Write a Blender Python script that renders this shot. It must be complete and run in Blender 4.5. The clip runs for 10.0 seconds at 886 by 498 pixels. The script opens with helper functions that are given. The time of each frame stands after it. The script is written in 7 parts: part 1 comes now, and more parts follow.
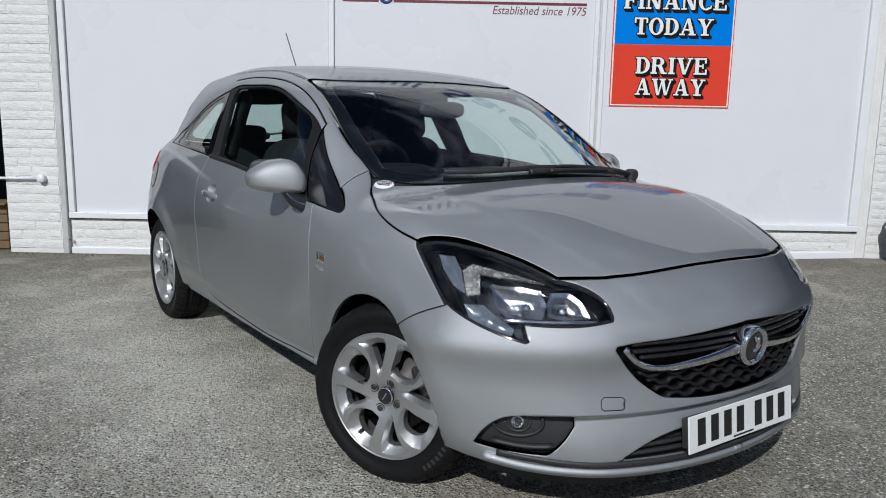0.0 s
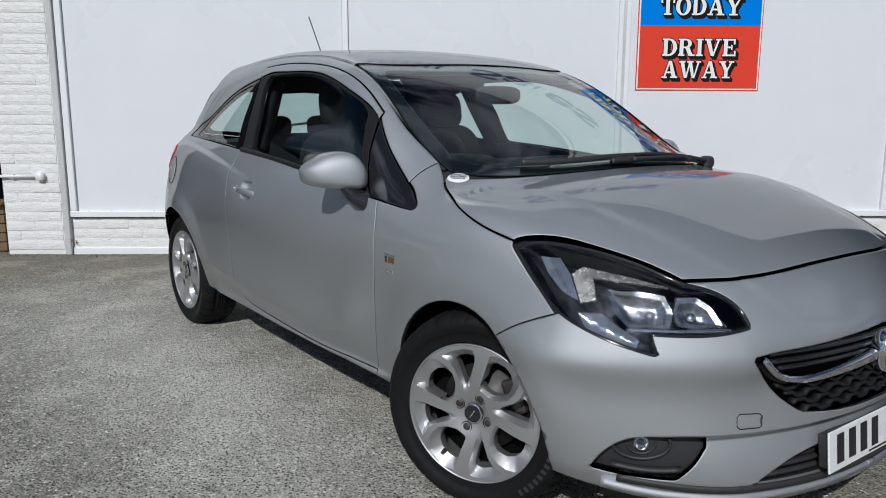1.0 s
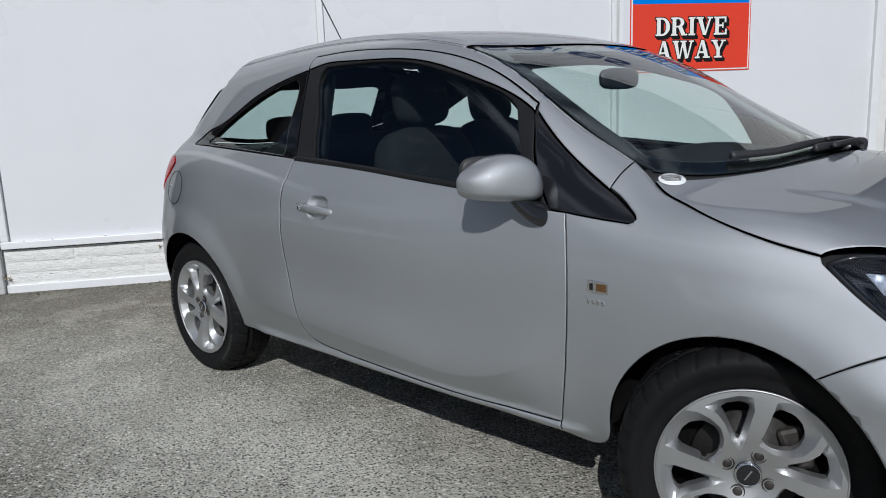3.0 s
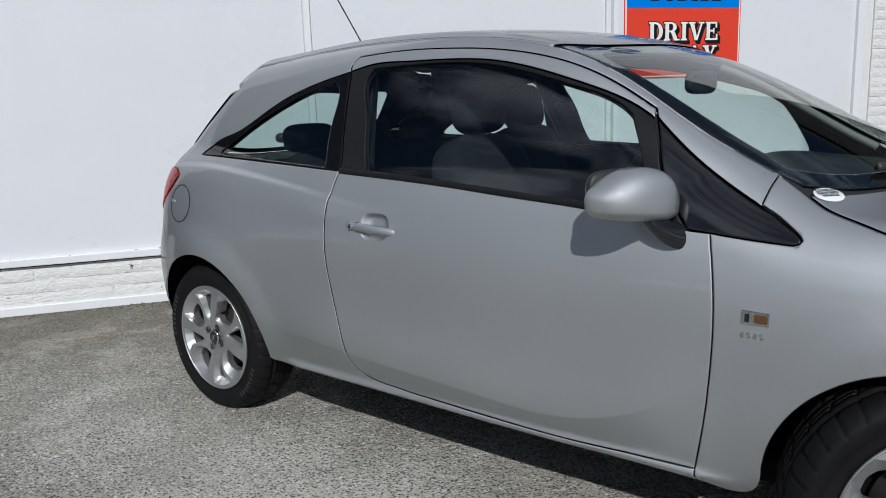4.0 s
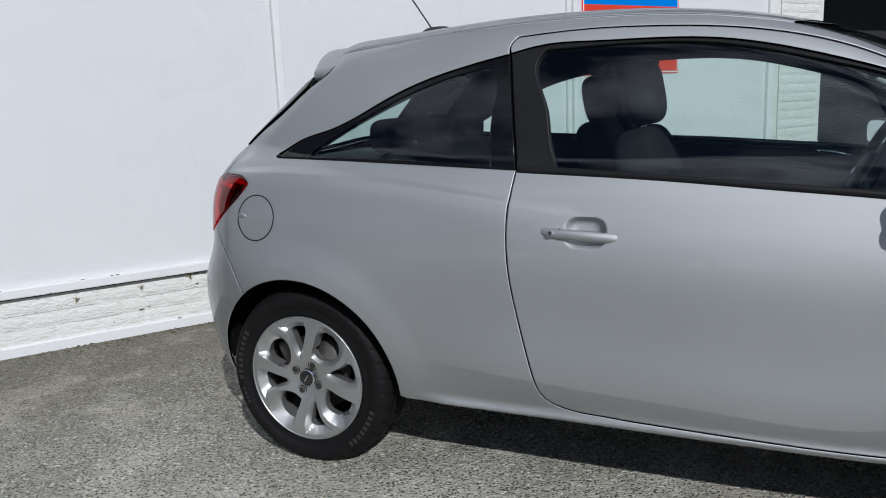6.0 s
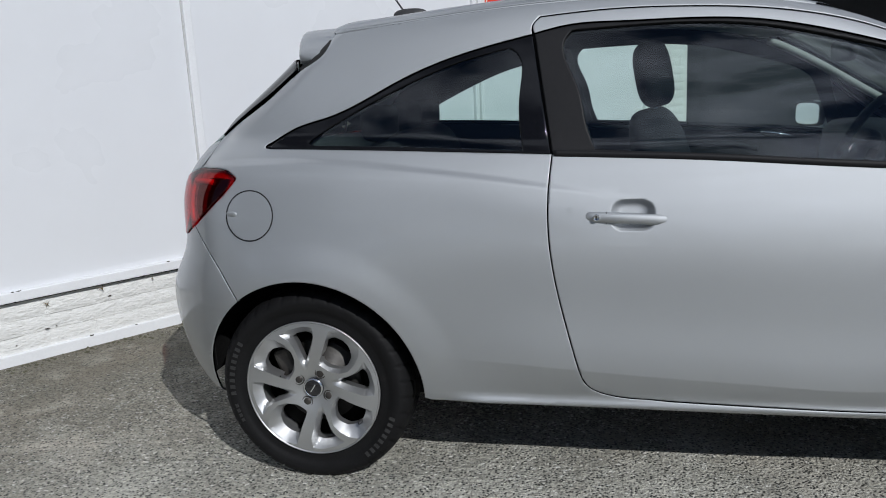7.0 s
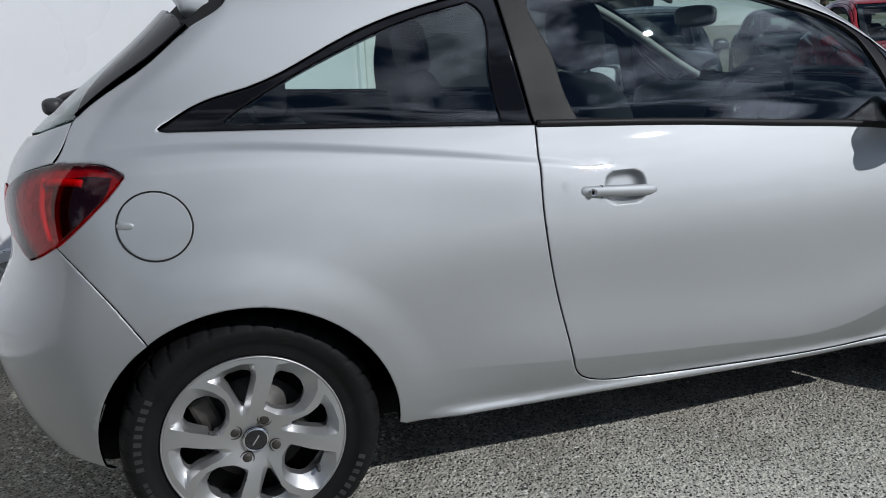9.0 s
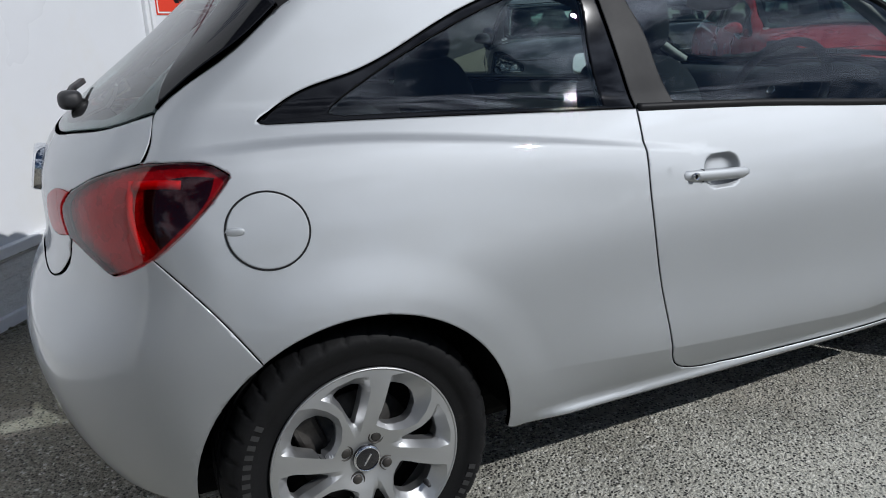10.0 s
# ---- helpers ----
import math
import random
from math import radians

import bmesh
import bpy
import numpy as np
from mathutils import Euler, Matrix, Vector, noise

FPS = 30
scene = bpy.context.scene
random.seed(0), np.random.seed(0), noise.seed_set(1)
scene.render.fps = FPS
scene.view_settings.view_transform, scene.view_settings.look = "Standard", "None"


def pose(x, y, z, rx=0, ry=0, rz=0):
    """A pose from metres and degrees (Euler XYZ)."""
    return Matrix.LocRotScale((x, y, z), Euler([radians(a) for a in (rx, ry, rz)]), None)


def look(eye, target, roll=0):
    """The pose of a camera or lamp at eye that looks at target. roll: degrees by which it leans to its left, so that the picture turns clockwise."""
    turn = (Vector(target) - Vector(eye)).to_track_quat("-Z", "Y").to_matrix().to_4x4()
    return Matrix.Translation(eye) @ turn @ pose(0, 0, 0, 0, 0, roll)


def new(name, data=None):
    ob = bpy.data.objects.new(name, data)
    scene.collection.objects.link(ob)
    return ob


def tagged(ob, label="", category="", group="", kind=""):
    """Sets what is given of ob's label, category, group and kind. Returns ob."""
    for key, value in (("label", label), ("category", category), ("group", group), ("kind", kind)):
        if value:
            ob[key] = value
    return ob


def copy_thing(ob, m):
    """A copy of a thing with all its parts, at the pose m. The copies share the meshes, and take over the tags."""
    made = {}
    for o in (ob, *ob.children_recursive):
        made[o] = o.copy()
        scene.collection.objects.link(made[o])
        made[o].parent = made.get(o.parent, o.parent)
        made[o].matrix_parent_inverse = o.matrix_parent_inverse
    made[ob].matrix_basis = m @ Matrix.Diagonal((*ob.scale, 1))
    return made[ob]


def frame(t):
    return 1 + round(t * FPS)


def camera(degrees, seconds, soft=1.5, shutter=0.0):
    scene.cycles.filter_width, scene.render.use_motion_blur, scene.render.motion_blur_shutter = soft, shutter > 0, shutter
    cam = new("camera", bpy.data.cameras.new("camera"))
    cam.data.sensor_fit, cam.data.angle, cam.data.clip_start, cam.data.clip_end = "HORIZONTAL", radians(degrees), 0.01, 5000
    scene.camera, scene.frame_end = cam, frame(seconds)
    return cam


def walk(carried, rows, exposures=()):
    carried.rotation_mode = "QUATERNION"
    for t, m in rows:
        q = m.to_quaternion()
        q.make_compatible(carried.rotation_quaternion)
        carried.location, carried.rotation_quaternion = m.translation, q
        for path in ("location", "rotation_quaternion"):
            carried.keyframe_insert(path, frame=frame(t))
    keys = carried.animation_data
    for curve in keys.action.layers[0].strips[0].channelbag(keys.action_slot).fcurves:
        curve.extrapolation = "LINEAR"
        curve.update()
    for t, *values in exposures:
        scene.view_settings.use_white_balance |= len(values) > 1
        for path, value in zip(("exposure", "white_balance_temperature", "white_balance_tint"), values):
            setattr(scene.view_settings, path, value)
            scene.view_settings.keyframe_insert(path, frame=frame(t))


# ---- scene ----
from mathutils.geometry import delaunay_2d_cdt

cam = camera(59.6, 10.0, soft=1.0)
PATH = [
    (0, (3.337, -2.037, 1.209), (1.726, -0.901, 0.868), 1.1),
    (0.5, (3.15, -2.103, 1.205), (1.55, -0.957, 0.848), 0.8),
    (1, (2.935, -2.149, 1.195), (1.356, -0.978, 0.827), 0.2),
    (1.5, (2.719, -2.244, 1.191), (1.173, -1.031, 0.816), -0.5),
    (2, (2.459, -2.357, 1.192), (0.962, -1.087, 0.81), -1.1),
    (2.5, (2.182, -2.421, 1.184), (0.745, -1.085, 0.798), -1.8),
    (3, (1.924, -2.475, 1.196), (0.554, -1.071, 0.808), -2.2),
    (4.5, (1.072, -2.632, 1.213), (-0.082, -1.042, 0.839), -1.8),
    (5, (0.772, -2.725, 1.219), (-0.295, -1.075, 0.847), -1.7),
    (5.5, (0.475, -2.795, 1.208), (-0.479, -1.077, 0.831), -2.1),
    (7, (-0.381, -2.906, 1.183), (-0.786, -0.992, 0.77), -2.9),
    (7.5, (-0.658, -2.865, 1.182), (-0.826, -0.924, 0.733), -3.0),
    (8, (-0.877, -2.813, 1.21), (-0.813, -0.876, 0.715), -2.9),
    (8.5, (-1.077, -2.667, 1.213), (-0.757, -0.762, 0.693), -2.6),
    (9, (-1.254, -2.522, 1.204), (-0.736, -0.665, 0.671), -2.4),
    (9.5, (-1.468, -2.395, 1.208), (-0.803, -0.591, 0.66), -2.5),
    (10, (-1.704, -2.231, 1.202), (-0.908, -0.486, 0.636), -2.6),
]
walk(cam, [(t, look(eye, target, roll)) for t, eye, target, roll in PATH], exposures=[(0.0, -0.53, 6020, 10), (10.0, -0.53, 6020, 10)])

# ---- sky, sun ----
SUN = Vector((0.86, -1.05, 1.0)).normalized()
world = bpy.data.worlds.new("sky")
scene.world = world
world.use_nodes = True
wt = world.node_tree
wt.nodes.clear()
w_out = wt.nodes.new("ShaderNodeOutputWorld")
w_bg = wt.nodes.new("ShaderNodeBackground")
w_sky = wt.nodes.new("ShaderNodeTexSky")
w_sky.sky_type = "NISHITA"
w_sky.sun_disc = False
w_sky.air_density, w_sky.dust_density, w_sky.ozone_density = 0.8, 0.0, 2.5
w_sky.sun_elevation = math.asin(SUN.z)
w_sky.sun_rotation = math.atan2(SUN.x, SUN.y)
w_bg.inputs["Strength"].default_value = 0.037
w_co = wt.nodes.new("ShaderNodeTexCoord")
w_map = wt.nodes.new("ShaderNodeMapping")
w_map.inputs["Scale"].default_value = (1.0, 1.0, 1.7)
w_noise = wt.nodes.new("ShaderNodeTexNoise")
w_noise.inputs["Scale"].default_value = 3.4
w_noise.inputs["Detail"].default_value = 9.0
w_noise.inputs["Roughness"].default_value = 0.62
w_ramp = wt.nodes.new("ShaderNodeValToRGB")
w_ramp.color_ramp.elements[0].position = 0.475
w_ramp.color_ramp.elements[1].position = 0.635
w_mix = wt.nodes.new("ShaderNodeMixRGB")
w_cloud = wt.nodes.new("ShaderNodeMixRGB")
w_cloud.blend_type = "ADD"
w_cloud.inputs["Fac"].default_value = 1.0
w_cloud.inputs["Color2"].default_value = (16.0, 16.4, 17.2, 1)
wt.links.new(w_sky.outputs["Color"], w_cloud.inputs["Color1"])
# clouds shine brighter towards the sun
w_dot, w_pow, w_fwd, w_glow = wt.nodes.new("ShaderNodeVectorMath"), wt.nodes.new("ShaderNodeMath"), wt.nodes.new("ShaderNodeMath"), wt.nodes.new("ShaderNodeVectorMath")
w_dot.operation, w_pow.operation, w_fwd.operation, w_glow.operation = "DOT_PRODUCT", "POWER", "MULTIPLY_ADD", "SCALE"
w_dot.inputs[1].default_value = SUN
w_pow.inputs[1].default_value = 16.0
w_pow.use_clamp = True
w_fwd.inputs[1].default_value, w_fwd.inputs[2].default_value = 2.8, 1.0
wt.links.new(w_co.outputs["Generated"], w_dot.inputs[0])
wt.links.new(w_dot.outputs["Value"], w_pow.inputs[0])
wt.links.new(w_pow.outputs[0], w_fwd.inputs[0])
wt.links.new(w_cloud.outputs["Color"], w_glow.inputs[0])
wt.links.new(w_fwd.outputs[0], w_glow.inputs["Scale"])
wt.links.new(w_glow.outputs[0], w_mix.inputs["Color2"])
wt.links.new(w_co.outputs["Generated"], w_map.inputs["Vector"])
wt.links.new(w_map.outputs["Vector"], w_noise.inputs["Vector"])
w_sep, w_low, w_sum = wt.nodes.new("ShaderNodeSeparateXYZ"), wt.nodes.new("ShaderNodeMapRange"), wt.nodes.new("ShaderNodeMath")
wt.links.new(w_co.outputs["Generated"], w_sep.inputs[0])
wt.links.new(w_sep.outputs["Z"], w_low.inputs["Value"])
w_low.inputs["From Min"].default_value, w_low.inputs["From Max"].default_value = 0.0, 0.55
w_low.inputs["To Min"].default_value, w_low.inputs["To Max"].default_value = 0.06, 0.0
wt.links.new(w_noise.outputs["Fac"], w_sum.inputs[0])
wt.links.new(w_low.outputs["Result"], w_sum.inputs[1])
wt.links.new(w_sum.outputs[0], w_ramp.inputs["Fac"])
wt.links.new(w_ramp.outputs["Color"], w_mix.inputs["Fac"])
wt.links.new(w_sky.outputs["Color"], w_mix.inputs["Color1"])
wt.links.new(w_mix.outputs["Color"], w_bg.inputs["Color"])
wt.links.new(w_bg.outputs["Background"], w_out.inputs["Surface"])

sun_data = bpy.data.lights.new("sun", "SUN")
sun_data.energy, sun_data.angle, sun_data.color = 4.45, radians(0.53), (1.0, 0.96, 0.90)
sun_ob = new("sun", sun_data)
sun_ob.matrix_world = look(SUN * 20, (0, 0, 0))


# ---- materials ----
def mat(name, base, rough=0.5, metal=0.0, vary=0.12, scale=6.0, fine=90.0, bump=0.0, bscale=250.0, coat=0.0, spec=0.5, dirt=None, dirt_at=0.62, worn=0.0, rock=None):
    """A surface with colour variation at two scales, optional stains, gloss variation and fine relief."""
    m = bpy.data.materials.new(name)
    m.use_nodes = True
    t = m.node_tree
    b = t.nodes["Principled BSDF"]
    b.inputs["Metallic"].default_value = metal
    b.inputs["Coat Weight"].default_value = coat
    b.inputs["Coat Roughness"].default_value = 0.03
    b.inputs["Specular IOR Level"].default_value = spec
    co = t.nodes.new("ShaderNodeTexCoord")
    n1, n2 = t.nodes.new("ShaderNodeTexNoise"), t.nodes.new("ShaderNodeTexNoise")
    n1.inputs["Scale"].default_value, n1.inputs["Detail"].default_value = scale, 5
    n2.inputs["Scale"].default_value, n2.inputs["Detail"].default_value = fine, 4
    for n in (n1, n2):
        t.links.new(co.outputs["Object"], n.inputs["Vector"])
    add = t.nodes.new("ShaderNodeMath")
    add.operation = "ADD"
    t.links.new(n1.outputs["Fac"], add.inputs[0])
    t.links.new(n2.outputs["Fac"], add.inputs[1])
    ramp = t.nodes.new("ShaderNodeMapRange")
    ramp.inputs["From Min"].default_value, ramp.inputs["From Max"].default_value = 0.6, 1.4
    ramp.inputs["To Min"].default_value, ramp.inputs["To Max"].default_value = 1 - vary, 1 + vary
    t.links.new(add.outputs[0], ramp.inputs["Value"])
    mul = t.nodes.new("ShaderNodeVectorMath")
    mul.operation = "SCALE"
    mul.inputs[0].default_value = base
    t.links.new(ramp.outputs["Result"], mul.inputs["Scale"])
    colour = mul.outputs[0]
    if dirt:
        n3 = t.nodes.new("ShaderNodeTexNoise")
        n3.inputs["Scale"].default_value, n3.inputs["Detail"].default_value, n3.inputs["Roughness"].default_value = scale * 0.6, 8, 0.7
        t.links.new(co.outputs["Object"], n3.inputs["Vector"])
        r3 = t.nodes.new("ShaderNodeMapRange")
        r3.inputs["From Min"].default_value, r3.inputs["From Max"].default_value = dirt_at, dirt_at + 0.12
        t.links.new(n3.outputs["Fac"], r3.inputs["Value"])
        mx = t.nodes.new("ShaderNodeMixRGB")
        mx.inputs["Color2"].default_value = (*dirt, 1)
        t.links.new(r3.outputs["Result"], mx.inputs["Fac"])
        t.links.new(colour, mx.inputs["Color1"])
        colour = mx.outputs["Color"]
    t.links.new(colour, b.inputs["Base Color"])
    rr = t.nodes.new("ShaderNodeMapRange")
    rr.inputs["From Min"].default_value, rr.inputs["From Max"].default_value = 0.3, 0.7
    rr.inputs["To Min"].default_value, rr.inputs["To Max"].default_value = max(rough - 0.06 - worn, 0.01), min(rough + 0.06 + worn, 1)
    if rough < 0.08:
        rr.inputs["To Min"].default_value, rr.inputs["To Max"].default_value = rough, rough + 0.02
    t.links.new(n1.outputs["Fac"], rr.inputs["Value"])
    t.links.new(rr.outputs["Result"], b.inputs["Roughness"])
    if bump:
        nb = t.nodes.new("ShaderNodeTexNoise")
        nb.inputs["Scale"].default_value, nb.inputs["Detail"].default_value = bscale, 5
        if rock:
            geo, mp = t.nodes.new("ShaderNodeNewGeometry"), t.nodes.new("ShaderNodeMapping")
            mp.inputs["Scale"].default_value = rock
            t.links.new(geo.outputs["Position"], mp.inputs["Vector"])
            t.links.new(mp.outputs["Vector"], nb.inputs["Vector"])
        else:
            t.links.new(co.outputs["Object"], nb.inputs["Vector"])
        bp = t.nodes.new("ShaderNodeBump")
        bp.inputs["Strength"].default_value, bp.inputs["Distance"].default_value = min(bump, 1), 0.002 * max(bump, 1)
        t.links.new(nb.outputs["Fac"], bp.inputs["Height"])
        t.links.new(bp.outputs["Normal"], b.inputs["Normal"])
    return m


def glass(name, tint, ior=1.55, haze=0.0):
    """A thin pane: clear tint, mirror gloss by its Fresnel."""
    m = bpy.data.materials.new(name)
    m.use_nodes = True
    t = m.node_tree
    t.nodes.remove(t.nodes["Principled BSDF"])
    out = t.nodes["Material Output"]
    tr, gl, lw, mx = (t.nodes.new("ShaderNode" + k) for k in ("BsdfTransparent", "BsdfGlossy", "LayerWeight", "MixShader"))
    tr.inputs["Color"].default_value = (*tint, 1)
    gl.inputs["Roughness"].default_value = haze
    lw.inputs["Blend"].default_value = 0.5
    power, scale = t.nodes.new("ShaderNodeMath"), t.nodes.new("ShaderNodeMath")
    power.operation, scale.operation = "POWER", "MULTIPLY_ADD"
    power.inputs[1].default_value = 4.5
    f0 = 2.1 * ((ior - 1) / (ior + 1)) ** 2
    scale.inputs[1].default_value, scale.inputs[2].default_value = 0.92 - f0, f0
    t.links.new(lw.outputs["Facing"], power.inputs[0])
    t.links.new(power.outputs[0], scale.inputs[0])
    t.links.new(scale.outputs[0], mx.inputs[0])
    t.links.new(tr.outputs[0], mx.inputs[1])
    t.links.new(gl.outputs[0], mx.inputs[2])
    t.links.new(mx.outputs[0], out.inputs["Surface"])
    return m


def flake_paint(name, flake, level=0.60, spread=0.87, loose=0.52):
    """Metallic car paint: flakes lying level and flakes lying loose, under a clear coat."""
    m = bpy.data.materials.new(name)
    m.use_nodes = True
    t = m.node_tree
    t.nodes.remove(t.nodes["Principled BSDF"])
    out = t.nodes["Material Output"]
    co, n1, n2 = t.nodes.new("ShaderNodeTexCoord"), t.nodes.new("ShaderNodeTexNoise"), t.nodes.new("ShaderNodeTexNoise")
    n1.inputs["Scale"].default_value, n1.inputs["Detail"].default_value = 1.5, 4
    n2.inputs["Scale"].default_value, n2.inputs["Detail"].default_value = 1400.0, 1
    add, span, tone = t.nodes.new("ShaderNodeMath"), t.nodes.new("ShaderNodeMapRange"), t.nodes.new("ShaderNodeVectorMath")
    for n in (n1, n2):
        t.links.new(co.outputs["Object"], n.inputs["Vector"])
    t.links.new(n1.outputs["Fac"], add.inputs[0])
    t.links.new(n2.outputs["Fac"], add.inputs[1])
    for k, v in zip(("From Min", "From Max", "To Min", "To Max"), (0.6, 1.4, 0.93, 1.07)):
        span.inputs[k].default_value = v
    t.links.new(add.outputs[0], span.inputs["Value"])
    tone.operation = "SCALE"
    tone.inputs[0].default_value = flake
    t.links.new(span.outputs["Result"], tone.inputs["Scale"])
    metal, body, coat = (t.nodes.new("ShaderNodeBsdfGlossy") for _ in range(3))
    metal.distribution = body.distribution = "BECKMANN"
    metal.inputs["Roughness"].default_value, body.inputs["Roughness"].default_value = level, spread
    t.links.new(tone.outputs[0], metal.inputs["Color"])
    t.links.new(tone.outputs[0], body.inputs["Color"])
    coat.inputs["Roughness"].default_value = 0.025
    base, whole, fresnel = t.nodes.new("ShaderNodeMixShader"), t.nodes.new("ShaderNodeMixShader"), t.nodes.new("ShaderNodeFresnel")
    fresnel.inputs["IOR"].default_value = 1.62
    base.inputs[0].default_value = loose
    t.links.new(metal.outputs[0], base.inputs[1])
    t.links.new(body.outputs[0], base.inputs[2])
    t.links.new(fresnel.outputs[0], whole.inputs[0])
    t.links.new(base.outputs[0], whole.inputs[1])
    t.links.new(coat.outputs[0], whole.inputs[2])
    t.links.new(whole.outputs[0], out.inputs["Surface"])
    return m


PAINT = flake_paint("silver_paint", (0.502, 0.522, 0.541))
BLACK_GLOSS = mat("gloss_black_plastic", (0.012, 0.012, 0.014), 0.09, vary=0.1, coat=0.6)
SMOKED = mat("smoked_black_glass", (0.006, 0.006, 0.007), 0.03, vary=0.1, spec=0.4)
BLACK_TRIM = mat("satin_black_trim", (0.013, 0.013, 0.0145), 0.50, vary=0.15, bump=0.15, bscale=900, spec=0.2)
BLACK_PLASTIC = mat("black_moulded_plastic", (0.028, 0.028, 0.030), 0.5, vary=0.2, bump=0.25, bscale=700)
GAP = mat("dark_seam", (0.008, 0.008, 0.009), 0.9, vary=0.1)
RUBBER = mat("tyre_rubber", (0.008, 0.008, 0.0085), 0.62, vary=0.35, scale=12, fine=160, bump=0.3, bscale=500, spec=0.16, dirt=(0.02, 0.019, 0.017), dirt_at=0.64)
ALLOY = mat("silver_alloy", (0.50, 0.505, 0.51), 0.46, 0.9, vary=0.05, scale=8, fine=700, coat=0.5)
DARK_METAL = mat("dark_brake_metal", (0.06, 0.055, 0.05), 0.55, 0.6, vary=0.4, scale=30)
CHROME = mat("chrome", (0.75, 0.76, 0.78), 0.06, 1.0, vary=0.02)
LINER = mat("wheel_well_liner", (0.007, 0.007, 0.007), 0.9, vary=0.4, scale=15, bump=0.4, spec=0.08)
TINT = glass("window_glass", (0.83, 0.93, 0.90), 1.58)
DARK_TINT = glass("rear_side_glass", (0.80, 0.91, 0.88), 1.58)
LENS = glass("headlamp_lens", (0.95, 0.96, 0.97), 1.45)
SEAT = mat("charcoal_seat_fabric", (0.022, 0.023, 0.026), 0.85, vary=0.3, scale=20, fine=500, bump=0.5, bscale=800, spec=0.1)
CABIN = mat("dark_cabin_plastic", (0.015, 0.016, 0.018), 0.6, vary=0.2, bump=0.3, bscale=600, spec=0.2)
LINING = mat("pale_headlining", (0.32, 0.32, 0.31), 0.9, vary=0.08, bump=0.3, bscale=800)
PLATE = mat("white_number_plate", (0.80, 0.81, 0.80), 0.25, vary=0.03, coat=0.3)
INK = mat("black_print", (0.012, 0.012, 0.014), 0.4, vary=0.05)
REFLECTOR = mat("lamp_reflector", (0.66, 0.67, 0.69), 0.14, 1.0, vary=0.10, scale=60, bump=0.5, bscale=260)
# ---- the car's surface: an implicit form, x forward, z up, |y| the half width ----
def spline(*pts):
    """A natural cubic through a few (x, value) points, straight beyond its ends."""
    xs, ys = np.array([p[0] for p in pts], float), np.array([p[1] for p in pts], float)
    n, h = len(xs), np.diff(xs)
    a, b = np.eye(n), np.zeros(n)
    for i in range(1, n - 1):
        a[i, i - 1:i + 2] = h[i - 1], 2 * (h[i - 1] + h[i]), h[i]
        b[i] = 6 * ((ys[i + 1] - ys[i]) / h[i] - (ys[i] - ys[i - 1]) / h[i - 1])
    m = np.linalg.solve(a, b)

    def value(x):
        x = np.asarray(x, float)
        c = np.clip(x, xs[0], xs[-1])
        i = np.clip(np.searchsorted(xs, c) - 1, 0, n - 2)
        p, q, hh = xs[i + 1] - c, c - xs[i], h[i]
        v = (m[i] * p**3 + m[i + 1] * q**3) / (6 * hh) + (ys[i] / hh - m[i] * hh / 6) * p + (ys[i + 1] / hh - m[i + 1] * hh / 6) * q
        s0 = (ys[1] - ys[0]) / h[0] - h[0] * (2 * m[0] + m[1]) / 6
        s1 = (ys[-1] - ys[-2]) / h[-1] + h[-1] * (m[-2] + 2 * m[-1]) / 6
        return v + np.minimum(x - xs[0], 0) * s0 + np.maximum(x - xs[-1], 0) * s1
    return value


def smax(a, b, r):
    k = np.maximum(r - np.abs(a - b), 0)
    return np.maximum(a, b) + k * k / (4 * r)


LOWER = spline((0.15, 0.72), (0.25, 0.785), (0.35, 0.815), (0.48, 0.832), (0.62, 0.842), (0.72, 0.842), (0.82, 0.826), (0.9, 0.8), (0.97, 0.762), (1.03, 0.705), (1.1, 0.60))
PLAN = spline((-1.95, -0.34), (-1.69, -0.10), (-1.485, -0.04), (-1.25, -0.012), (-0.8, 0.0), (0.0, 0.0), (0.86, -0.014), (1.25, -0.035), (1.5, -0.085), (1.8, -0.17), (2.0, -0.30))
GLASS = spline((-1.75, 0.60), (-1.4, 0.692), (-1.2, 0.718), (-0.5, 0.762), (0.2, 0.766), (0.56, 0.77), (0.92, 0.735), (1.2, 0.66))
NOSE = spline((0.15, -0.04), (0.3, 0.002), (0.40, -0.004), (0.48, -0.010), (0.55, -0.007), (0.60, -0.006), (0.65, -0.024), (0.70, -0.062), (0.76, -0.117), (0.85, -0.3))
TAIL = spline((0.2, 0.15), (0.32, 0.07), (0.42, 0.034), (0.5, 0.02), (0.6, 0.035), (0.7, 0.088), (0.88, 0.11), (0.96, 0.145), (1.05, 0.235), (1.15, 0.365), (1.25, 0.49), (1.4, 0.64))
TOP = spline((-1.7, 1.30), (-1.45, 1.385), (-1.1, 1.424), (-0.7, 1.449), (-0.3, 1.450), (0.05, 1.421), (0.3, 1.368), (0.7, 1.2), (1.03, 1.03), (1.14, 0.988), (1.3, 0.965), (1.6, 0.90), (1.85, 0.81), (2.05, 0.68))
CROWN = spline((-1.7, 0.12), (-1.1, 0.11), (-0.5, 0.09), (0.1, 0.085), (0.3, 0.09), (0.9, 0.12), (1.2, 0.11), (1.6, 0.14), (2.0, 0.2))
WRAP = spline((-1.7, 0.0), (-0.2, 0.02), (0.3, 0.18), (1.0, 0.30), (1.3, 0.15), (1.7, 0.06))


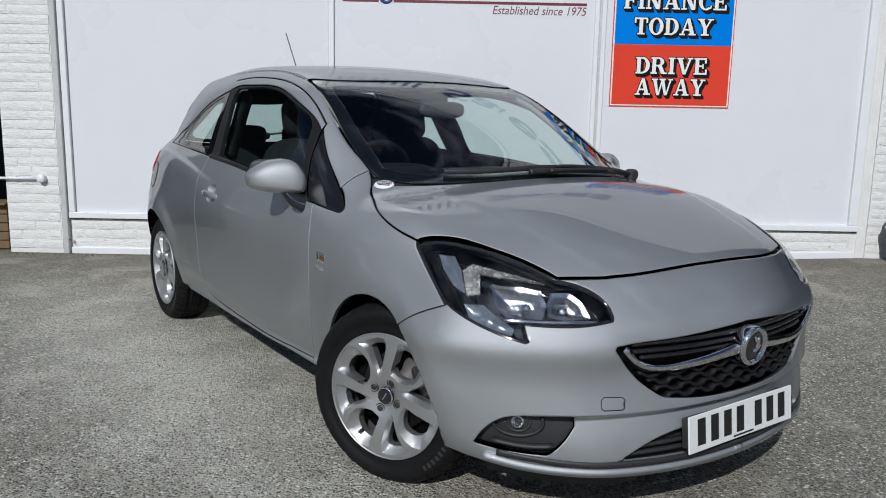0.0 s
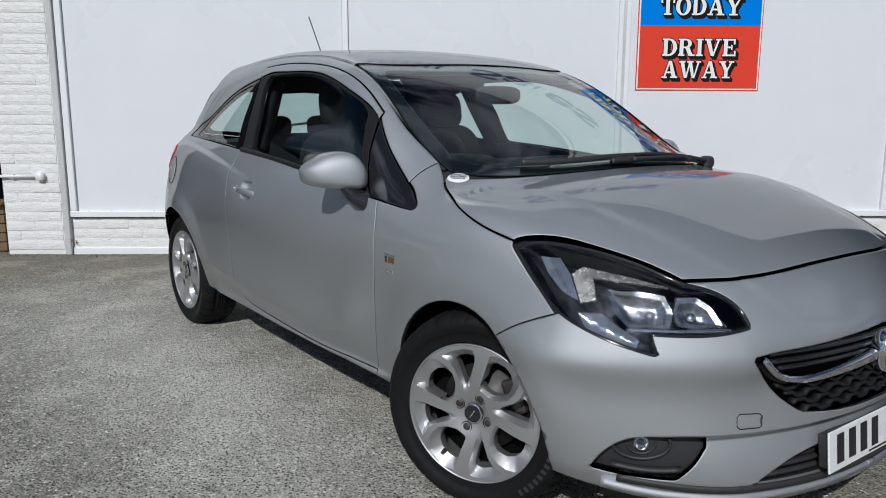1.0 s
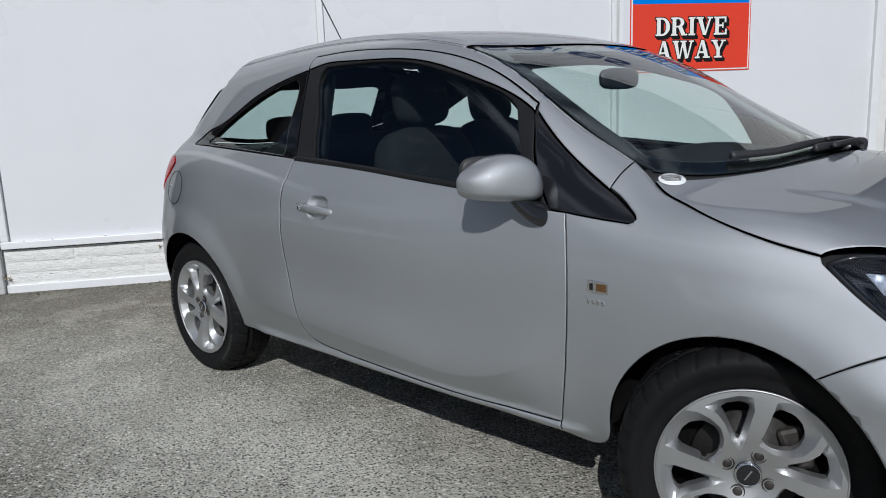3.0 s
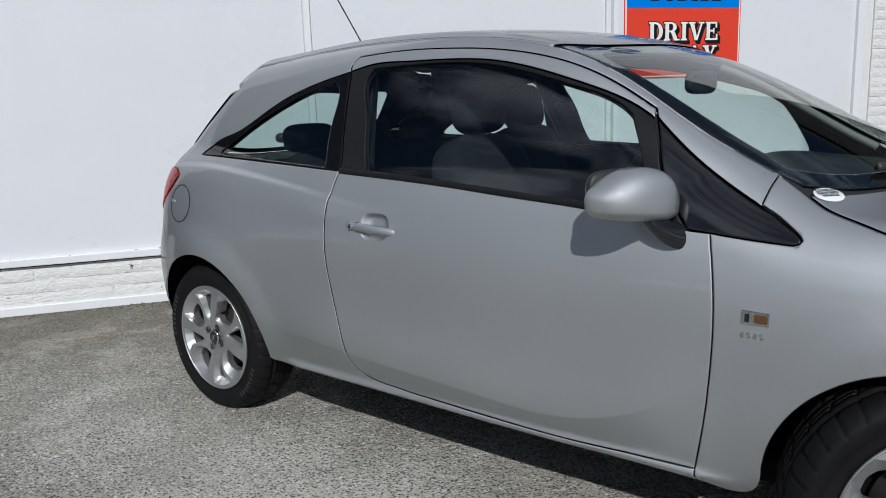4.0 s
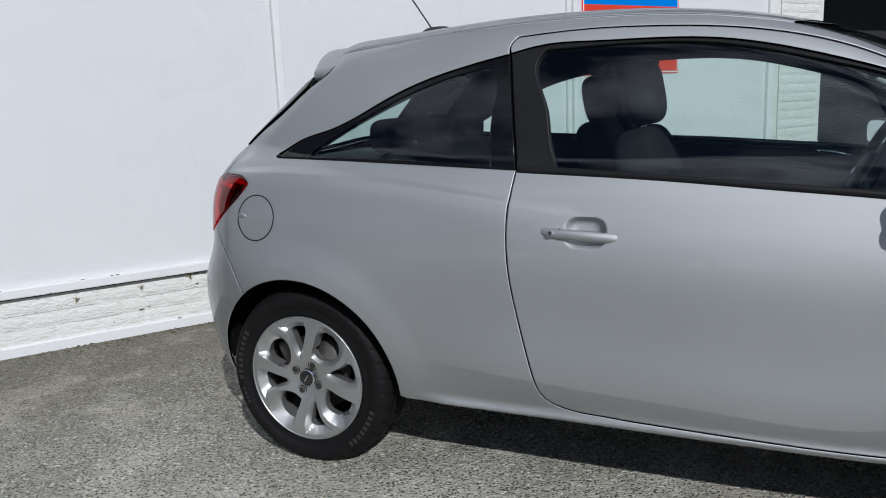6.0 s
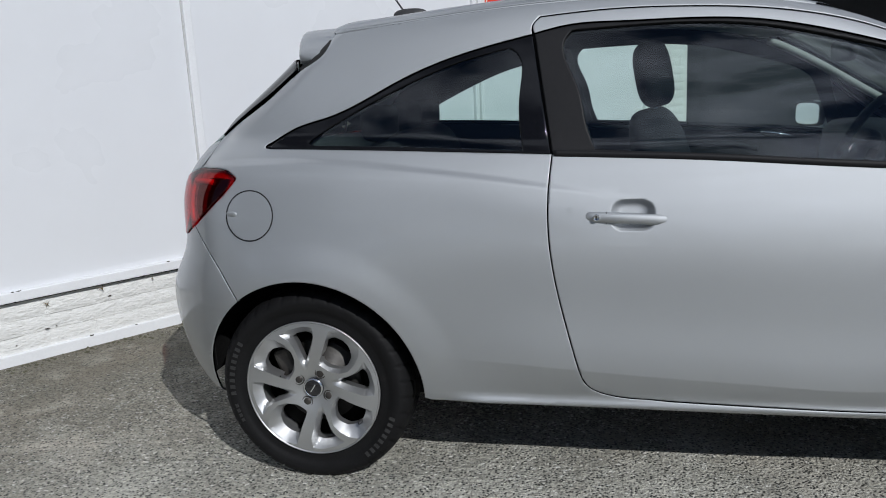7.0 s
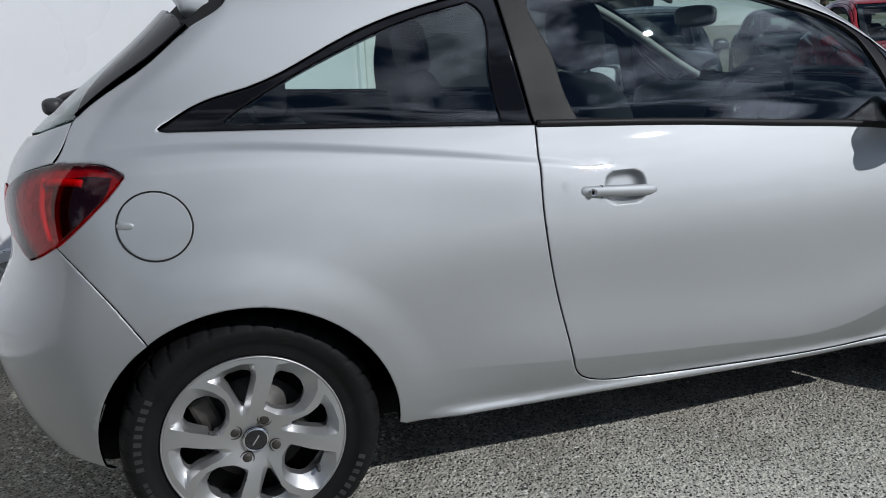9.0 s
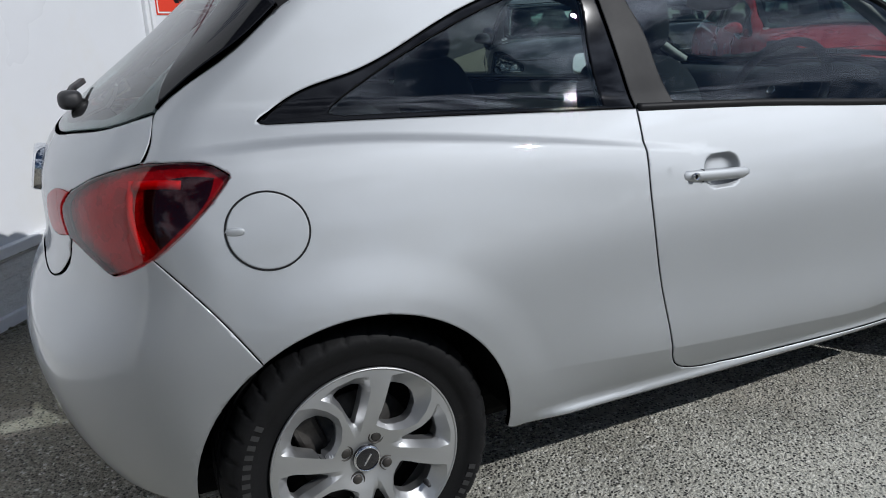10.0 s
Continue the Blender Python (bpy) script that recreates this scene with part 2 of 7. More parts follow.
SHOULDER = spline((-1.6, 0.968), (-1.3, 0.977), (-0.96, 0.951), (-0.73, 0.923), (-0.53, 0.894), (-0.2, 0.845))
SCALLOP = spline((-0.9, 0.415), (-0.67, 0.405), (-0.36, 0.382), (0.1, 0.352), (0.39, 0.352), (0.61, 0.43), (0.78, 0.54))
SILL = spline((-1.0, 0.272), (0.0, 0.271), (1.0, 0.264))
RIDGE = spline((1.1, 0.58), (1.24, 0.555), (1.49, 0.497), (1.71, 0.446), (1.85, 0.395), (2.0, 0.3))


def ramp(x, a, b):
    t = np.clip((x - a) / (b - a), 0, 1)
    return t * t * (3 - 2 * t)


def fold(x, z, line, height, x0, x1, x2, x3, sharp, wide):
    """A crease in the side: it falls away fast on one side of a line and softly on the other, and fades at its ends."""
    d = z - line(x)
    if line is SHOULDER:
        d = -d
    fade = ramp(x, x0, x1) * (1 - ramp(x, x2, x3))
    fall = np.clip(1 + d / sharp, 0, 1) if line is SCALLOP else 1 - ramp(-d, 0, sharp)
    return height * fade * np.where(d > 0, np.exp(-(d / wide) ** 2), fall)


def form(x, y, z):
    """Below 0 inside the car, above 0 outside."""
    y = np.abs(y)
    flare = np.clip((0.80 - z) / 0.25, 0, 1)
    arch = 0.034 * np.exp(-((x + 1.30) / 0.30) ** 2) + 0.09 * np.exp(-((x - 1.56) / 0.24) ** 2)
    cheek = np.exp(-((z - 0.568) / 0.052) ** 2)
    low = LOWER(z) + PLAN(x) + 0.020 * cheek * ramp(x, 1.45, 1.72) + arch * flare * flare * (3 - 2 * flare)
    up = z - 0.95
    glass = GLASS(x) - 0.30 * up - 0.22 * up * np.abs(up) - 4 * np.maximum(0.84 - z, 0)
    side = y - 0.02 - smax(low, glass, 0.03) - fold(x, z, SHOULDER, 0.012, -1.62, -1.40, -0.75, -0.20, 0.018, 0.08) - fold(x, z, SCALLOP, 0.020, -0.95, -0.50, 0.55, 0.80, 0.115, 0.13) - fold(x, z, SILL, 0.016, -0.86, -0.72, 0.72, 0.84, 0.03, 0.017)
    for ax in (-1.255, 1.235):
        side = side - 0.006 * (1 - ramp(np.hypot(x - ax, z - 0.29), 0.38, 0.48)) * ramp(z, 0.30, 0.46)
    cup = np.clip(1 - np.abs((x + 0.303) / 0.060) ** 3 - np.abs((z - 0.820) / np.where(z > 0.82, 0.046, 0.042)) ** 3, 0, 1)
    side = side + 0.024 * cup * cup * (3 - 2 * cup)
    ridge = np.clip((RIDGE(x) - y) / 0.035 + 0.5, 0, 1) * np.clip((x - 1.12) / 0.2, 0, 1)
    top = (z - TOP(x + WRAP(x) * y * y) + CROWN(x) * y * y - 0.007 * ridge * ridge * (3 - 2 * ridge)) * 0.8
    shelf = np.interp(z, (0.25, 0.374, 0.391), (0.0, 1.0, 0.0)) * (1 - ramp(y, 0.60, 0.72))
    nose = (x - (2.03 + NOSE(z) + 0.014 * cheek * ramp(y, 0.38, 0.52) - 0.026 * shelf - 0.34 * y**2 - 0.22 * y**4)) * 0.85
    tail = (-1.925 + TAIL(z) + 0.15 * y**2 + 0.25 * y**4 - x) * 0.85
    return smax(smax(smax(side, top, 0.09), nose, 0.08), tail, 0.09)


def cast(o, d, far=1.6):
    """Where rays from inside the car, o + r d, leave its form."""
    lo, hi = np.zeros(len(o)), np.full(len(o), far)
    for _ in range(40):
        mid = (lo + hi) / 2
        inside = form(*(o + d * mid[:, None]).T) < 0
        lo, hi = np.where(inside, mid, lo), np.where(inside, hi, mid)
    return o + d * lo[:, None]


# ---- building tools ----
def mesh_part(name, verts, faces, material, parent=None, label="", normals=None, smooth=True, flat_from=None):
    me = bpy.data.meshes.new(name)
    me.from_pydata([tuple(map(float, v)) for v in verts], [], [tuple(map(int, f)) for f in faces])
    me.materials.append(material)
    me.polygons.foreach_set("use_smooth", [smooth] * len(me.polygons))
    if normals is not None:
        me.normals_split_custom_set_from_vertices([tuple(map(float, n)) for n in normals])
    ob = new(name, me)
    ob.parent = parent
    if label:
        ob["label"] = label
    return ob


def part(name, bm, material, parent=None, label="", smooth=True, at=None):
    me = bpy.data.meshes.new(name)
    if bm.faces.layers.int.get("flat_sided"):
        smooth = False
    bm.to_mesh(me)
    bm.free()
    me.materials.append(material)
    me.polygons.foreach_set("use_smooth", [smooth] * len(me.polygons))
    ob = new(name, me)
    ob.parent = parent
    if at is not None:
        ob.matrix_basis = at
    if label:
        ob["label"] = label
    return ob


def thing(name, label, category, at=None, group="", kind=""):
    ob = tagged(new(name), label, category, group, kind)
    if at is not None:
        ob.matrix_basis = at
    return ob


def block(sx, sy, sz, m=None, bevel=0.005, segments=2):
    """A box of that size about its centre, with rounded edges."""
    bm = bmesh.new()
    bmesh.ops.create_cube(bm, size=1.0, matrix=Matrix.Diagonal((sx, sy, sz, 1)))
    if bevel:
        bmesh.ops.bevel(bm, geom=bm.edges[:], offset=min(bevel, 0.45 * min(sx, sy, sz)), segments=segments, profile=0.5, affect="EDGES")
    bm.faces.layers.int.new("flat_sided")
    if m is not None:
        bm.transform(m)
    return bm


def puff(sx, sy, sz, m=None, power=0.55, nu=28, nv=16):
    """A rounded cushion: a super-ellipsoid of that size."""
    bm = bmesh.new()
    bmesh.ops.create_uvsphere(bm, u_segments=nu, v_segments=nv, radius=1.0)
    for v in bm.verts:
        v.co = Vector([math.copysign(abs(c) ** power, c) for c in v.co])
        v.co = Vector((v.co.x * sx / 2, v.co.y * sy / 2, v.co.z * sz / 2))
    if m is not None:
        bm.transform(m)
    return bm


def lathe(profile, n=64, m=None, arc=None):
    """Turn (radius, height) points about the z axis."""
    bm = bmesh.new()
    rows = []
    for r, h in profile:
        rows.append([bm.verts.new((r * math.cos(2 * math.pi * i / n), r * math.sin(2 * math.pi * i / n), h)) for i in range(n)])
    for a, b in zip(rows, rows[1:]):
        for i in range(n):
            bm.faces.new((a[i], a[(i + 1) % n], b[(i + 1) % n], b[i]))
    if m is not None:
        bm.transform(m)
    return bm


def fit_line(points, step=0.012):
    """A smooth line through a few places, in even steps."""
    p = np.array(points, float)
    if len(p) == 2:
        n = max(int(np.linalg.norm(p[1] - p[0]) / step), 1)
        return p[0] + (p[1] - p[0]) * np.linspace(0, 1, n + 1)[:, None]
    d = np.r_[0, np.cumsum(np.linalg.norm(np.diff(p, axis=0), axis=1))]
    f = [spline(*zip(d, p[:, k])) for k in range(p.shape[1])]
    s = np.linspace(0, d[-1], max(int(d[-1] / step), 2) + 1)
    return np.stack([g(s) for g in f], 1)


def ring(*runs, step=0.012):
    """A closed outline from runs of places; corners where two runs meet."""
    out = []
    for run in runs:
        out.append(fit_line(run, step))
    loop = np.concatenate(out)
    keep = np.linalg.norm(loop - np.roll(loop, 1, axis=0), axis=1) > 1e-4
    return loop[keep]


def sweep(path, profile, up=(0, 0, 1), closed=False, taper=None):
    """Carry a 2D outline (across, up) along a path."""
    path = np.array(path, float)
    prof = np.array(profile, float)
    n, k = len(path), len(prof)
    tang = np.gradient(path, axis=0) if not closed else np.roll(path, -1, 0) - np.roll(path, 1, 0)
    tang /= np.linalg.norm(tang, axis=1)[:, None]
    upv = np.array(up, float)
    side_v = np.cross(tang, upv)
    side_v /= np.linalg.norm(side_v, axis=1)[:, None]
    u = np.cross(side_v, tang)
    s = np.ones(n) if taper is None else np.array(taper)
    verts = (path[:, None] + (side_v[:, None] * prof[None, :, 0:1] + u[:, None] * prof[None, :, 1:2]) * s[:, None, None]).reshape(-1, 3)
    bm = bmesh.new()
    vs = [bm.verts.new(v) for v in verts]
    for i in range(n if closed else n - 1):
        j = (i + 1) % n
        for a in range(k):
            b = (a + 1) % k
            bm.faces.new((vs[i * k + a], vs[i * k + b], vs[j * k + b], vs[j * k + a]))
    if not closed:
        bm.faces.new(vs[:k][::-1])
        bm.faces.new(vs[-k:])
    bmesh.ops.recalc_face_normals(bm, faces=bm.faces[:])
    return bm


def disc(r, n=16, squash=1.0):
    return [(r * math.cos(2 * math.pi * i / n), r * squash * math.sin(2 * math.pi * i / n)) for i in range(n)]


# ways to lay flat outlines on the car's form
def gradient(p):
    e = 1e-4
    g = np.stack([form(*(p + e * np.eye(3)[k]).T) - form(*(p - e * np.eye(3)[k]).T) for k in range(3)], 1)
    return g / np.linalg.norm(g, axis=1)[:, None]


def lay_side(q):
    q = np.atleast_2d(np.array(q, float))
    z = np.zeros(len(q))
    return cast(np.stack([q[:, 0], z, q[:, 1]], 1), np.stack([z, z - 1, z], 1))


def lay_top(q):
    q = np.atleast_2d(np.array(q, float))
    z = np.zeros(len(q))
    return cast(np.stack([q[:, 0], q[:, 1], z + 0.55], 1), np.stack([z, z, z + 1], 1))


def lay_front(q):
    q = np.atleast_2d(np.array(q, float))
    a, z = q[:, 0] / 0.95, np.zeros(len(q))
    return cast(np.stack([z + 1.0, z, q[:, 1]], 1), np.stack([np.cos(a), -np.sin(a), z], 1))


def lay_rear(q):
    q = np.atleast_2d(np.array(q, float))
    a, z = q[:, 0] / 0.8, np.zeros(len(q))
    return cast(np.stack([z - 1.0, z, q[:, 1]], 1), np.stack([-np.cos(a), -np.sin(a), z], 1))


WAYS = {
    "side": (lambda p: p[:, [0, 2]], lay_side),
    "top": (lambda p: p[:, [0, 1]], lay_top),
    "front": (lambda p: np.stack([0.95 * np.arctan2(-p[:, 1], p[:, 0] - 1.0), p[:, 2]], 1), lay_front),
    "rear": (lambda p: np.stack([0.8 * np.arctan2(-p[:, 1], -1.0 - p[:, 0]), p[:, 2]], 1), lay_rear),
}


def within(q, loop):
    """Which points lie inside a closed outline."""
    x, y = q[:, 0], q[:, 1]
    inside = np.zeros(len(q), bool)
    for (x0, y0), (x1, y1) in zip(loop, np.roll(loop, -1, axis=0)):
        if y0 != y1:
            cross = (y0 > y) != (y1 > y)
            inside ^= cross & (x < (x1 - x0) * (y - y0) / (y1 - y0) + x0)
    return inside


def shrink(loop, d):
    area = np.sum(loop[:, 0] * np.roll(loop[:, 1], -1) - np.roll(loop[:, 0], -1) * loop[:, 1])
    t = np.roll(loop, -1, 0) - np.roll(loop, 1, 0)
    t /= np.linalg.norm(t, axis=1)[:, None] + 1e-9
    n = np.stack([-t[:, 1], t[:, 0]], 1) * (1 if area > 0 else -1)
    return loop + n * d


def sheet(outline, way, holes=(), gap=0.0018, depth=0.014, lift=0.0, grid=0.02, dense=(), rolled=0.0035):
    """Points, faces and normals of a panel that follows the car's form inside an outline, with turned-in edges."""
    fwd, back = WAYS[way]
    loops = [shrink(fwd(outline), gap)] + [shrink(fwd(h), -gap) for h in holes]
    lo, hi = loops[0].min(0), loops[0].max(0)
    gx, gy = np.meshgrid(np.arange(lo[0], hi[0], grid), np.arange(lo[1], hi[1], grid))
    gx = gx + (np.arange(gx.shape[0])[:, None] % 2) * grid / 2
    q = np.stack([gx.ravel(), gy.ravel()], 1)
    for spot in dense:
        if callable(spot[0]):
            xs = np.arange(spot[1], spot[2], 0.012)
            off = np.array([-0.045, -0.032, -0.022, -0.014, -0.008, -0.003, 0.002, 0.007, 0.013, 0.022, 0.032, 0.045])
            line = spot[0](xs)
            more = np.stack([np.repeat(xs, len(off)), (line[:, None] + off).ravel()], 1)
            q = q[np.abs(q[:, 1] - spot[0](q[:, 0])) > 0.052 * ((q[:, 0] > spot[1]) & (q[:, 0] < spot[2]))]
        else:
            cx, cz, r = spot
            mx, mz = np.meshgrid(np.arange(cx - r, cx + r, 0.0042), np.arange(cz - r, cz + r, 0.0042))
            more = np.stack([mx.ravel(), mz.ravel()], 1)
            more = more[np.sum((more - (cx, cz)) ** 2, axis=1) < r * r]
            q = q[np.sum((q - (cx, cz)) ** 2, axis=1) > r * r]
        q = np.concatenate([q, more])
    ok = within(q, loops[0])
    for h in loops[1:]:
        ok &= ~within(q, h)
    q = q[ok]
    rim = np.concatenate(loops)
    if len(q):
        near = np.array([np.min(np.sum((rim - c) ** 2, axis=1)) for c in q])
        q = q[near > (0.22 * grid) ** 2]
    if rolled:
        more = np.concatenate([shrink(loops[0], rolled)] + [shrink(h, -rolled) for h in loops[1:]])
        ok = within(more, loops[0])
        for h in loops[1:]:
            ok &= ~within(more, h)
        more = more[ok]
        near = np.array([np.min(np.sum((rim - c) ** 2, axis=1)) for c in more])
        q = np.concatenate([q, more[near > (0.8 * rolled) ** 2]])
    pts, edges, at = [], [], 0
    for loop in loops:
        n = len(loop)
        pts += [Vector(c) for c in loop]
        edges += [(at + i, at + (i + 1) % n) for i in range(n)]
        at += n
    pts += [Vector(c) for c in q]
    v2, _, tri, *_ = delaunay_2d_cdt(pts, edges, [], 0, 1e-6)
    v2 = np.array([tuple(v) for v in v2])
    tri = np.array([f for f in tri if len(f) == 3])
    mid = v2[tri].mean(1)
    ok = within(mid, loops[0])
    for h in loops[1:]:
        ok &= ~within(mid, h)
    tri = tri[ok]
    p = back(v2)
    n = gradient(p)
    cr = np.einsum("ij,ij->i", np.cross(p[tri[:, 1]] - p[tri[:, 0]], p[tri[:, 2]] - p[tri[:, 0]]), n[tri[:, 0]])
    tri[cr < 0] = tri[cr < 0][:, ::-1]
    verts, faces, normals = [p + n * lift], [tuple(t) for t in tri], [n]
    base, at = len(p), 0
    for loop in loops:
        a = back(loop)
        na = gradient(a)
        a = a + na * lift
        edge = np.cross(np.roll(a, -1, 0) - np.roll(a, 1, 0), na)
        edge /= np.linalg.norm(edge, axis=1)[:, None] + 1e-9
        if (within(fwd(a + edge * 0.004), loop).mean() > 0.5) == (loop is loops[0]):
            edge = -edge
        k = len(a)
        if rolled:
            soft = n[at:at + k] + 0.9 * edge
            normals[0][at:at + k] = soft / np.linalg.norm(soft, axis=1)[:, None]
            verts[0][at:at + k] -= na * 0.0009
            a = a - na * 0.0009
        at += k
        verts += [a, a - na * depth]
        normals += [edge, edge]
        for i in range(k):
            j = (i + 1) % k
            faces.append((base + i, base + j, base + k + j, base + k + i))
        base += 2 * k
    return np.concatenate(verts), faces, np.concatenate(normals)


def panel(name, outline, way, material, parent, label="", holes=(), both=True, full=False, parent_left=None, **kw):
    """A panel of the car on its right side; both: its twin on the left; full: the outline is closed by its own mirror image."""
    if full:
        outline = mirror_loop(outline)
    v, f, n = sheet(outline, way, holes, **kw)
    out = [mesh_part(name, v, f, material, parent, label, normals=n)]
    if both and not full:
        flip = np.array([1, -1, 1])
        out.append(mesh_part(name, v * flip, [t[::-1] for t in f], material, parent_left or parent, label, normals=n * flip))
    return out


def mirror_loop(half):
    half = np.array(half)
    return np.concatenate([half, (half * np.array([1, -1, 1]))[::-1]])


def twin(fn, *args):
    """Build on the right side, and its mirror image on the left."""
    for s in (1, -1):
        fn(s, *args)


def flip_bm(bm, s):
    if s < 0:
        bm.transform(Matrix.Diagonal((1, -1, 1, 1)))
        bmesh.ops.reverse_faces(bm, faces=bm.faces[:])
    return bm


# ---- the hatchback: outlines of its panels (side view: x forward, z up) ----
car = thing("hatchback_car", "silver three-door hatchback parked on asphalt beside a white wall", "car", pose(0, 0.02, 0))
FRONT_AXLE, REAR_AXLE, HUB_Z, TYRE_R = 1.255, -1.255, 0.295, 0.307


def arc_side(cx, cz, r, a0, a1, n=14):
    return [(cx + r * math.cos(radians(a)), cz + r * math.sin(radians(a))) for a in np.linspace(a0, a1, n)]


GAP_TOP = [(-0.552, 1.362), (-0.35, 1.371), (-0.165, 1.366), (0.004, 1.353), (0.161, 1.328), (0.308, 1.287), (0.447, 1.224), (0.545, 1.166)]
DLO_TOP = [(-0.568, 1.315), (-0.465, 1.334), (-0.338, 1.335), (0.013, 1.32), (0.319, 1.246), (0.506, 1.172), (0.55, 1.145)]
QUARTER_TOP = [(-1.365, 1.041), (-1.288, 1.079), (-1.187, 1.106), (-0.956, 1.207), (-0.795, 1.264), (-0.573, 1.313)]
BELT_DOOR = [(-0.516, 0.984), (-0.3, 0.974), (-0.088, 0.961), (0.2, 0.939), (0.488, 0.915), (0.69, 0.884)]
BELT_REAR = [(-0.52, 0.986), (-0.75, 0.997), (-0.958, 1.007), (-1.2, 1.017), (-1.37, 1.022)]
DOOR_BOTTOM = [(0.722, 0.283), (0.387, 0.279), (0.1, 0.284), (-0.2, 0.292)]
DOOR_REAR = [(-0.26, 0.296), (-0.352, 0.303), (-0.424, 0.335), (-0.452, 0.40), (-0.505, 0.62), (-0.527, 0.80), (-0.526, 0.88), (-0.516, 0.984)]
DOOR_FRONT = [(0.745, 0.881), (0.768, 0.726), (0.766, 0.58), (0.75, 0.43), (0.722, 0.283)]
SAIL_TOP = [(0.556, 1.146), (0.612, 1.098), (0.743, 1.0), (0.841, 0.942), (0.873, 0.925)]
ARCH_R = arc_side(REAR_AXLE, 0.293, 0.350, 125.5, -3, 22)
ARCH_F = arc_side(1.225, 0.285, 0.345, 172, 59.0, 22)


DITCH = [(0.19, -0.575), (0.0, -0.572), (-0.3, -0.57), (-0.78, -0.565), (-1.19, -0.55)]
SCREEN_SIDE = [(0.846, -0.635), (0.7, -0.635), (0.469, -0.605), (0.28, -0.582), (0.19, -0.575)]
HATCH_EDGE = [(-1.197, 1.342), (-1.218, 1.295), (-1.285, 1.254), (-1.394, 1.172), (-1.47, 1.124), (-1.572, 1.05), (-1.594, 0.995), (-1.612, 0.967)]
LAMP_TOP = [(-1.612, 0.967), (-1.549, 0.967), (-1.49, 0.957), (-1.466, 0.94)]
LAMP_LOW = [(-1.466, 0.936), (-1.50, 0.90), (-1.56, 0.846), (-1.622, 0.795)]

# the right side between door and tail, with roof rail, pillar and sill in one
rail = [tuple(p) for p in lay_top(SCREEN_SIDE)]
ditch = [tuple(p) for p in lay_top(DITCH)]
s3 = lambda run: [tuple(p) for p in lay_side(run)]
uniside = ring(s3(BELT_REAR), s3([(-1.37, 1.022), (-1.388, 1.026), (-1.365, 1.041)]), s3(QUARTER_TOP), s3([(-0.573, 1.313), (-0.574, 1.335), (-0.552, 1.362)]),
               s3(GAP_TOP), s3([(0.545, 1.166), (0.556, 1.146)]), s3(SAIL_TOP[:4]), [s3(SAIL_TOP[3:4])[0], rail[0]], rail, ditch,
               [ditch[-1], s3(HATCH_EDGE[:1])[0]], s3(HATCH_EDGE), s3(LAMP_TOP), s3(LAMP_LOW), s3([(-1.622, 0.795), (-1.534, 0.69), (-1.458, 0.578)]),
               s3(ARCH_R), s3([(-0.905, 0.275), (-0.885, 0.266)]), s3([(-0.885, 0.266), (-0.353, 0.262)]), s3([(-0.353, 0.262), (0.265, 0.252)]), s3([(0.265, 0.252), (0.724, 0.246)]), s3([(0.724, 0.246), (0.722, 0.283)]), s3(DOOR_BOTTOM), s3([(-0.2, 0.292), (-0.26, 0.296)]), s3(DOOR_REAR))
panel("body_side", uniside, "side", PAINT, car, "silver quarter panel with roof rail and sill", dense=[(SHOULDER, -1.6, -0.5), (SCALLOP, -0.92, -0.4), (SILL, -0.86, 0.84)])

# front wing
BONNET_SIDE = [(0.925, -0.672), (0.97, -0.70), (1.023, -0.722), (1.10, -0.756), (1.177, -0.776), (1.28, -0.782), (1.374, -0.772)]
bonnet_side = [tuple(p) for p in lay_top(BONNET_SIDE)]
HEAD_REAR = [(1.380, 0.815), (1.41, 0.79), (1.467, 0.746), (1.52, 0.712), (1.576, 0.676)]
wing = ring(s3([(0.745, 0.881), (0.85, 0.871), (0.925, 0.866)]), s3([(0.925, 0.866), (0.941, 0.874), (0.925, 0.893)]), s3([(0.925, 0.893), (0.873, 0.928), (0.841, 0.945)]), [s3([(0.841, 0.945)])[0], rail[0]],
            [rail[0], bonnet_side[0]], bonnet_side, [bonnet_side[-1], s3(HEAD_REAR[:1])[0]], s3(HEAD_REAR), s3([(1.576, 0.672), (1.48, 0.628), (1.403, 0.58)]),
            s3(ARCH_F[::-1]), s3([(0.883, 0.333), (0.865, 0.262), (0.84, 0.243), (0.724, 0.246)]), s3([(0.724, 0.246), (0.722, 0.283)]), s3(DOOR_FRONT[::-1]))
panel("front_wing", wing, "side", PAINT, car, "silver front wing")

# ---- doors ----
door_skin = ring(s3(BELT_DOOR), s3([(0.69, 0.884), (0.745, 0.881)]), s3(DOOR_FRONT), s3(DOOR_BOTTOM), s3([(-0.2, 0.292), (-0.26, 0.296)]), s3(DOOR_REAR))
door_frame = ring(s3(DLO_TOP), s3([(0.55, 1.145), (0.545, 1.166)]), s3(GAP_TOP[::-1]), s3([(-0.552, 1.362), (-0.574, 1.335), (-0.568, 1.315)]))
GLASS_DOOR = [[(-0.400, 0.996), (-0.088, 0.974), (0.2, 0.951), (0.488, 0.926), (0.605, 0.908)], [(0.605, 0.908), (0.565, 1.0), (0.527, 1.09), (0.495, 1.155)],
              [(0.495, 1.155), (0.47, 1.175), (0.319, 1.234), (0.013, 1.308), (-0.338, 1.322), (-0.46, 1.319)], [(-0.46, 1.319), (-0.478, 1.30), (-0.446, 1.164), (-0.425, 1.066), (-0.400, 0.996)]]
door_glass = ring(*[s3(r) for r in GLASS_DOOR])
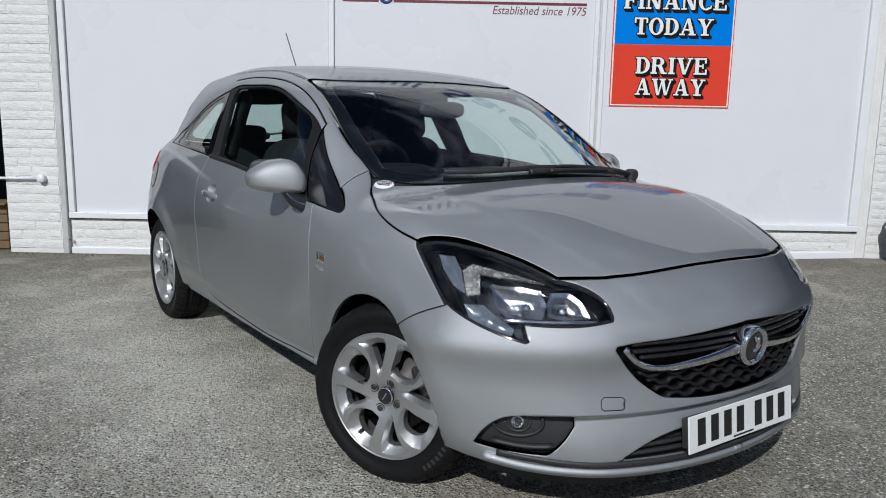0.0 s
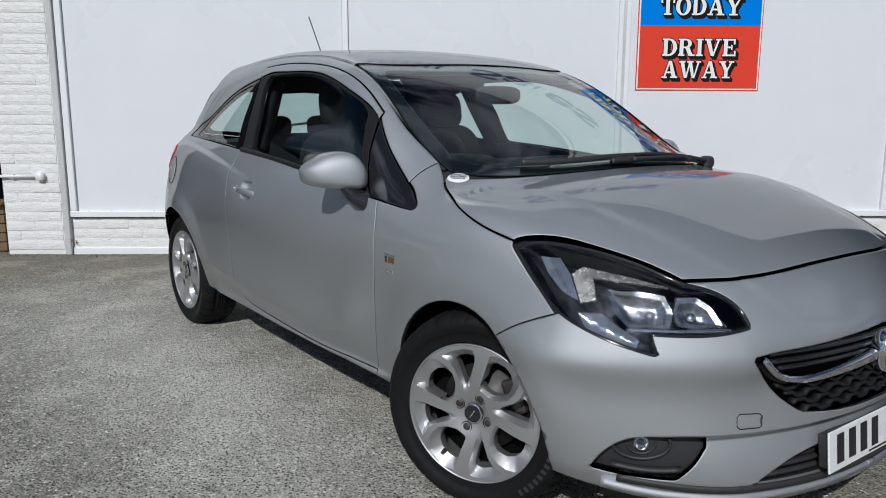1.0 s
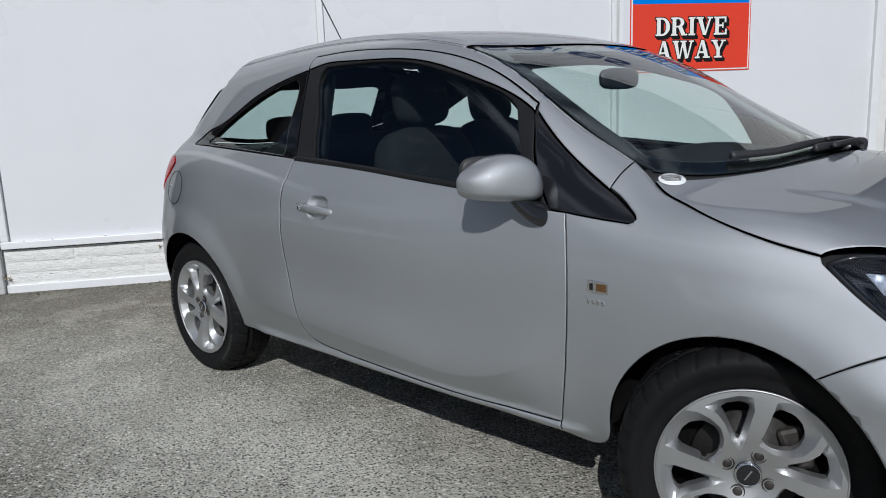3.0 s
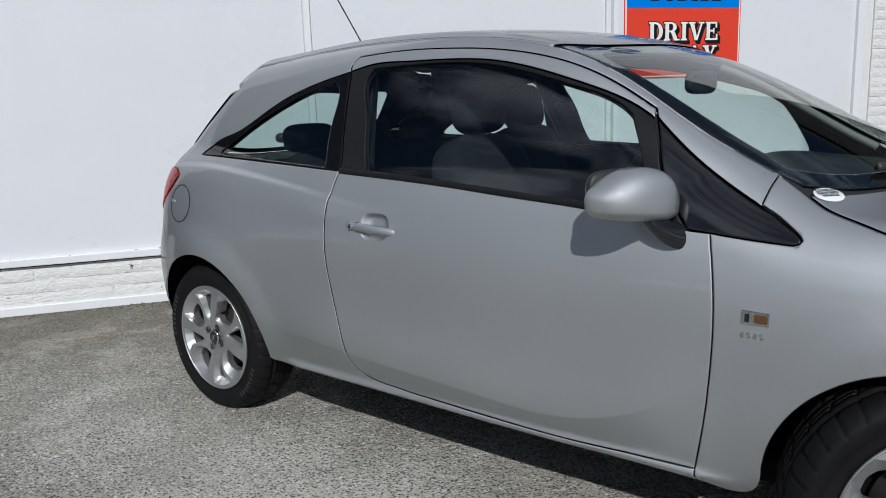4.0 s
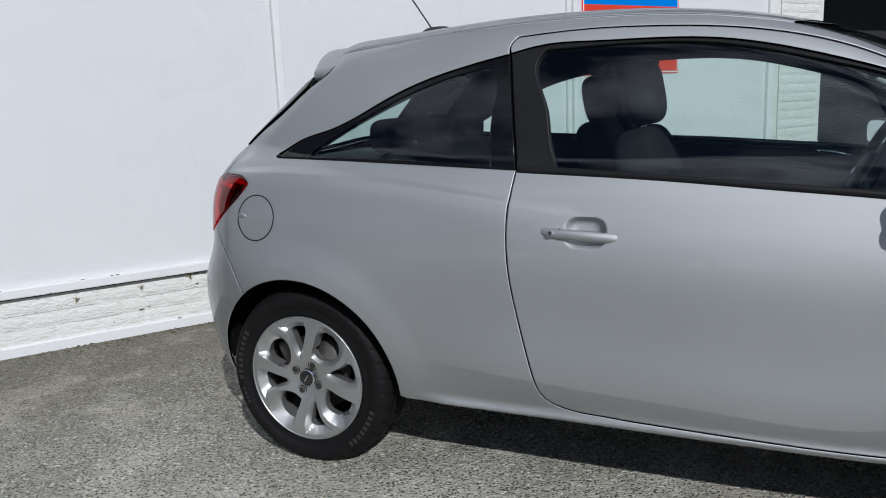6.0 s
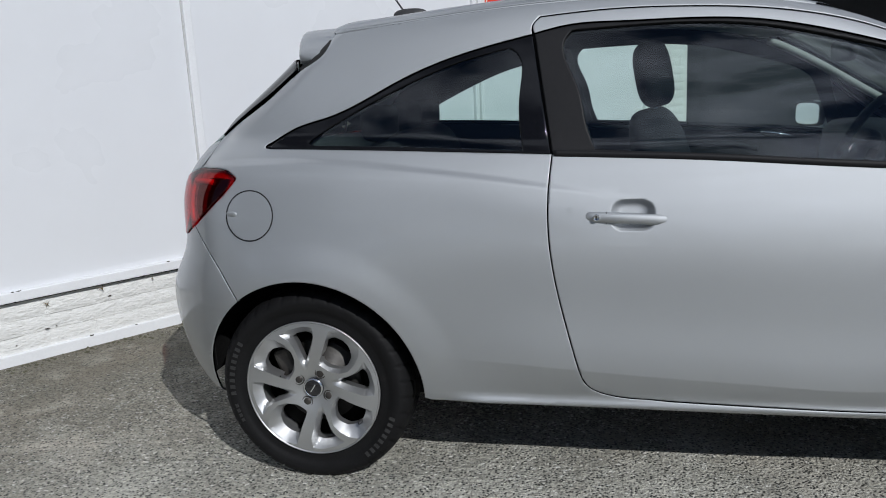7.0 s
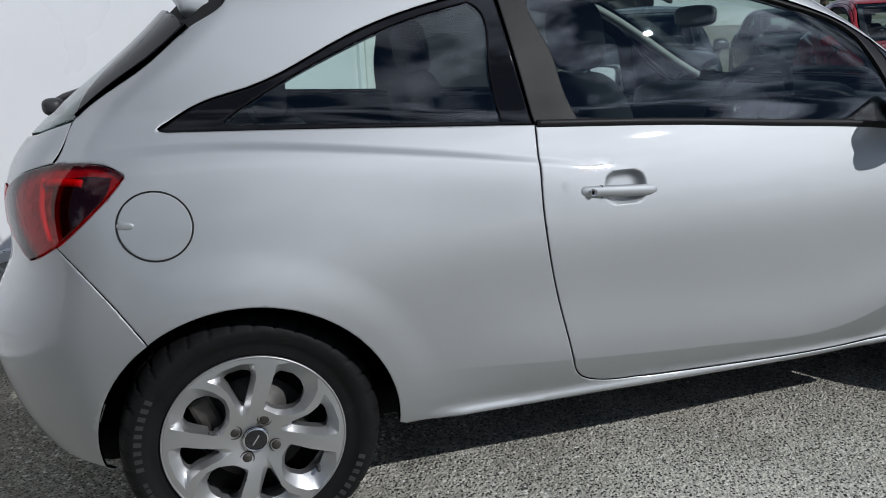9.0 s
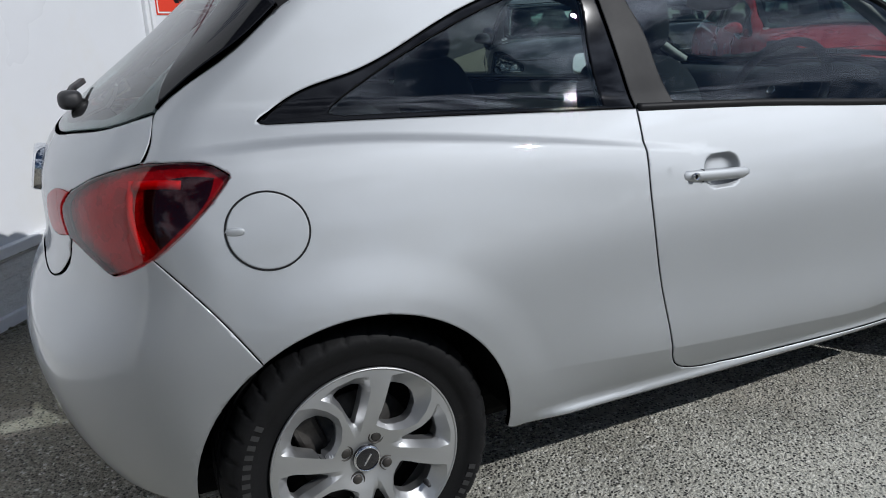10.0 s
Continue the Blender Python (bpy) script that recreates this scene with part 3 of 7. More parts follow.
door_surround = ring(s3(BELT_DOOR), s3([(0.69, 0.884), (0.601, 1.02), (0.574, 1.10), (0.55, 1.145)]), s3(DLO_TOP[::-1]), s3([(-0.568, 1.315), (-0.545, 1.17), (-0.516, 0.984)]))
doors = []
for side_sign in (1, -1):
    d = tagged(new("door"), "silver front door with black window surround")
    d.parent = car
    doors.append(d)


def two(name, outline, way, material, parents, label="", **kw):
    return panel(name, outline, way, material, parents[0], label, parent_left=parents[1], **kw)


two("door_skin", door_skin, "side", PAINT, doors, "silver painted door skin", dense=[(SHOULDER, -0.53, -0.39), (SCALLOP, -0.5, 0.78), (-0.305, 0.815, 0.075)])
two("door_frame", door_frame, "side", PAINT, doors, "silver upper door frame")
two("window_surround", door_surround, "side", BLACK_TRIM, doors, "satin black window surround", holes=[door_glass], lift=-0.003, gap=0.0015)
two("door_glass", door_glass, "side", TINT, doors, "clear tinted door window", lift=-0.010, gap=-0.003, depth=0.003)

# belt moulding
for s in (1, -1):
    line = lay_side(fit_line([(-0.512, 0.986), (-0.3, 0.976), (-0.088, 0.964), (0.2, 0.942), (0.488, 0.918), (0.66, 0.892)]))
    line = line + gradient(line) * 0.001
    part("belt_moulding", flip_bm(sweep(line, [(-0.004, -0.009), (0.004, -0.009), (0.006, 0.0), (0.003, 0.009), (-0.004, 0.009)]), s), BLACK_TRIM, doors[0 if s > 0 else 1])

# rear side windows and the black corner ahead of the mirrors
quarter_opening = ring(s3(BELT_REAR), s3([(-1.37, 1.022), (-1.388, 1.026), (-1.365, 1.041)]), s3(QUARTER_TOP), s3([(-0.573, 1.313), (-0.55, 1.17), (-0.52, 0.986)]))
quarter_glass = ring(s3([(-0.60, 0.999), (-0.75, 1.007), (-0.958, 1.019), (-1.15, 1.027), (-1.215, 1.029)]), s3([(-1.215, 1.029), (-1.244, 1.036), (-1.222, 1.052)]),
                     s3([(-1.222, 1.052), (-1.1, 1.118), (-0.956, 1.184), (-0.795, 1.244), (-0.64, 1.279)]), s3([(-0.64, 1.279), (-0.625, 1.27), (-0.61, 1.15), (-0.60, 0.999)]))
panel("rear_window_surround", quarter_opening, "side", SMOKED, car, "gloss black rear side window surround", holes=[quarter_glass], lift=-0.003, gap=0.0015)
panel("rear_side_glass", quarter_glass, "side", DARK_TINT, car, "dark tinted rear side window", lift=-0.005, gap=-0.002, depth=0.003)
sail = ring(s3([(0.69, 0.887), (0.745, 0.882), (0.85, 0.872), (0.925, 0.867)]), s3([(0.925, 0.867), (0.94, 0.874), (0.925, 0.892)]), s3(SAIL_TOP[::-1]), s3([(0.556, 1.146), (0.578, 1.10), (0.605, 1.02), (0.69, 0.887)]))
panel("quarter_light", sail, "side", BLACK_GLOSS, car, "gloss black fixed corner window", lift=-0.003)

# ---- roof, windscreen, bonnet ----
roof = mirror_loop(np.concatenate([
    lay_top(fit_line([(-1.27, 0.0), (-1.255, -0.25), (-1.20, -0.54)])), lay_top(fit_line([(-1.19, -0.548), (-0.78, -0.562), (-0.3, -0.567), (0.0, -0.569), (0.18, -0.572)])),
    lay_top(fit_line([(0.19, -0.572), (0.245, -0.48), (0.30, -0.30), (0.325, 0.0)]))]))
for s in (1, -1):
    joint = lay_top(fit_line(DITCH))
    part("roof_moulding", flip_bm(sweep(joint - gradient(joint) * 0.0045, disc(0.005, 10)), s), PAINT, car, "silver strip in the roof joint")
panel("roof", roof, "top", PAINT, car, "silver roof panel", both=False)
screen = np.concatenate([lay_top(fit_line([(0.332, 0.0), (0.307, -0.30), (0.252, -0.48), (0.20, -0.565)])), lay_top(fit_line([(0.29, -0.578), (0.469, -0.600), (0.7, -0.630), (0.83, -0.632)])),
                         lay_top(fit_line([(0.90, -0.63), (0.97, -0.575), (1.06, -0.45), (1.12, -0.25), (1.14, 0.0)]))])
WIND = glass("windscreen_glass", (0.84, 0.93, 0.90), 1.58)
panel("windscreen", screen, "top", WIND, car, "clear windscreen", both=False, full=True, lift=-0.004, depth=0.004)
# black printed border of the windscreen
inner = np.concatenate([lay_top(fit_line([(0.40, 0.0), (0.375, -0.30), (0.325, -0.46), (0.31, -0.505)])), lay_top(fit_line([(0.36, -0.528), (0.469, -0.543), (0.7, -0.568), (0.80, -0.572)])),
                        lay_top(fit_line([(0.85, -0.585), (0.92, -0.53), (1.0, -0.42), (1.06, -0.24), (1.08, 0.0)]))])
panel("screen_border", screen, "top", BLACK_GLOSS, car, "black ceramic windscreen border", both=False, full=True, holes=[mirror_loop(inner)], lift=-0.007, depth=0.002)
bonnet = np.concatenate([lay_top(fit_line([(1.165, 0.0), (1.145, -0.25), (1.085, -0.45), (0.99, -0.60), (0.925, -0.668)])), lay_top(fit_line(BONNET_SIDE)),
                         lay_top(fit_line([(1.38, -0.766), (1.415, -0.742), (1.48, -0.694), (1.556, -0.652), (1.66, -0.598), (1.766, -0.552)])),
                         lay_top(fit_line([(1.77, -0.545), (1.835, -0.39), (1.865, -0.2), (1.872, 0.0)]))])
panel("bonnet", bonnet, "top", PAINT, car, "silver bonnet with two soft creases", both=False, full=True, gap=0.0025, grid=0.018)
# scuttle under the wipers
scuttle = np.concatenate([lay_top(fit_line([(1.13, 0.0), (1.11, -0.25), (1.05, -0.45), (0.96, -0.575), (0.89, -0.64)])), lay_top(fit_line([(0.92, -0.665), (0.985, -0.605), (1.08, -0.455), (1.14, -0.25), (1.162, 0.0)]))])
panel("scuttle", scuttle, "top", BLACK_PLASTIC, car, "black plastic scuttle below the windscreen", both=False, full=True, lift=-0.014, gap=-0.012)

# ---- headlamps ----
f3 = lambda pts: [tuple(p) for p in lay_front(WAYS["front"][0](np.array(pts, float)))]
HEAD_UP = [(1.39, -0.772, 0.815), (1.415, -0.745, 0.828), (1.48, -0.696, 0.832), (1.556, -0.654, 0.821), (1.66, -0.600, 0.794), (1.766, -0.556, 0.756)]
HEAD_UP2 = [(1.766, -0.556, 0.756), (1.844, -0.488, 0.727), (1.882, -0.466, 0.695), (1.90, -0.464, 0.664)]
HEAD_LOW = [(1.90, -0.466, 0.656), (1.875, -0.52, 0.648), (1.80, -0.62, 0.645), (1.765, -0.668, 0.647)]
HEAD_TIP = [(1.765, -0.668, 0.640), (1.775, -0.668, 0.62), (1.785, -0.666, 0.604)]
HEAD_BACK = [(1.775, -0.674, 0.602), (1.73, -0.71, 0.616), (1.66, -0.755, 0.642), (1.578, -0.79, 0.678), (1.467, -0.787, 0.752), (1.39, -0.772, 0.812)]
head = ring(f3(HEAD_UP), f3(HEAD_UP2), f3(HEAD_LOW), f3(HEAD_TIP), f3(HEAD_BACK))
lamps = []
for s in (1, -1):
    lamp = tagged(new("headlight"), "clear headlamp with black bowl and chrome reflectors")
    lamp.parent = car
    lamps.append(lamp)
two("lamp_lens", head, "front", LENS, lamps, "clear lamp lens", gap=0.004, depth=0.004)
two("lamp_bowl", head, "front", BLACK_GLOSS, lamps, "gloss black lamp housing", gap=0.001, depth=0.03, lift=-0.078)


def lamp_rim(s):
    line = lay_front(WAYS["front"][0](head))
    n = gradient(line)
    bm = sweep(line - n * 0.003, [(-0.004, -0.009), (0.004, -0.009), (0.004, 0.004), (-0.004, 0.004)], closed=True)
    part("lamp_rim", flip_bm(bm, s), BLACK_GLOSS, lamps[0 if s > 0 else 1])


twin(lamp_rim)


def reflector(s):
    """Two bright bowls, the daylight strip, its inner guide and the indicator inside the housing."""
    p = lamps[0 if s > 0 else 1]
    fl = np.array([1, s, 1])

    def pan(name, pts, material, lift, depth, grid, label, rough=0.0):
        runs = [[a, b] for a, b in zip(pts, pts[1:] + pts[:1])]
        loop = ring(*[f3(r) for r in runs], step=0.006)
        v, f, n = sheet(loop, "front", lift=lift, gap=0.0, depth=0.006, grid=grid)
        d = np.array([math.sqrt(np.min(np.sum((loop - gradient(loop) * -lift - c) ** 2, axis=1))) for c in v])
        jit = np.random.RandomState(5).uniform(-rough, rough, len(v))
        v = v - n * (depth * np.clip(d / 0.028, 0, 1) ** 0.7 + jit * (d > 0.004))[:, None]
        mesh_part(name, v * fl, f if s > 0 else [t[::-1] for t in f], material, p, label)

    pan("daylight_strip", [(1.445, -0.738, 0.806), (1.50, -0.716, 0.812), (1.545, -0.726, 0.776), (1.60, -0.752, 0.716), (1.545, -0.76, 0.732), (1.485, -0.752, 0.768)], SIDE_LAMP, -0.020, 0.004, 0.008, "pale ribbed daylight strip", 0.0006)
    pan("light_guide", [(1.552, -0.726, 0.775), (1.568, -0.70, 0.795), (1.67, -0.634, 0.777), (1.745, -0.578, 0.756), (1.70, -0.612, 0.763), (1.605, -0.703, 0.773), (1.638, -0.728, 0.720), (1.606, -0.75, 0.712)], RIBBED, -0.016, 0.004, 0.008, "bright angled light guide", 0.0008)
    pan("main_reflector", [(1.640, -0.698, 0.755), (1.70, -0.63, 0.752), (1.750, -0.593, 0.742), (1.765, -0.585, 0.70), (1.784, -0.62, 0.664), (1.718, -0.697, 0.663), (1.675, -0.706, 0.70)], REFLECTOR, -0.022, 0.040, 0.013, "chrome main beam reflector", 0.0009)
    pan("dip_reflector", [(1.768, -0.578, 0.738), (1.80, -0.53, 0.738), (1.828, -0.505, 0.713), (1.862, -0.50, 0.668), (1.815, -0.575, 0.664), (1.785, -0.60, 0.672), (1.768, -0.595, 0.70)], REFLECTOR, -0.022, 0.042, 0.012, "chrome dipped beam reflector", 0.0008)
    pan("indicator_reflector", [(1.606, -0.762, 0.69), (1.66, -0.73, 0.694), (1.70, -0.716, 0.668), (1.75, -0.688, 0.635), (1.748, -0.698, 0.617), (1.70, -0.738, 0.626), (1.642, -0.766, 0.652)], SIDE_LAMP, -0.018, 0.012, 0.010, "clear indicator reflector", 0.0018)
    q = WAYS["front"][0]
    base = lay_front(q(np.array(fit_line([(1.715, -0.70, 0.657), (1.80, -0.62, 0.656), (1.872, -0.50, 0.657)]))))
    base = base - gradient(base) * 0.012
    part("chrome_bar", flip_bm(sweep(base, [(-0.010, -0.005), (0.004, -0.005), (0.004, 0.005), (-0.010, 0.005)]), s), CHROME, p)
    for x, y, z, r in ((1.735, -0.635, 0.70, 0.014), (1.800, -0.555, 0.695, 0.016)):
        c = lay_front(q(np.array([(x, y, z)])))[0]
        n = gradient(c[None])[0]
        m = Matrix.Translation(c - n * 0.045) @ Vector((1, -0.45, 0.05)).to_track_quat("Z", "Y").to_matrix().to_4x4()
        part("bulb_shield", flip_bm(bm_lathe_bulb(r, m), s), CHROME, p)


def bm_lathe_bulb(r, m):
    bm = lathe([(0.0, 0.018), (0.6 * r, 0.016), (r, 0.008), (r, -0.005), (0.7 * r, -0.012)], 20)
    bm.transform(m)
    return bm


SIDE_LAMP = mat("clear_lamp_panel", (0.26, 0.29, 0.34), 0.22, 0.6, vary=0.35, scale=40, fine=300, coat=0.5)
RIBBED = mat("ribbed_light_guide", (0.40, 0.39, 0.365), 0.26, 0.75, vary=0.5, scale=60, fine=500, bump=1.0, bscale=420, coat=0.4)
twin(reflector)

# ---- front bumper with its openings ----
grille_half = np.concatenate([f3(fit_line([(2.02, 0.0, 0.617), (2.0, -0.15, 0.609), (1.97, -0.30, 0.60), (1.93, -0.425, 0.594), (1.905, -0.462, 0.590)])),
                              f3(fit_line([(1.905, -0.466, 0.582), (1.93, -0.45, 0.545), (1.96, -0.41, 0.49), (1.985, -0.34, 0.437)])), f3(fit_line([(1.99, -0.32, 0.428), (2.01, -0.2, 0.413), (2.02, -0.1, 0.408), (2.025, 0.0, 0.407)]))])
grille_loop = mirror_loop(grille_half)
intake_half = np.concatenate([f3(fit_line([(2.02, 0.0, 0.318), (2.0, -0.27, 0.318), (1.97, -0.35, 0.298), (1.945, -0.43, 0.258)])), f3(fit_line([(1.94, -0.44, 0.246), (1.97, -0.36, 0.244), (2.02, 0.0, 0.238)]))])
intake_loop = mirror_loop(intake_half)
FOG = [[(1.672, -0.758, 0.287), (1.70, -0.747, 0.33), (1.75, -0.712, 0.375), (1.80, -0.665, 0.384), (1.875, -0.578, 0.386)], [(1.882, -0.57, 0.382), (1.882, -0.57, 0.355)], [(1.88, -0.575, 0.348), (1.86, -0.59, 0.312), (1.832, -0.615, 0.272)],
       [(1.825, -0.622, 0.268), (1.75, -0.70, 0.272), (1.68, -0.755, 0.282)]]
fog = ring(*[f3(r) for r in FOG])
fog_left = fog * np.array([1, -1, 1])
s_arch = lay_side(arc_side(1.225, 0.285, 0.345, 59, -8, 14))
bumper_half = np.concatenate([lay_front([(0.0, 0.20)]), f3(fit_line([(2.0, -0.1, 0.20), (1.90, -0.5, 0.205), (1.70, -0.74, 0.22), (1.585, -0.80, 0.235)])), s_arch[::-1],
                              lay_side(fit_line([(1.403, 0.58), (1.48, 0.628), (1.576, 0.672)])), ring(f3(HEAD_BACK[3::-1]))[:-1],
                              fit_line(f3(HEAD_TIP[::-1])), fit_line(f3(HEAD_LOW[::-1])), fit_line(f3(HEAD_UP2[::-1])),
                              lay_top(fit_line([(1.775, -0.55), (1.84, -0.39), (1.870, -0.2), (1.877, 0.0)]))])
fit_bumper = bumper_half[np.r_[True, np.linalg.norm(np.diff(bumper_half, axis=0), axis=1) > 0.002]]
panel("front_bumper", fit_bumper, "front", PAINT, car, "silver front bumper", both=False, full=True, holes=[grille_loop, intake_loop, fog, fog_left], gap=0.0015, depth=0.012, grid=0.018, dense=[(lambda q: 0.382 + 0 * q, -0.70, 0.70)])

# ---- tail ----
r3 = lambda pts: [tuple(p) for p in lay_rear(WAYS["rear"][0](np.array(pts, float)))]
lamp_right = ring(s3(LAMP_TOP), s3(LAMP_LOW), r3([(-1.622, -0.755, 0.795), (-1.66, -0.725, 0.772), (-1.692, -0.69, 0.758)]), r3([(-1.692, -0.69, 0.758), (-1.73, -0.60, 0.79), (-1.75, -0.53, 0.81)]),
                  r3([(-1.75, -0.53, 0.81), (-1.755, -0.50, 0.86), (-1.735, -0.545, 0.905)]), r3([(-1.735, -0.545, 0.905), (-1.69, -0.62, 0.938), (-1.612, -0.71, 0.967)]))
RED_LENS = glass("red_lamp_lens", (0.74, 0.014, 0.024), 1.45)
LAMP_BACK = mat("lamp_inner_moulding", (0.46, 0.42, 0.42), 0.28, 0.3, vary=0.25, scale=25, fine=140, bump=0.5, bscale=180)
LIGHT_GUIDE = mat("pale_light_guide", (0.70, 0.66, 0.66), 0.25, vary=0.05)
tails = []
for s in (1, -1):
    lamp = tagged(new("tail_light"), "red wraparound tail lamp")
    lamp.parent = car
    tails.append(lamp)
two("lamp_lens", lamp_right, "rear", RED_LENS, tails, "deep red lamp lens", lift=0.004, depth=0.012, gap=0.001)
two("lamp_back", lamp_right, "rear", LAMP_BACK, tails, "ribbed inner moulding", lift=-0.016, depth=0.004, gap=-0.006)
dark_bay = ring(s3([(-1.622, 0.928), (-1.56, 0.946), (-1.492, 0.941)]), s3([(-1.492, 0.941), (-1.51, 0.902), (-1.56, 0.856), (-1.612, 0.812)]), s3([(-1.612, 0.812), (-1.632, 0.86), (-1.622, 0.928)]))
two("lamp_bay", dark_bay, "side", BLACK_GLOSS, tails, "black smoked bay", lift=-0.010, depth=0.006, gap=0.001)
for s, lamp in ((1, tails[0]), (-1, tails[1])):
    for pts, r in ((s3([(-1.635, 0.931), (-1.60, 0.934), (-1.555, 0.931)]), 0.009), (s3([(-1.640, 0.94), (-1.652, 0.88), (-1.642, 0.805)]), 0.006)):
        ln = fit_line(pts)
        part("light_guide", flip_bm(sweep(ln - gradient(ln) * 0.009, disc(r, 10)), s), LIGHT_GUIDE, lamp, "pale light guide")
hatch_lamp = ring(r3([(-1.752, -0.522, 0.812), (-1.758, -0.494, 0.86), (-1.738, -0.538, 0.903)]), r3([(-1.738, -0.538, 0.903), (-1.775, -0.44, 0.898), (-1.79, -0.37, 0.875)]), r3([(-1.79, -0.37, 0.875), (-1.795, -0.36, 0.83), (-1.80, -0.40, 0.80)]), r3([(-1.80, -0.40, 0.80), (-1.78, -0.46, 0.80), (-1.752, -0.522, 0.812)]))
two("hatch_lens", hatch_lamp, "rear", RED_LENS, tails, "red lamp lens on the tailgate", lift=0.004, depth=0.008, gap=0.0015)

hatch_half = np.concatenate([lay_rear([(0.0, 0.70)]), r3(fit_line([(-1.82, -0.2, 0.70), (-1.79, -0.44, 0.715), (-1.764, -0.510, 0.764)])), r3(fit_line([(-1.753, -0.524, 0.80), (-1.757, -0.495, 0.86), (-1.737, -0.54, 0.908)])),
                             r3(fit_line([(-1.735, -0.545, 0.907), (-1.69, -0.62, 0.940), (-1.614, -0.708, 0.969)])), s3(fit_line([(-1.6125, 0.969), (-1.594, 0.995), (-1.572, 1.05)])),
                             r3(fit_line([(-1.58, -0.615, 1.048), (-1.64, -0.575, 1.030), (-1.72, -0.40, 1.005), (-1.76, -0.2, 0.985), (-1.77, 0.0, 0.98)]))])
panel("tailgate", hatch_half, "rear", PAINT, car, "silver tailgate", both=False, full=True)
rear_glass_half = np.concatenate([r3(fit_line([(-1.77, 0.0, 0.985), (-1.76, -0.2, 0.99), (-1.72, -0.40, 1.01), (-1.64, -0.575, 1.034), (-1.58, -0.615, 1.053)])), s3(fit_line([(-1.571, 1.054), (-1.47, 1.13), (-1.394, 1.178), (-1.30, 1.252)])),
                                  r3(fit_line([(-1.33, -0.50, 1.285), (-1.36, -0.25, 1.30), (-1.37, 0.0, 1.305)]))])
REAR_GLASS = glass("rear_window_glass", (0.70, 0.82, 0.80), 1.62)
panel("rear_window", rear_glass_half, "rear", REAR_GLASS, car, "tinted rear window", both=False, full=True, lift=-0.002, depth=0.004)
rg_in = np.concatenate([r3(fit_line([(-1.75, 0.0, 1.01), (-1.74, -0.2, 1.014), (-1.69, -0.40, 1.035), (-1.63, -0.52, 1.06), (-1.60, -0.535, 1.085)])), r3(fit_line([(-1.58, -0.53, 1.105), (-1.47, -0.48, 1.20), (-1.41, -0.45, 1.25)])),
                        r3(fit_line([(-1.405, -0.43, 1.26), (-1.41, -0.25, 1.27), (-1.42, 0.0, 1.275)]))])
panel("rear_window_border", rear_glass_half, "rear", SMOKED, car, "black rear window border", both=False, full=True, holes=[mirror_loop(rg_in)], lift=-0.006, depth=0.002)

blade_half = np.concatenate([s3(fit_line([(-1.565, 1.060), (-1.47, 1.13), (-1.394, 1.178), (-1.302, 1.250)])), r3(fit_line([(-1.335, -0.50, 1.282), (-1.355, -0.44, 1.287)])), r3(fit_line([(-1.375, -0.445, 1.265), (-1.46, -0.50, 1.19), (-1.53, -0.565, 1.11), (-1.56, -0.61, 1.068)]))])
panel("rear_blade", blade_half, "rear", SMOKED, car, "gloss black blade beside the rear window", lift=0.006, depth=0.010, gap=0.0)

rb_arch = lay_side(arc_side(REAR_AXLE, 0.293, 0.350, 125.5, 188, 14))
rear_bumper_half = np.concatenate([lay_rear([(0.0, 0.31)]), r3(fit_line([(-1.86, -0.2, 0.30), (-1.78, -0.55, 0.285), (-1.68, -0.74, 0.26), (-1.60, -0.79, 0.245)])), rb_arch[::-1], s3(fit_line([(-1.4585, 0.578), (-1.534, 0.69), (-1.622, 0.795)])),
                                   r3(fit_line([(-1.63, -0.75, 0.790), (-1.66, -0.725, 0.771), (-1.692, -0.69, 0.757)])), r3(fit_line([(-1.70, -0.672, 0.761), (-1.73, -0.60, 0.787), (-1.75, -0.535, 0.806)])), r3(fit_line([(-1.755, -0.528, 0.795), (-1.767, -0.512, 0.76), (-1.79, -0.44, 0.71), (-1.82, -0.2, 0.694), (-1.83, 0.0, 0.693)]))])
panel("rear_bumper", rear_bumper_half, "rear", PAINT, car, "silver rear bumper", both=False, full=True, depth=0.006, gap=0.0006)

# ---- what lies behind the panels ----
inner_low = ring(s3([(-1.56, 0.96), (-1.2, 1.005), (-0.52, 0.975), (-0.088, 0.95), (0.488, 0.905), (0.85, 0.865), (1.3, 0.80)]), s3([(1.3, 0.80), (1.48, 0.70), (1.45, 0.60)]), s3(arc_side(1.225, 0.285, 0.37, 52, 176, 20)), s3([(0.855, 0.29), (-0.88, 0.29)]),
                 s3(arc_side(REAR_AXLE, 0.293, 0.375, 0, 128, 20)), s3([(-1.486, 0.589), (-1.60, 0.76), (-1.56, 0.96)]))
panel("inner_panel", inner_low, "side", GAP, car, "dark inner panel", lift=-0.022, depth=0.004, gap=0, grid=0.05)
inner_top = ring(s3([(-0.55, 0.99), (-1.2, 1.02), (-1.40, 1.03)]), s3([(-1.40, 1.03), (-1.36, 1.10), (-1.22, 1.25)]), [tuple(p) for p in lay_top([(-1.15, -0.56), (-0.78, -0.575), (-0.3, -0.58), (0.15, -0.585)])], s3([(0.28, 1.31), (0.447, 1.235), (0.57, 1.15)]), s3([(0.57, 1.15), (0.63, 1.0), (0.69, 0.90)]), s3([(0.69, 0.90), (0.2, 0.945), (-0.55, 0.99)]))
panel("inner_frame", inner_top, "side", GAP, car, "dark inner window frame", holes=[door_glass, quarter_glass], lift=-0.018, depth=0.004, gap=0, grid=0.05)
panel("under_bonnet", bonnet, "top", GAP, car, "dark bonnet lining", both=False, full=True, gap=-0.02, lift=-0.026, depth=0.002, grid=0.05)
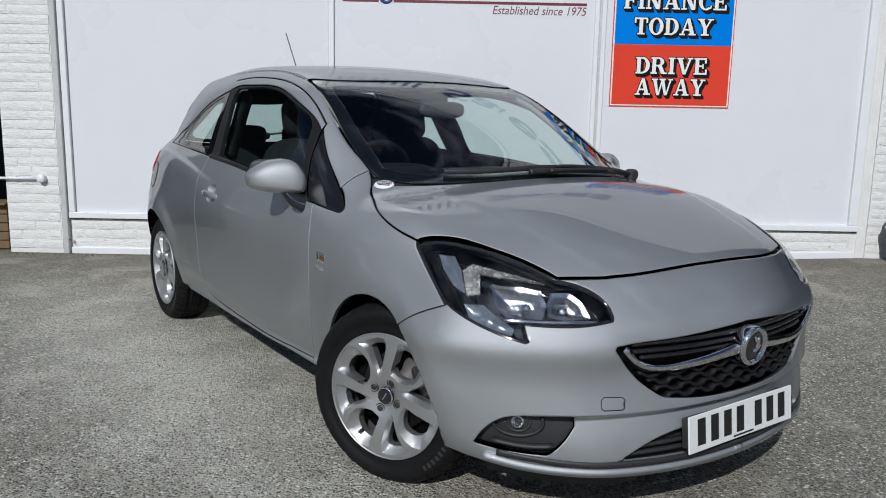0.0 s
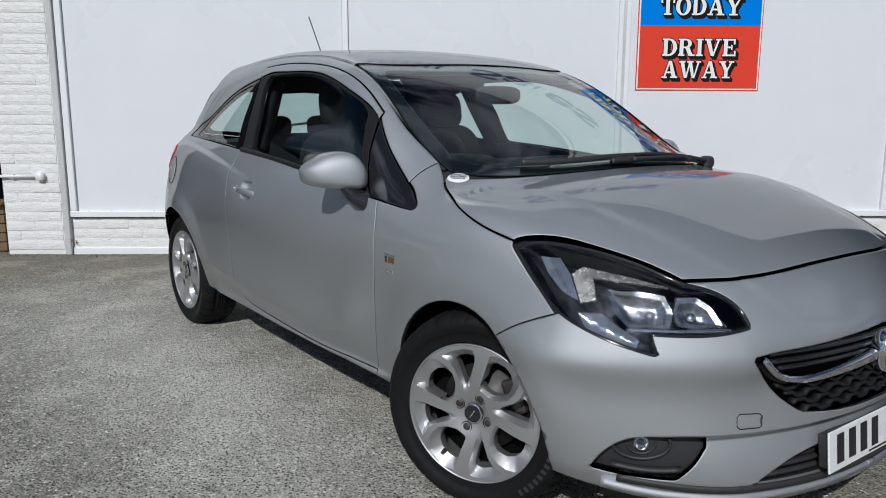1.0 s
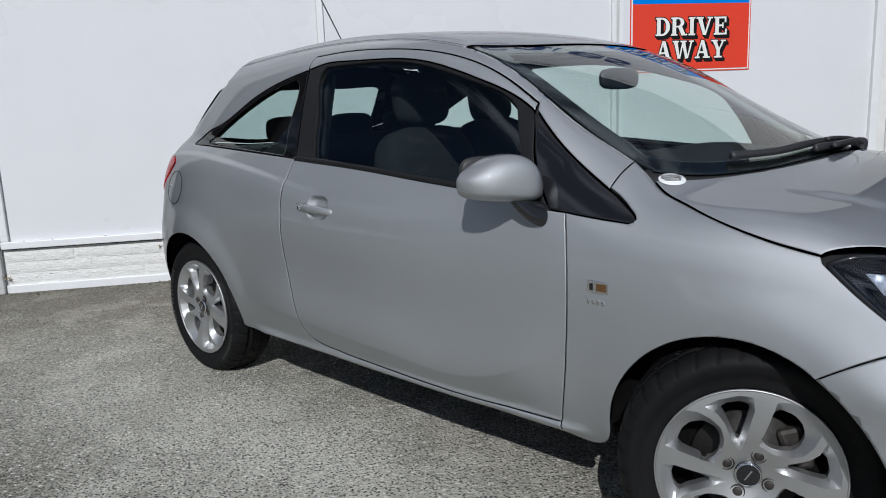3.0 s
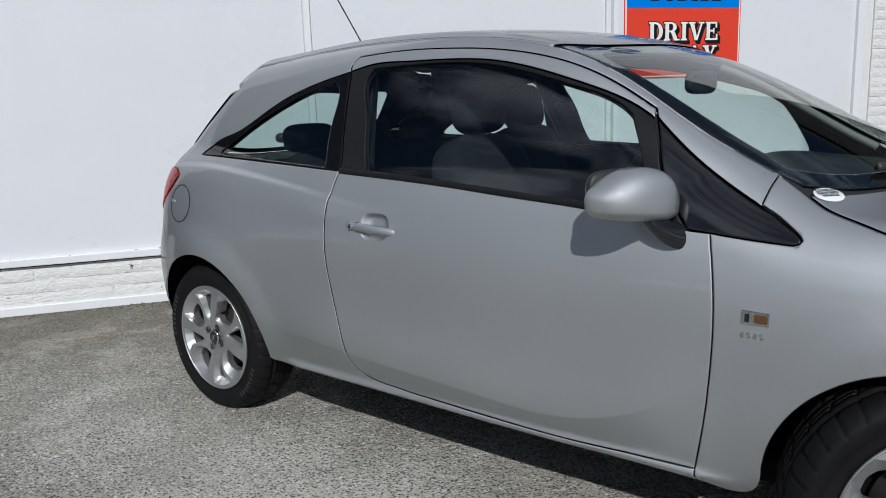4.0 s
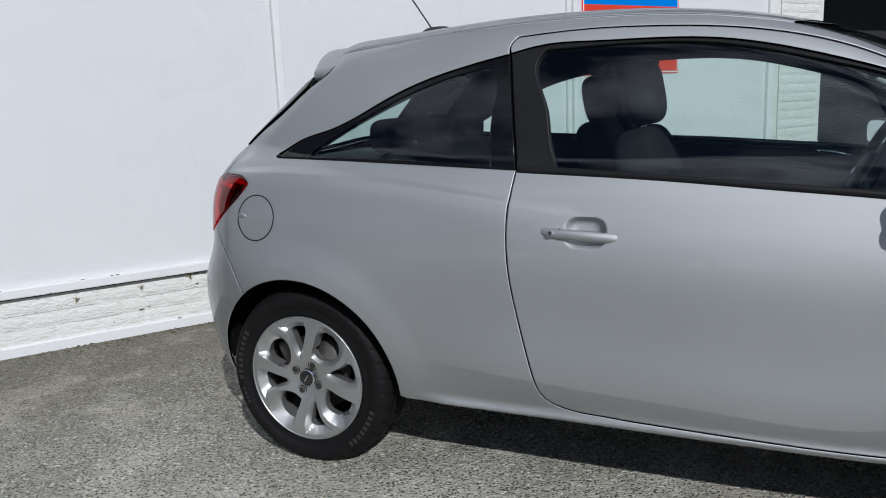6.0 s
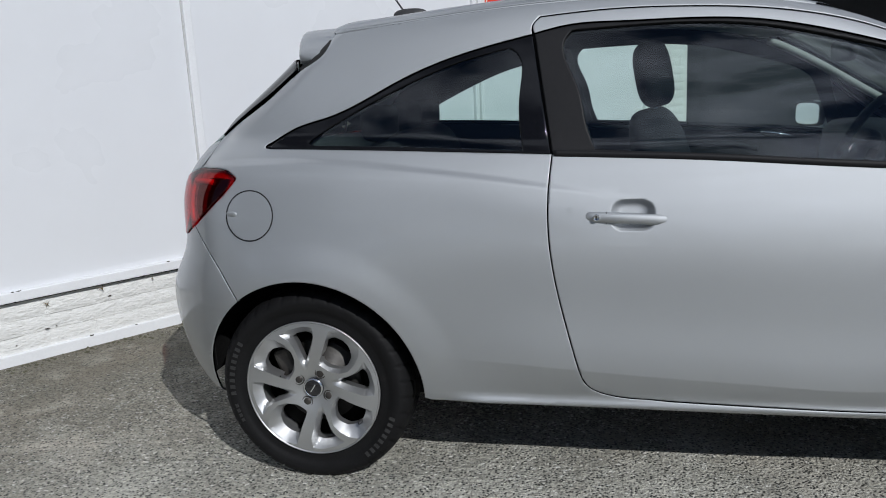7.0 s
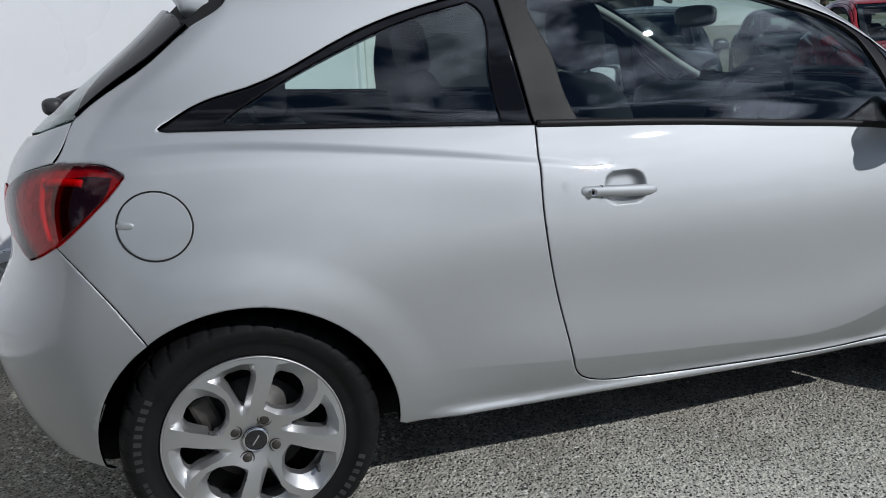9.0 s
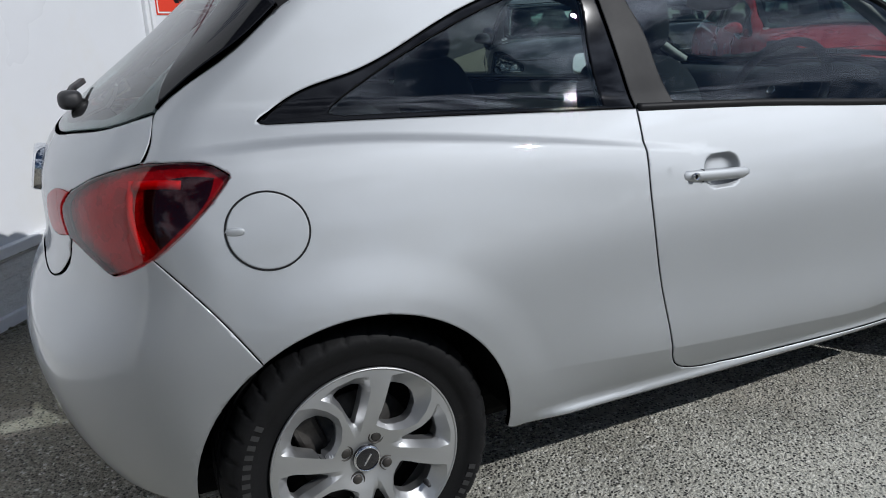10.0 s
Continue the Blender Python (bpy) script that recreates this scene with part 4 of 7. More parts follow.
part("engine_bay", block(0.66, 1.22, 0.34, Matrix.Translation((1.38, 0, 0.55)), 0.03), LINER, car, "dark engine bay")
part("underbody", block(3.3, 1.36, 0.10, Matrix.Translation((0.02, 0, 0.27)), 0.03), LINER, car, "dark underbody")
part("undertray", block(0.42, 1.04, 0.05, Matrix.Translation((1.64, 0, 0.24)), 0.01), LINER, car, "black undertray")
part("bumper_beam", block(0.10, 1.15, 0.36, Matrix.Translation((1.76, 0, 0.45)), 0.04), LINER, car, "dark crash beam behind the grille")
back_half = np.concatenate([lay_rear([(0.0, 0.31)]), r3(fit_line([(-1.8, -0.2, 0.31), (-1.74, -0.6, 0.31), (-1.64, -0.74, 0.31)])), s3([(-1.62, 0.42), (-1.56, 0.53), (-1.58, 0.70), (-1.60, 0.96)]), r3(fit_line([(-1.62, -0.66, 0.99), (-1.70, -0.4, 0.97), (-1.75, 0.0, 0.965)]))])
panel("tail_structure", back_half, "rear", GAP, car, "dark tail structure", both=False, full=True, gap=0, lift=-0.035, depth=0.002, grid=0.05)

header_half = np.concatenate([r3(fit_line([(-1.41, 0.0, 1.275), (-1.40, -0.25, 1.27), (-1.37, -0.45, 1.255), (-1.44, -0.52, 1.18), (-1.55, -0.58, 1.08)])), r3(fit_line([(-1.55, -0.63, 1.07), (-1.40, -0.63, 1.16), (-1.26, -0.62, 1.255), (-1.18, -0.60, 1.305)])), r3(fit_line([(-1.18, -0.52, 1.350), (-1.25, -0.30, 1.372), (-1.28, 0.0, 1.380)]))])
panel("tailgate_header", header_half, "rear", GAP, car, "dark tailgate header", both=False, full=True, gap=0, lift=-0.020, depth=0.002, grid=0.05, rolled=0)


def wheel_well(x, s):
    bm = bmesh.new()
    r0, a0, n = 0.372, 2, 30
    rows = []
    arc = [(x + r0 * math.cos(radians(a)), 0.29 + r0 * math.sin(radians(a))) for a in np.linspace(a0, 178, n)]
    edge = np.maximum(lay_side(arc)[:, 1] + 0.022, -0.80)
    for ys in (edge, np.full(n, -0.50)):
        rows.append([bm.verts.new((px, py, pz)) for (px, pz), py in zip(arc, ys)])
    for i in range(n - 1):
        bm.faces.new((rows[0][i], rows[0][i + 1], rows[1][i + 1], rows[1][i]))
    bm.faces.new(rows[1])
    part("wheel_well", flip_bm(bm, s), LINER, car, "black wheel arch liner")


for x in (1.235, REAR_AXLE):
    for s in (1, -1):
        wheel_well(x, s)


# ---- wheels ----
def tyre_bm():
    prof = [(0.2115, -0.025), (0.2125, -0.010), (0.218, -0.007), (0.228, -0.007), (0.236, -0.006), (0.246, -0.004), (0.249, -0.001), (0.268, 0.003), (0.278, 0.0025), (0.286, -0.002), (0.293, -0.009), (0.299, -0.018), (0.3035, -0.028), (0.3065, -0.046)]
    tread = [(0.3072, -0.056), (0.3005, -0.058), (0.3005, -0.066), (0.3078, -0.068), (0.3082, -0.090), (0.3015, -0.092), (0.3015, -0.102), (0.3082, -0.104)]
    prof = prof + tread + [(r, -0.194 - h) for r, h in reversed(tread)] + [(r, -0.194 - h) for r, h in reversed(prof)]
    n = 360
    k = len(prof)
    a = 2 * math.pi * np.arange(n) / n
    verts, faces = [], []
    for j, (r, h) in enumerate(prof):
        groove = np.zeros(n)
        if 9 <= j <= 14 or k - 15 <= j <= k - 10:
            groove = np.where((np.arange(n) + j // 2) % 10 == 0, 0.0065, 0.0)
        elif 17 <= j <= k - 18:
            groove = np.where((np.arange(n) + j // 2) % 12 == 0, 0.005, 0.0)
        verts += [((r - g) * math.cos(t), h, (r - g) * math.sin(t)) for t, g in zip(a, groove)]
    for j in range(k - 1):
        for i in range(n):
            m = (i + 1) % n
            faces.append((j * n + i, j * n + m, (j + 1) * n + m, (j + 1) * n + i))
    bm = bmesh.new()
    vs = [bm.verts.new((x, -h, z)) for x, h, z in verts]
    for f in faces:
        bm.faces.new([vs[i] for i in f])
    bmesh.ops.recalc_face_normals(bm, faces=bm.faces[:])
    return bm


# the openings of one quarter of the wheel face, in thousandths of a metre
WINDOW_A = [(-60, 159), (-46, 170), (-15, 176), (4, 170), (6, 160), (-3, 130), (-19, 86), (-25, 88), (-36, 113), (-47, 140)]
CREASE_A = [(-95, 170), (-60, 188), (-15, 199), (16, 196), (17, 163), (5, 124), (-10, 68), (-21, 46), (-37, 95), (-49, 130), (-64, 152)]
WINDOW_B = [(30, 95), (38, 109), (47, 133), (55, 151), (74, 159), (102, 147), (119, 127), (125, 98), (112, 72), (95, 61), (70, 61), (48, 68), (34, 80)]
CREASE_B = [(66, 186), (100, 184), (138, 166), (158, 138), (155, 108), (140, 80), (118, 58), (90, 51), (56, 55), (24, 76), (45, 128)]


def closed_curve(pts, step=0.004, cut=0.30):
    """A polygon with rounded corners."""
    p = np.array(pts, float) / 1000
    out = []
    for a, b, c in zip(np.roll(p, 1, 0), p, np.roll(p, -1, 0)):
        r = min(0.009, cut * np.linalg.norm(a - b), cut * np.linalg.norm(c - b))
        s, e = b + (a - b) / np.linalg.norm(a - b) * r, b + (c - b) / np.linalg.norm(c - b) * r
        for u in np.linspace(0, 1, 5):
            out.append((1 - u) ** 2 * s + 2 * u * (1 - u) * b + u * u * e)
    out = np.array(out)
    d = np.r_[0, np.cumsum(np.linalg.norm(np.diff(np.r_[out, out[:1]], axis=0), axis=1))]
    s = np.arange(0, d[-1] - step / 2, step)
    full = np.r_[out, out[:1]]
    return np.stack([np.interp(s, d, full[:, k]) for k in range(2)], 1)


def wheel_face():
    """The cast face of a wheel: eight openings in a dished disc, with bevelled facets from the blades down to each opening."""
    holes, creases = [], []
    for k in range(4):
        a = -math.pi / 2 * k
        turn = np.array([[math.cos(a), -math.sin(a)], [math.sin(a), math.cos(a)]])
        holes += [closed_curve(w) @ turn.T for w in (WINDOW_A, WINDOW_B)]
        creases += [closed_curve(w, 0.004, 0.12) @ turn.T for w in (CREASE_A, CREASE_B)]
    ang = np.linspace(0, 2 * math.pi, 140, endpoint=False)
    outer = 0.2095 * np.stack([np.cos(ang), np.sin(ang)], 1)
    gx, gy = np.meshgrid(np.arange(-0.22, 0.22, 0.006), np.arange(-0.22, 0.22, 0.006))
    q = np.stack([gx.ravel(), gy.ravel()], 1)
    q = np.concatenate([q] + [shrink(c, -0.0015) for c in creases])
    ok = np.hypot(q[:, 0], q[:, 1]) < 0.2065
    for h in holes:
        ok &= ~within(q, h)
    q = q[ok]
    rim = np.concatenate(holes + creases)
    near = np.array([np.min(np.sum((rim - c) ** 2, axis=1)) for c in q])
    q = q[near > 0.0012 ** 2]
    pts, edges, at = [], [], 0
    for loop in [outer] + holes + creases:
        n = len(loop)
        pts += [Vector(c) for c in loop]
        edges += [(at + i, at + (i + 1) % n) for i in range(n)]
        at += n
    v2, _, tri, *_ = delaunay_2d_cdt(pts + [Vector(c) for c in q], edges, [], 0, 1e-6)
    v2 = np.array([tuple(v) for v in v2])
    tri = np.array([f for f in tri if len(f) == 3])
    mid = v2[tri].mean(1)
    ok = within(mid, outer)
    for h in holes:
        ok &= ~within(mid, h)
    tri = tri[ok]

    def to_loop(p, loop):
        a, b = loop, np.roll(loop, -1, 0)
        ab = b - a
        t = np.clip(np.einsum("pij,ij->pi", p[:, None] - a, ab) / np.sum(ab * ab, axis=1), 0, 1)
        return np.min(np.linalg.norm(p[:, None] - (a + t[..., None] * ab), axis=2), axis=1)

    def height(p):
        r = np.hypot(p[:, 0], p[:, 1])
        out = DISH(r)
        for h, c in zip(holes, creases):
            inside = within(p, c)
            if inside.any():
                d_in, d_out = to_loop(p[inside], h), to_loop(p[inside], c)
                deep = np.interp(r[inside], (0.06, 0.10, 0.15, 0.20), (0.006, 0.018, 0.026, 0.030))
                out[inside] -= deep * d_out / (d_in + d_out + 1e-6)
        return out

    h = height(v2)
    verts = [np.stack([v2[:, 0], -h, v2[:, 1]], 1)]
    faces = [tuple(t) for t in tri]
    e = v2[tri[0]]
    if (e[1, 0] - e[0, 0]) * (e[2, 1] - e[0, 1]) - (e[1, 1] - e[0, 1]) * (e[2, 0] - e[0, 0]) < 0:
        faces = [f[::-1] for f in faces]
    base = len(v2)
    for loop in holes:
        hh = height(loop * 1.0)
        k = len(loop)
        wide = shrink(loop, -0.003)
        verts += [np.stack([loop[:, 0], -hh, loop[:, 1]], 1), np.stack([wide[:, 0], -hh + 0.030, wide[:, 1]], 1)]
        faces += [(base + i, base + k + i, base + k + (i + 1) % k, base + (i + 1) % k) for i in range(k)]
        base += 2 * k
    return np.concatenate(verts), faces


DISH = spline((0.0, -0.016), (0.035, -0.015), (0.065, -0.008), (0.11, 0.0), (0.17, 0.002), (0.20, 0.0), (0.2095, -0.001))
FACE_V, FACE_F = wheel_face()


def join_bm(into, bm, m=None):
    if m is not None:
        bm.transform(m)
    me = bpy.data.meshes.new("tmp")
    bm.to_mesh(me)
    bm.free()
    into.from_mesh(me)
    bpy.data.meshes.remove(me)


MARK = mat("tyre_moulding_marks", (0.026, 0.026, 0.026), 0.6, vary=0.3)


DULL_DISC = mat("dull_brake_steel", (0.035, 0.033, 0.031), 0.5, 0.5, vary=0.4, scale=30)


def wheel(x, s, spin, steer):
    w = tagged(new("wheel"), "silver split-spoke alloy wheel with a black tyre")
    w.parent = car
    w.matrix_basis = pose(x, (-0.828 if not steer else -0.815) * s, HUB_Z, 0, 0, steer)
    turn = Matrix.Rotation(radians(spin), 4, "Y")
    part("tyre", flip_bm(tyre_bm(), s), RUBBER, w, "black road tyre with moulded tread")
    rim = tagged(new("rim"), "silver alloy rim with four split spokes")
    rim.parent = w
    back = Matrix.Rotation(radians(90), 4, "X")
    barrel = lathe([(0.2145, -0.006), (0.2150, -0.001), (0.2135, 0.0015), (0.2110, 0.001), (0.2085, -0.004), (0.203, -0.035), (0.196, -0.07), (0.196, -0.16), (0.205, -0.18)], 96)
    part("barrel", flip_bm(barrel_turn(barrel, back), s), ALLOY, rim)
    turned = np.array(turn.to_3x3())
    fv = FACE_V @ turned.T * np.array([1, s, 1])
    spokes = mesh_part("spokes", fv, FACE_F if s > 0 else [f[::-1] for f in FACE_F], ALLOY, rim)
    spokes.data.set_sharp_from_angle(angle=radians(16))
    cap = lathe([(0.0, -0.0045), (0.022, -0.0048), (0.0285, -0.007), (0.031, -0.011), (0.031, -0.02)], 40)
    part("centre_cap", flip_bm(barrel_turn(cap, back), s), BLACK_GLOSS, rim, "dark centre cap")
    part("cap_ring", flip_bm(barrel_turn(lathe([(0.026, -0.0052), (0.0268, -0.0038), (0.0288, -0.0040), (0.031, -0.008)], 40), back), s), CHROME, rim)
    part("cap_emblem", flip_bm(block(0.004, 0.003, 0.030, turn @ Matrix.Translation((0, 0.0045, 0)) @ Matrix.Rotation(radians(35), 4, "Y"), 0.001), s), CHROME, rim)
    for k in range(4):
        a = radians(90 * k + 62)
        m = turn @ Matrix.Translation((0.053 * math.cos(a), 0.011, 0.053 * math.sin(a))) @ back
        nut = lathe([(0.0, 0.003), (0.0085, 0.003), (0.0115, 0.001), (0.012, -0.003), (0.0145, -0.0035), (0.0155, 0.0005), (0.0172, 0.0015), (0.0185, -0.004)], 18)
        part("wheel_nut", flip_bm(barrel_turn(nut, m), s), DARK_METAL, rim, "dark wheel nut")
    a = radians(-38 if x < 0 else -128)
    valve = lathe([(0.0, 0.012), (0.004, 0.012), (0.0048, 0.004), (0.006, 0.0), (0.007, -0.01)], 12)
    part("valve", flip_bm(barrel_turn(valve, turn @ Matrix.Translation((0.178 * math.cos(a), 0.014, 0.178 * math.sin(a))) @ back), s), BLACK_PLASTIC, rim)
    disc_bm = lathe([(0.06, -0.06), (0.075, -0.06), (0.08, -0.075), (0.132, -0.075), (0.132, -0.09), (0.05, -0.09)], 64)
    part("brake_disc", flip_bm(barrel_turn(disc_bm, back), s), DULL_DISC, w, "dull steel brake disc")
    part("back_plate", flip_bm(barrel_turn(lathe([(0.0, -0.10), (0.19, -0.10), (0.19, -0.11)], 40), back), s), LINER, w)
    cal = block(0.06, 0.05, 0.11, Matrix.Translation((0.105 if x > 0 else -0.105, 0.085, 0.05)) @ Matrix.Rotation(radians(-20), 4, "Y"), 0.012)
    part("brake_caliper", flip_bm(cal, s), DARK_METAL, w, "dark brake caliper")
    # raised wording on the sidewall, as plain bars
    marks = bmesh.new()
    for start, count in ((-52, 8), (148, 9), (194, 4)) if x < 0 else ((-52, 8),):
        for i in range(count):
            a = radians(start + i * (4.6 if count > 4 else 3.6))
            m = Matrix.Rotation(-a, 4, "Y") @ Matrix.Translation((0.263, -0.0028, 0))
            join_bm(marks, block(0.017 if count > 4 else 0.010, 0.0012, 0.011, None, 0), m)
    tagged(part("sidewall_lettering", flip_bm(marks, s), MARK, w, "raised grey sidewall marks"), kind="stuff")


def barrel_turn(bm, m):
    bm.transform(m)
    return bm


for x, spins, steer in ((FRONT_AXLE, (-3, 10), 25), (REAR_AXLE, (0, 55), 0)):
    for s, spin in ((1, spins[0]), (-1, spins[1])):
        wheel(x, s, spin, steer)


# ---- front: grille, lamps, plate, lip ----
def nose_line(ys, zs, out, step=0.012):
    """A line across the nose through (y, z) places, that far out of its surface."""
    line = fit_line(list(zip(ys, zs)), step)
    x = np.full(len(line), 1.9)
    p = np.stack([x, line[:, 0], line[:, 1]], 1)
    for _ in range(6):
        q = lay_front(WAYS["front"][0](p))
        p[:, 0] = q[:, 0]
    q = lay_front(WAYS["front"][0](p))
    return q + gradient(q) * out


grille = tagged(new("grille"), "black grille with chrome wing bar and round emblem")
grille.parent = car
panel("grille_back", grille_half, "front", BLACK_TRIM, grille, "black grille backing", both=False, full=True, gap=-0.012, lift=-0.05, depth=0.002)
for z, w in ((0.592, 0.43), (0.572, 0.425), (0.552, 0.40)):
    ln = nose_line(np.linspace(-w, w, 9), z + 0.010 * (np.linspace(-1, 1, 9) ** 2) * 0 + (0.0 if z > 0.58 else -0.004), -0.018)
    part("grille_slat", sweep(ln, [(-0.012, -0.006), (0.010, -0.006), (0.012, 0.0), (0.010, 0.006), (-0.012, 0.004)]), BLACK_GLOSS, grille)
for s in (1, -1):
    ys = np.array([0.0, -0.07, -0.15, -0.24, -0.31, -0.37, -0.415, -0.45, -0.462])
    zs = np.array([0.545, 0.540, 0.530, 0.521, 0.517, 0.522, 0.540, 0.570, 0.584])
    ln = nose_line(ys, zs, 0.002)
    n = len(ln)
    tap = 0.62 + 0.75 * (1 - np.linspace(0, 1, n)) ** 2
    part("chrome_bar", flip_bm(sweep(ln, [(-0.010, -0.012), (0.006, -0.013), (0.013, -0.004), (0.012, 0.006), (0.005, 0.013), (-0.010, 0.012)], taper=tap), s), CHROME, grille, "polished chrome wing bar")
for k, z in enumerate((0.496, 0.474, 0.452, 0.430)):
    w = 0.40 - 0.028 * k
    ys = np.linspace(-w, w, 8 * 14 + 1)
    wave = 0.006 * np.clip(2.2 * np.sin(ys * 2 * math.pi / 0.085 + k * math.pi), -1, 1)
    ln = nose_line(ys[::2], (z + wave)[::2], -0.016, 0.006)
    part("grille_mesh_bar", sweep(ln, [(-0.012, -0.005), (0.010, -0.004), (0.010, 0.004), (-0.012, 0.005)]), BLACK_TRIM, grille)
em = lay_front([(0.0, 0.547)])[0]
em_n = gradient(em[None])[0]
em_m = Matrix.Translation(em + em_n * 0.020) @ Vector(em_n).to_track_quat("Z", "Y").to_matrix().to_4x4()
part("emblem", barrel_turn(lathe([(0.0, 0.004), (0.046, 0.004), (0.049, 0.012), (0.054, 0.014), (0.060, 0.010), (0.062, -0.002), (0.058, -0.03)], 64), em_m), CHROME, grille, "round chrome emblem")
part("emblem_face", barrel_turn(lathe([(0.0, 0.006), (0.040, 0.006), (0.045, 0.0045)], 48), em_m), BLACK_GLOSS, grille, "dark emblem face")
fig = bmesh.new()
for a, r, w, l in ((20, 0.012, 0.014, 0.05), (70, 0.016, 0.012, 0.045), (-35, 0.014, 0.012, 0.040)):
    join_bm(fig, puff(l, w, 0.010, Matrix.Translation((r * math.cos(radians(a)), r * math.sin(radians(a)), 0.008)) @ Matrix.Rotation(radians(a + 60), 4, "Z"), 0.8, 14, 8))
part("emblem_figure", barrel_turn(fig, em_m), CHROME, grille, "plain chrome shape")
panel("intake_back", intake_half, "front", BLACK_PLASTIC, car, "black lower intake", both=False, full=True, gap=-0.03, lift=-0.03, depth=0.002)
for z in (0.262, 0.285):
    part("intake_slat", sweep(nose_line(np.linspace(-0.42, 0.42, 7), np.full(7, z), -0.02), [(-0.012, -0.005), (0.008, -0.004), (0.008, 0.004), (-0.012, 0.005)]), BLACK_PLASTIC, car)


def fog_lamp(s):
    holder = tagged(new("fog_light"), "black fog lamp recess with a small clear lamp")
    holder.parent = car
    v, f, n = sheet(fog, "front", lift=-0.026, gap=-0.006, depth=0.003)
    fl = np.array([1, s, 1])
    mesh_part("fog_bezel", v * fl, f if s > 0 else [t[::-1] for t in f], BLACK_PLASTIC, holder, normals=n * fl)
    c = lay_front(WAYS["front"][0](np.array([(1.775, -0.688, 0.358)])))[0]
    n = gradient(c[None])[0]
    m = Matrix.Translation(c - n * 0.020) @ Vector(n).to_track_quat("Z", "Y").to_matrix().to_4x4()
    part("lamp_reflector", flip_bm(barrel_turn(lathe([(0.0, -0.012), (0.008, -0.009), (0.014, 0.002), (0.017, 0.005), (0.020, -0.01)], 28), m), s), REFLECTOR, holder, "small bright fog lamp")
    part("lamp_lens", flip_bm(barrel_turn(lathe([(0.0, 0.010), (0.010, 0.0085), (0.016, 0.004)], 28), m), s), LENS, holder)
    for k, (rx, ry, w) in enumerate(((0.036, 0.030, 0.0035), (0.072, 0.044, 0.0045))):
        arc = [m @ Vector((rx * math.cos(a), ry * math.sin(a), -0.004)) for a in np.linspace(math.pi * 1.02, math.pi * (2.0 + 0.12 * k), 24)]
        part("fog_fin", flip_bm(sweep([tuple(p) for p in arc], disc(w, 8), up=tuple(n)), s), BLACK_PLASTIC, holder)
    part("fog_fin", flip_bm(sweep(nose_line([-0.740, -0.68, -0.615], [0.292, 0.283, 0.290], -0.016), [(-0.014, -0.007), (0.008, -0.004), (0.008, 0.004), (-0.014, 0.007)]), s), BLACK_PLASTIC, holder)


twin(fog_lamp)


def lip(s):
    ln = nose_line([0.02, -0.23, -0.43, -0.565, -0.66, -0.725], [0.234, 0.235, 0.240, 0.246, 0.256, 0.266], 0.0015)
    part("bumper_groove", flip_bm(sweep(ln, [(-0.004, -0.009), (0.0022, -0.008), (0.0022, 0.008), (-0.004, 0.009)]), s), BLACK_PLASTIC, car, "black groove above the bumper lip")
    ln = nose_line([0.02, -0.23, -0.43, -0.565, -0.68, -0.745], [0.212, 0.213, 0.218, 0.224, 0.235, 0.250], 0.004)
    part("bumper_lip", flip_bm(sweep(ln, [(-0.012, -0.012), (0.004, -0.012), (0.013, -0.003), (0.013, 0.004), (0.004, 0.010), (-0.012, 0.010)]), s), PAINT, car, "silver bumper lip")
    ln = nose_line([-0.35, -0.5, -0.62, -0.72], [0.165, 0.165, 0.168, 0.175], -0.05)
    part("air_deflector", flip_bm(sweep(ln, [(-0.006, -0.035), (0.004, -0.035), (0.006, 0.035), (-0.006, 0.035)]), s), BLACK_PLASTIC, car, "black air deflector below the bumper")


twin(lip)
tow = ring(*[[tuple(p) for p in nose_line(ys, zs, 0)] for ys, zs in (([-0.509, -0.508], [0.412, 0.436]), ([-0.501, -0.451], [0.443, 0.440]), ([-0.443, -0.444], [0.433, 0.410]), ([-0.451, -0.502], [0.404, 0.405]))])
tow_v, tow_f, tow_n = sheet(tow, "front", lift=0.0012, depth=0.004, gap=0)
mesh_part("tow_eye_cover", tow_v, tow_f, PAINT, car, "silver tow eye cover", normals=tow_n)
part("tow_cover_gap", sweep(lay_front(WAYS["front"][0](tow)), disc(0.0016, 6), closed=True), GAP, car)

plate = tagged(new("number_plate"), "white number plate with black bars")
plate.parent = car
pp = lay_front([(0.0, 0.312)])[0]
plate.matrix_basis = pose(pp[0] + 0.012, 0.0, 0.312, 90, 0, 90) @ pose(0, 0, 0, -6, 0, 0)
part("plate_body", block(0.52, 0.111, 0.006, None, 0.0025), PLATE, plate)
for i, wdt in enumerate((0.05, 0.05, 0.05, 0.05, 0.05, 0.05, 0.05)):
    part("plate_bar", block(0.036, 0.079, 0.0015, Matrix.Translation((-0.204 + i * 0.0625 + (0.03 if i > 3 else 0.0), 0.003, 0.0034)), 0), INK, plate)
part("plate_imprint", block(0.10, 0.005, 0.0015, Matrix.Translation((0.0, -0.046, 0.0034)), 0), INK, plate)
part("plate_holder", block(0.50, 0.09, 0.03, Matrix.Translation((0, 0, -0.018)), 0.004), BLACK_PLASTIC, plate)


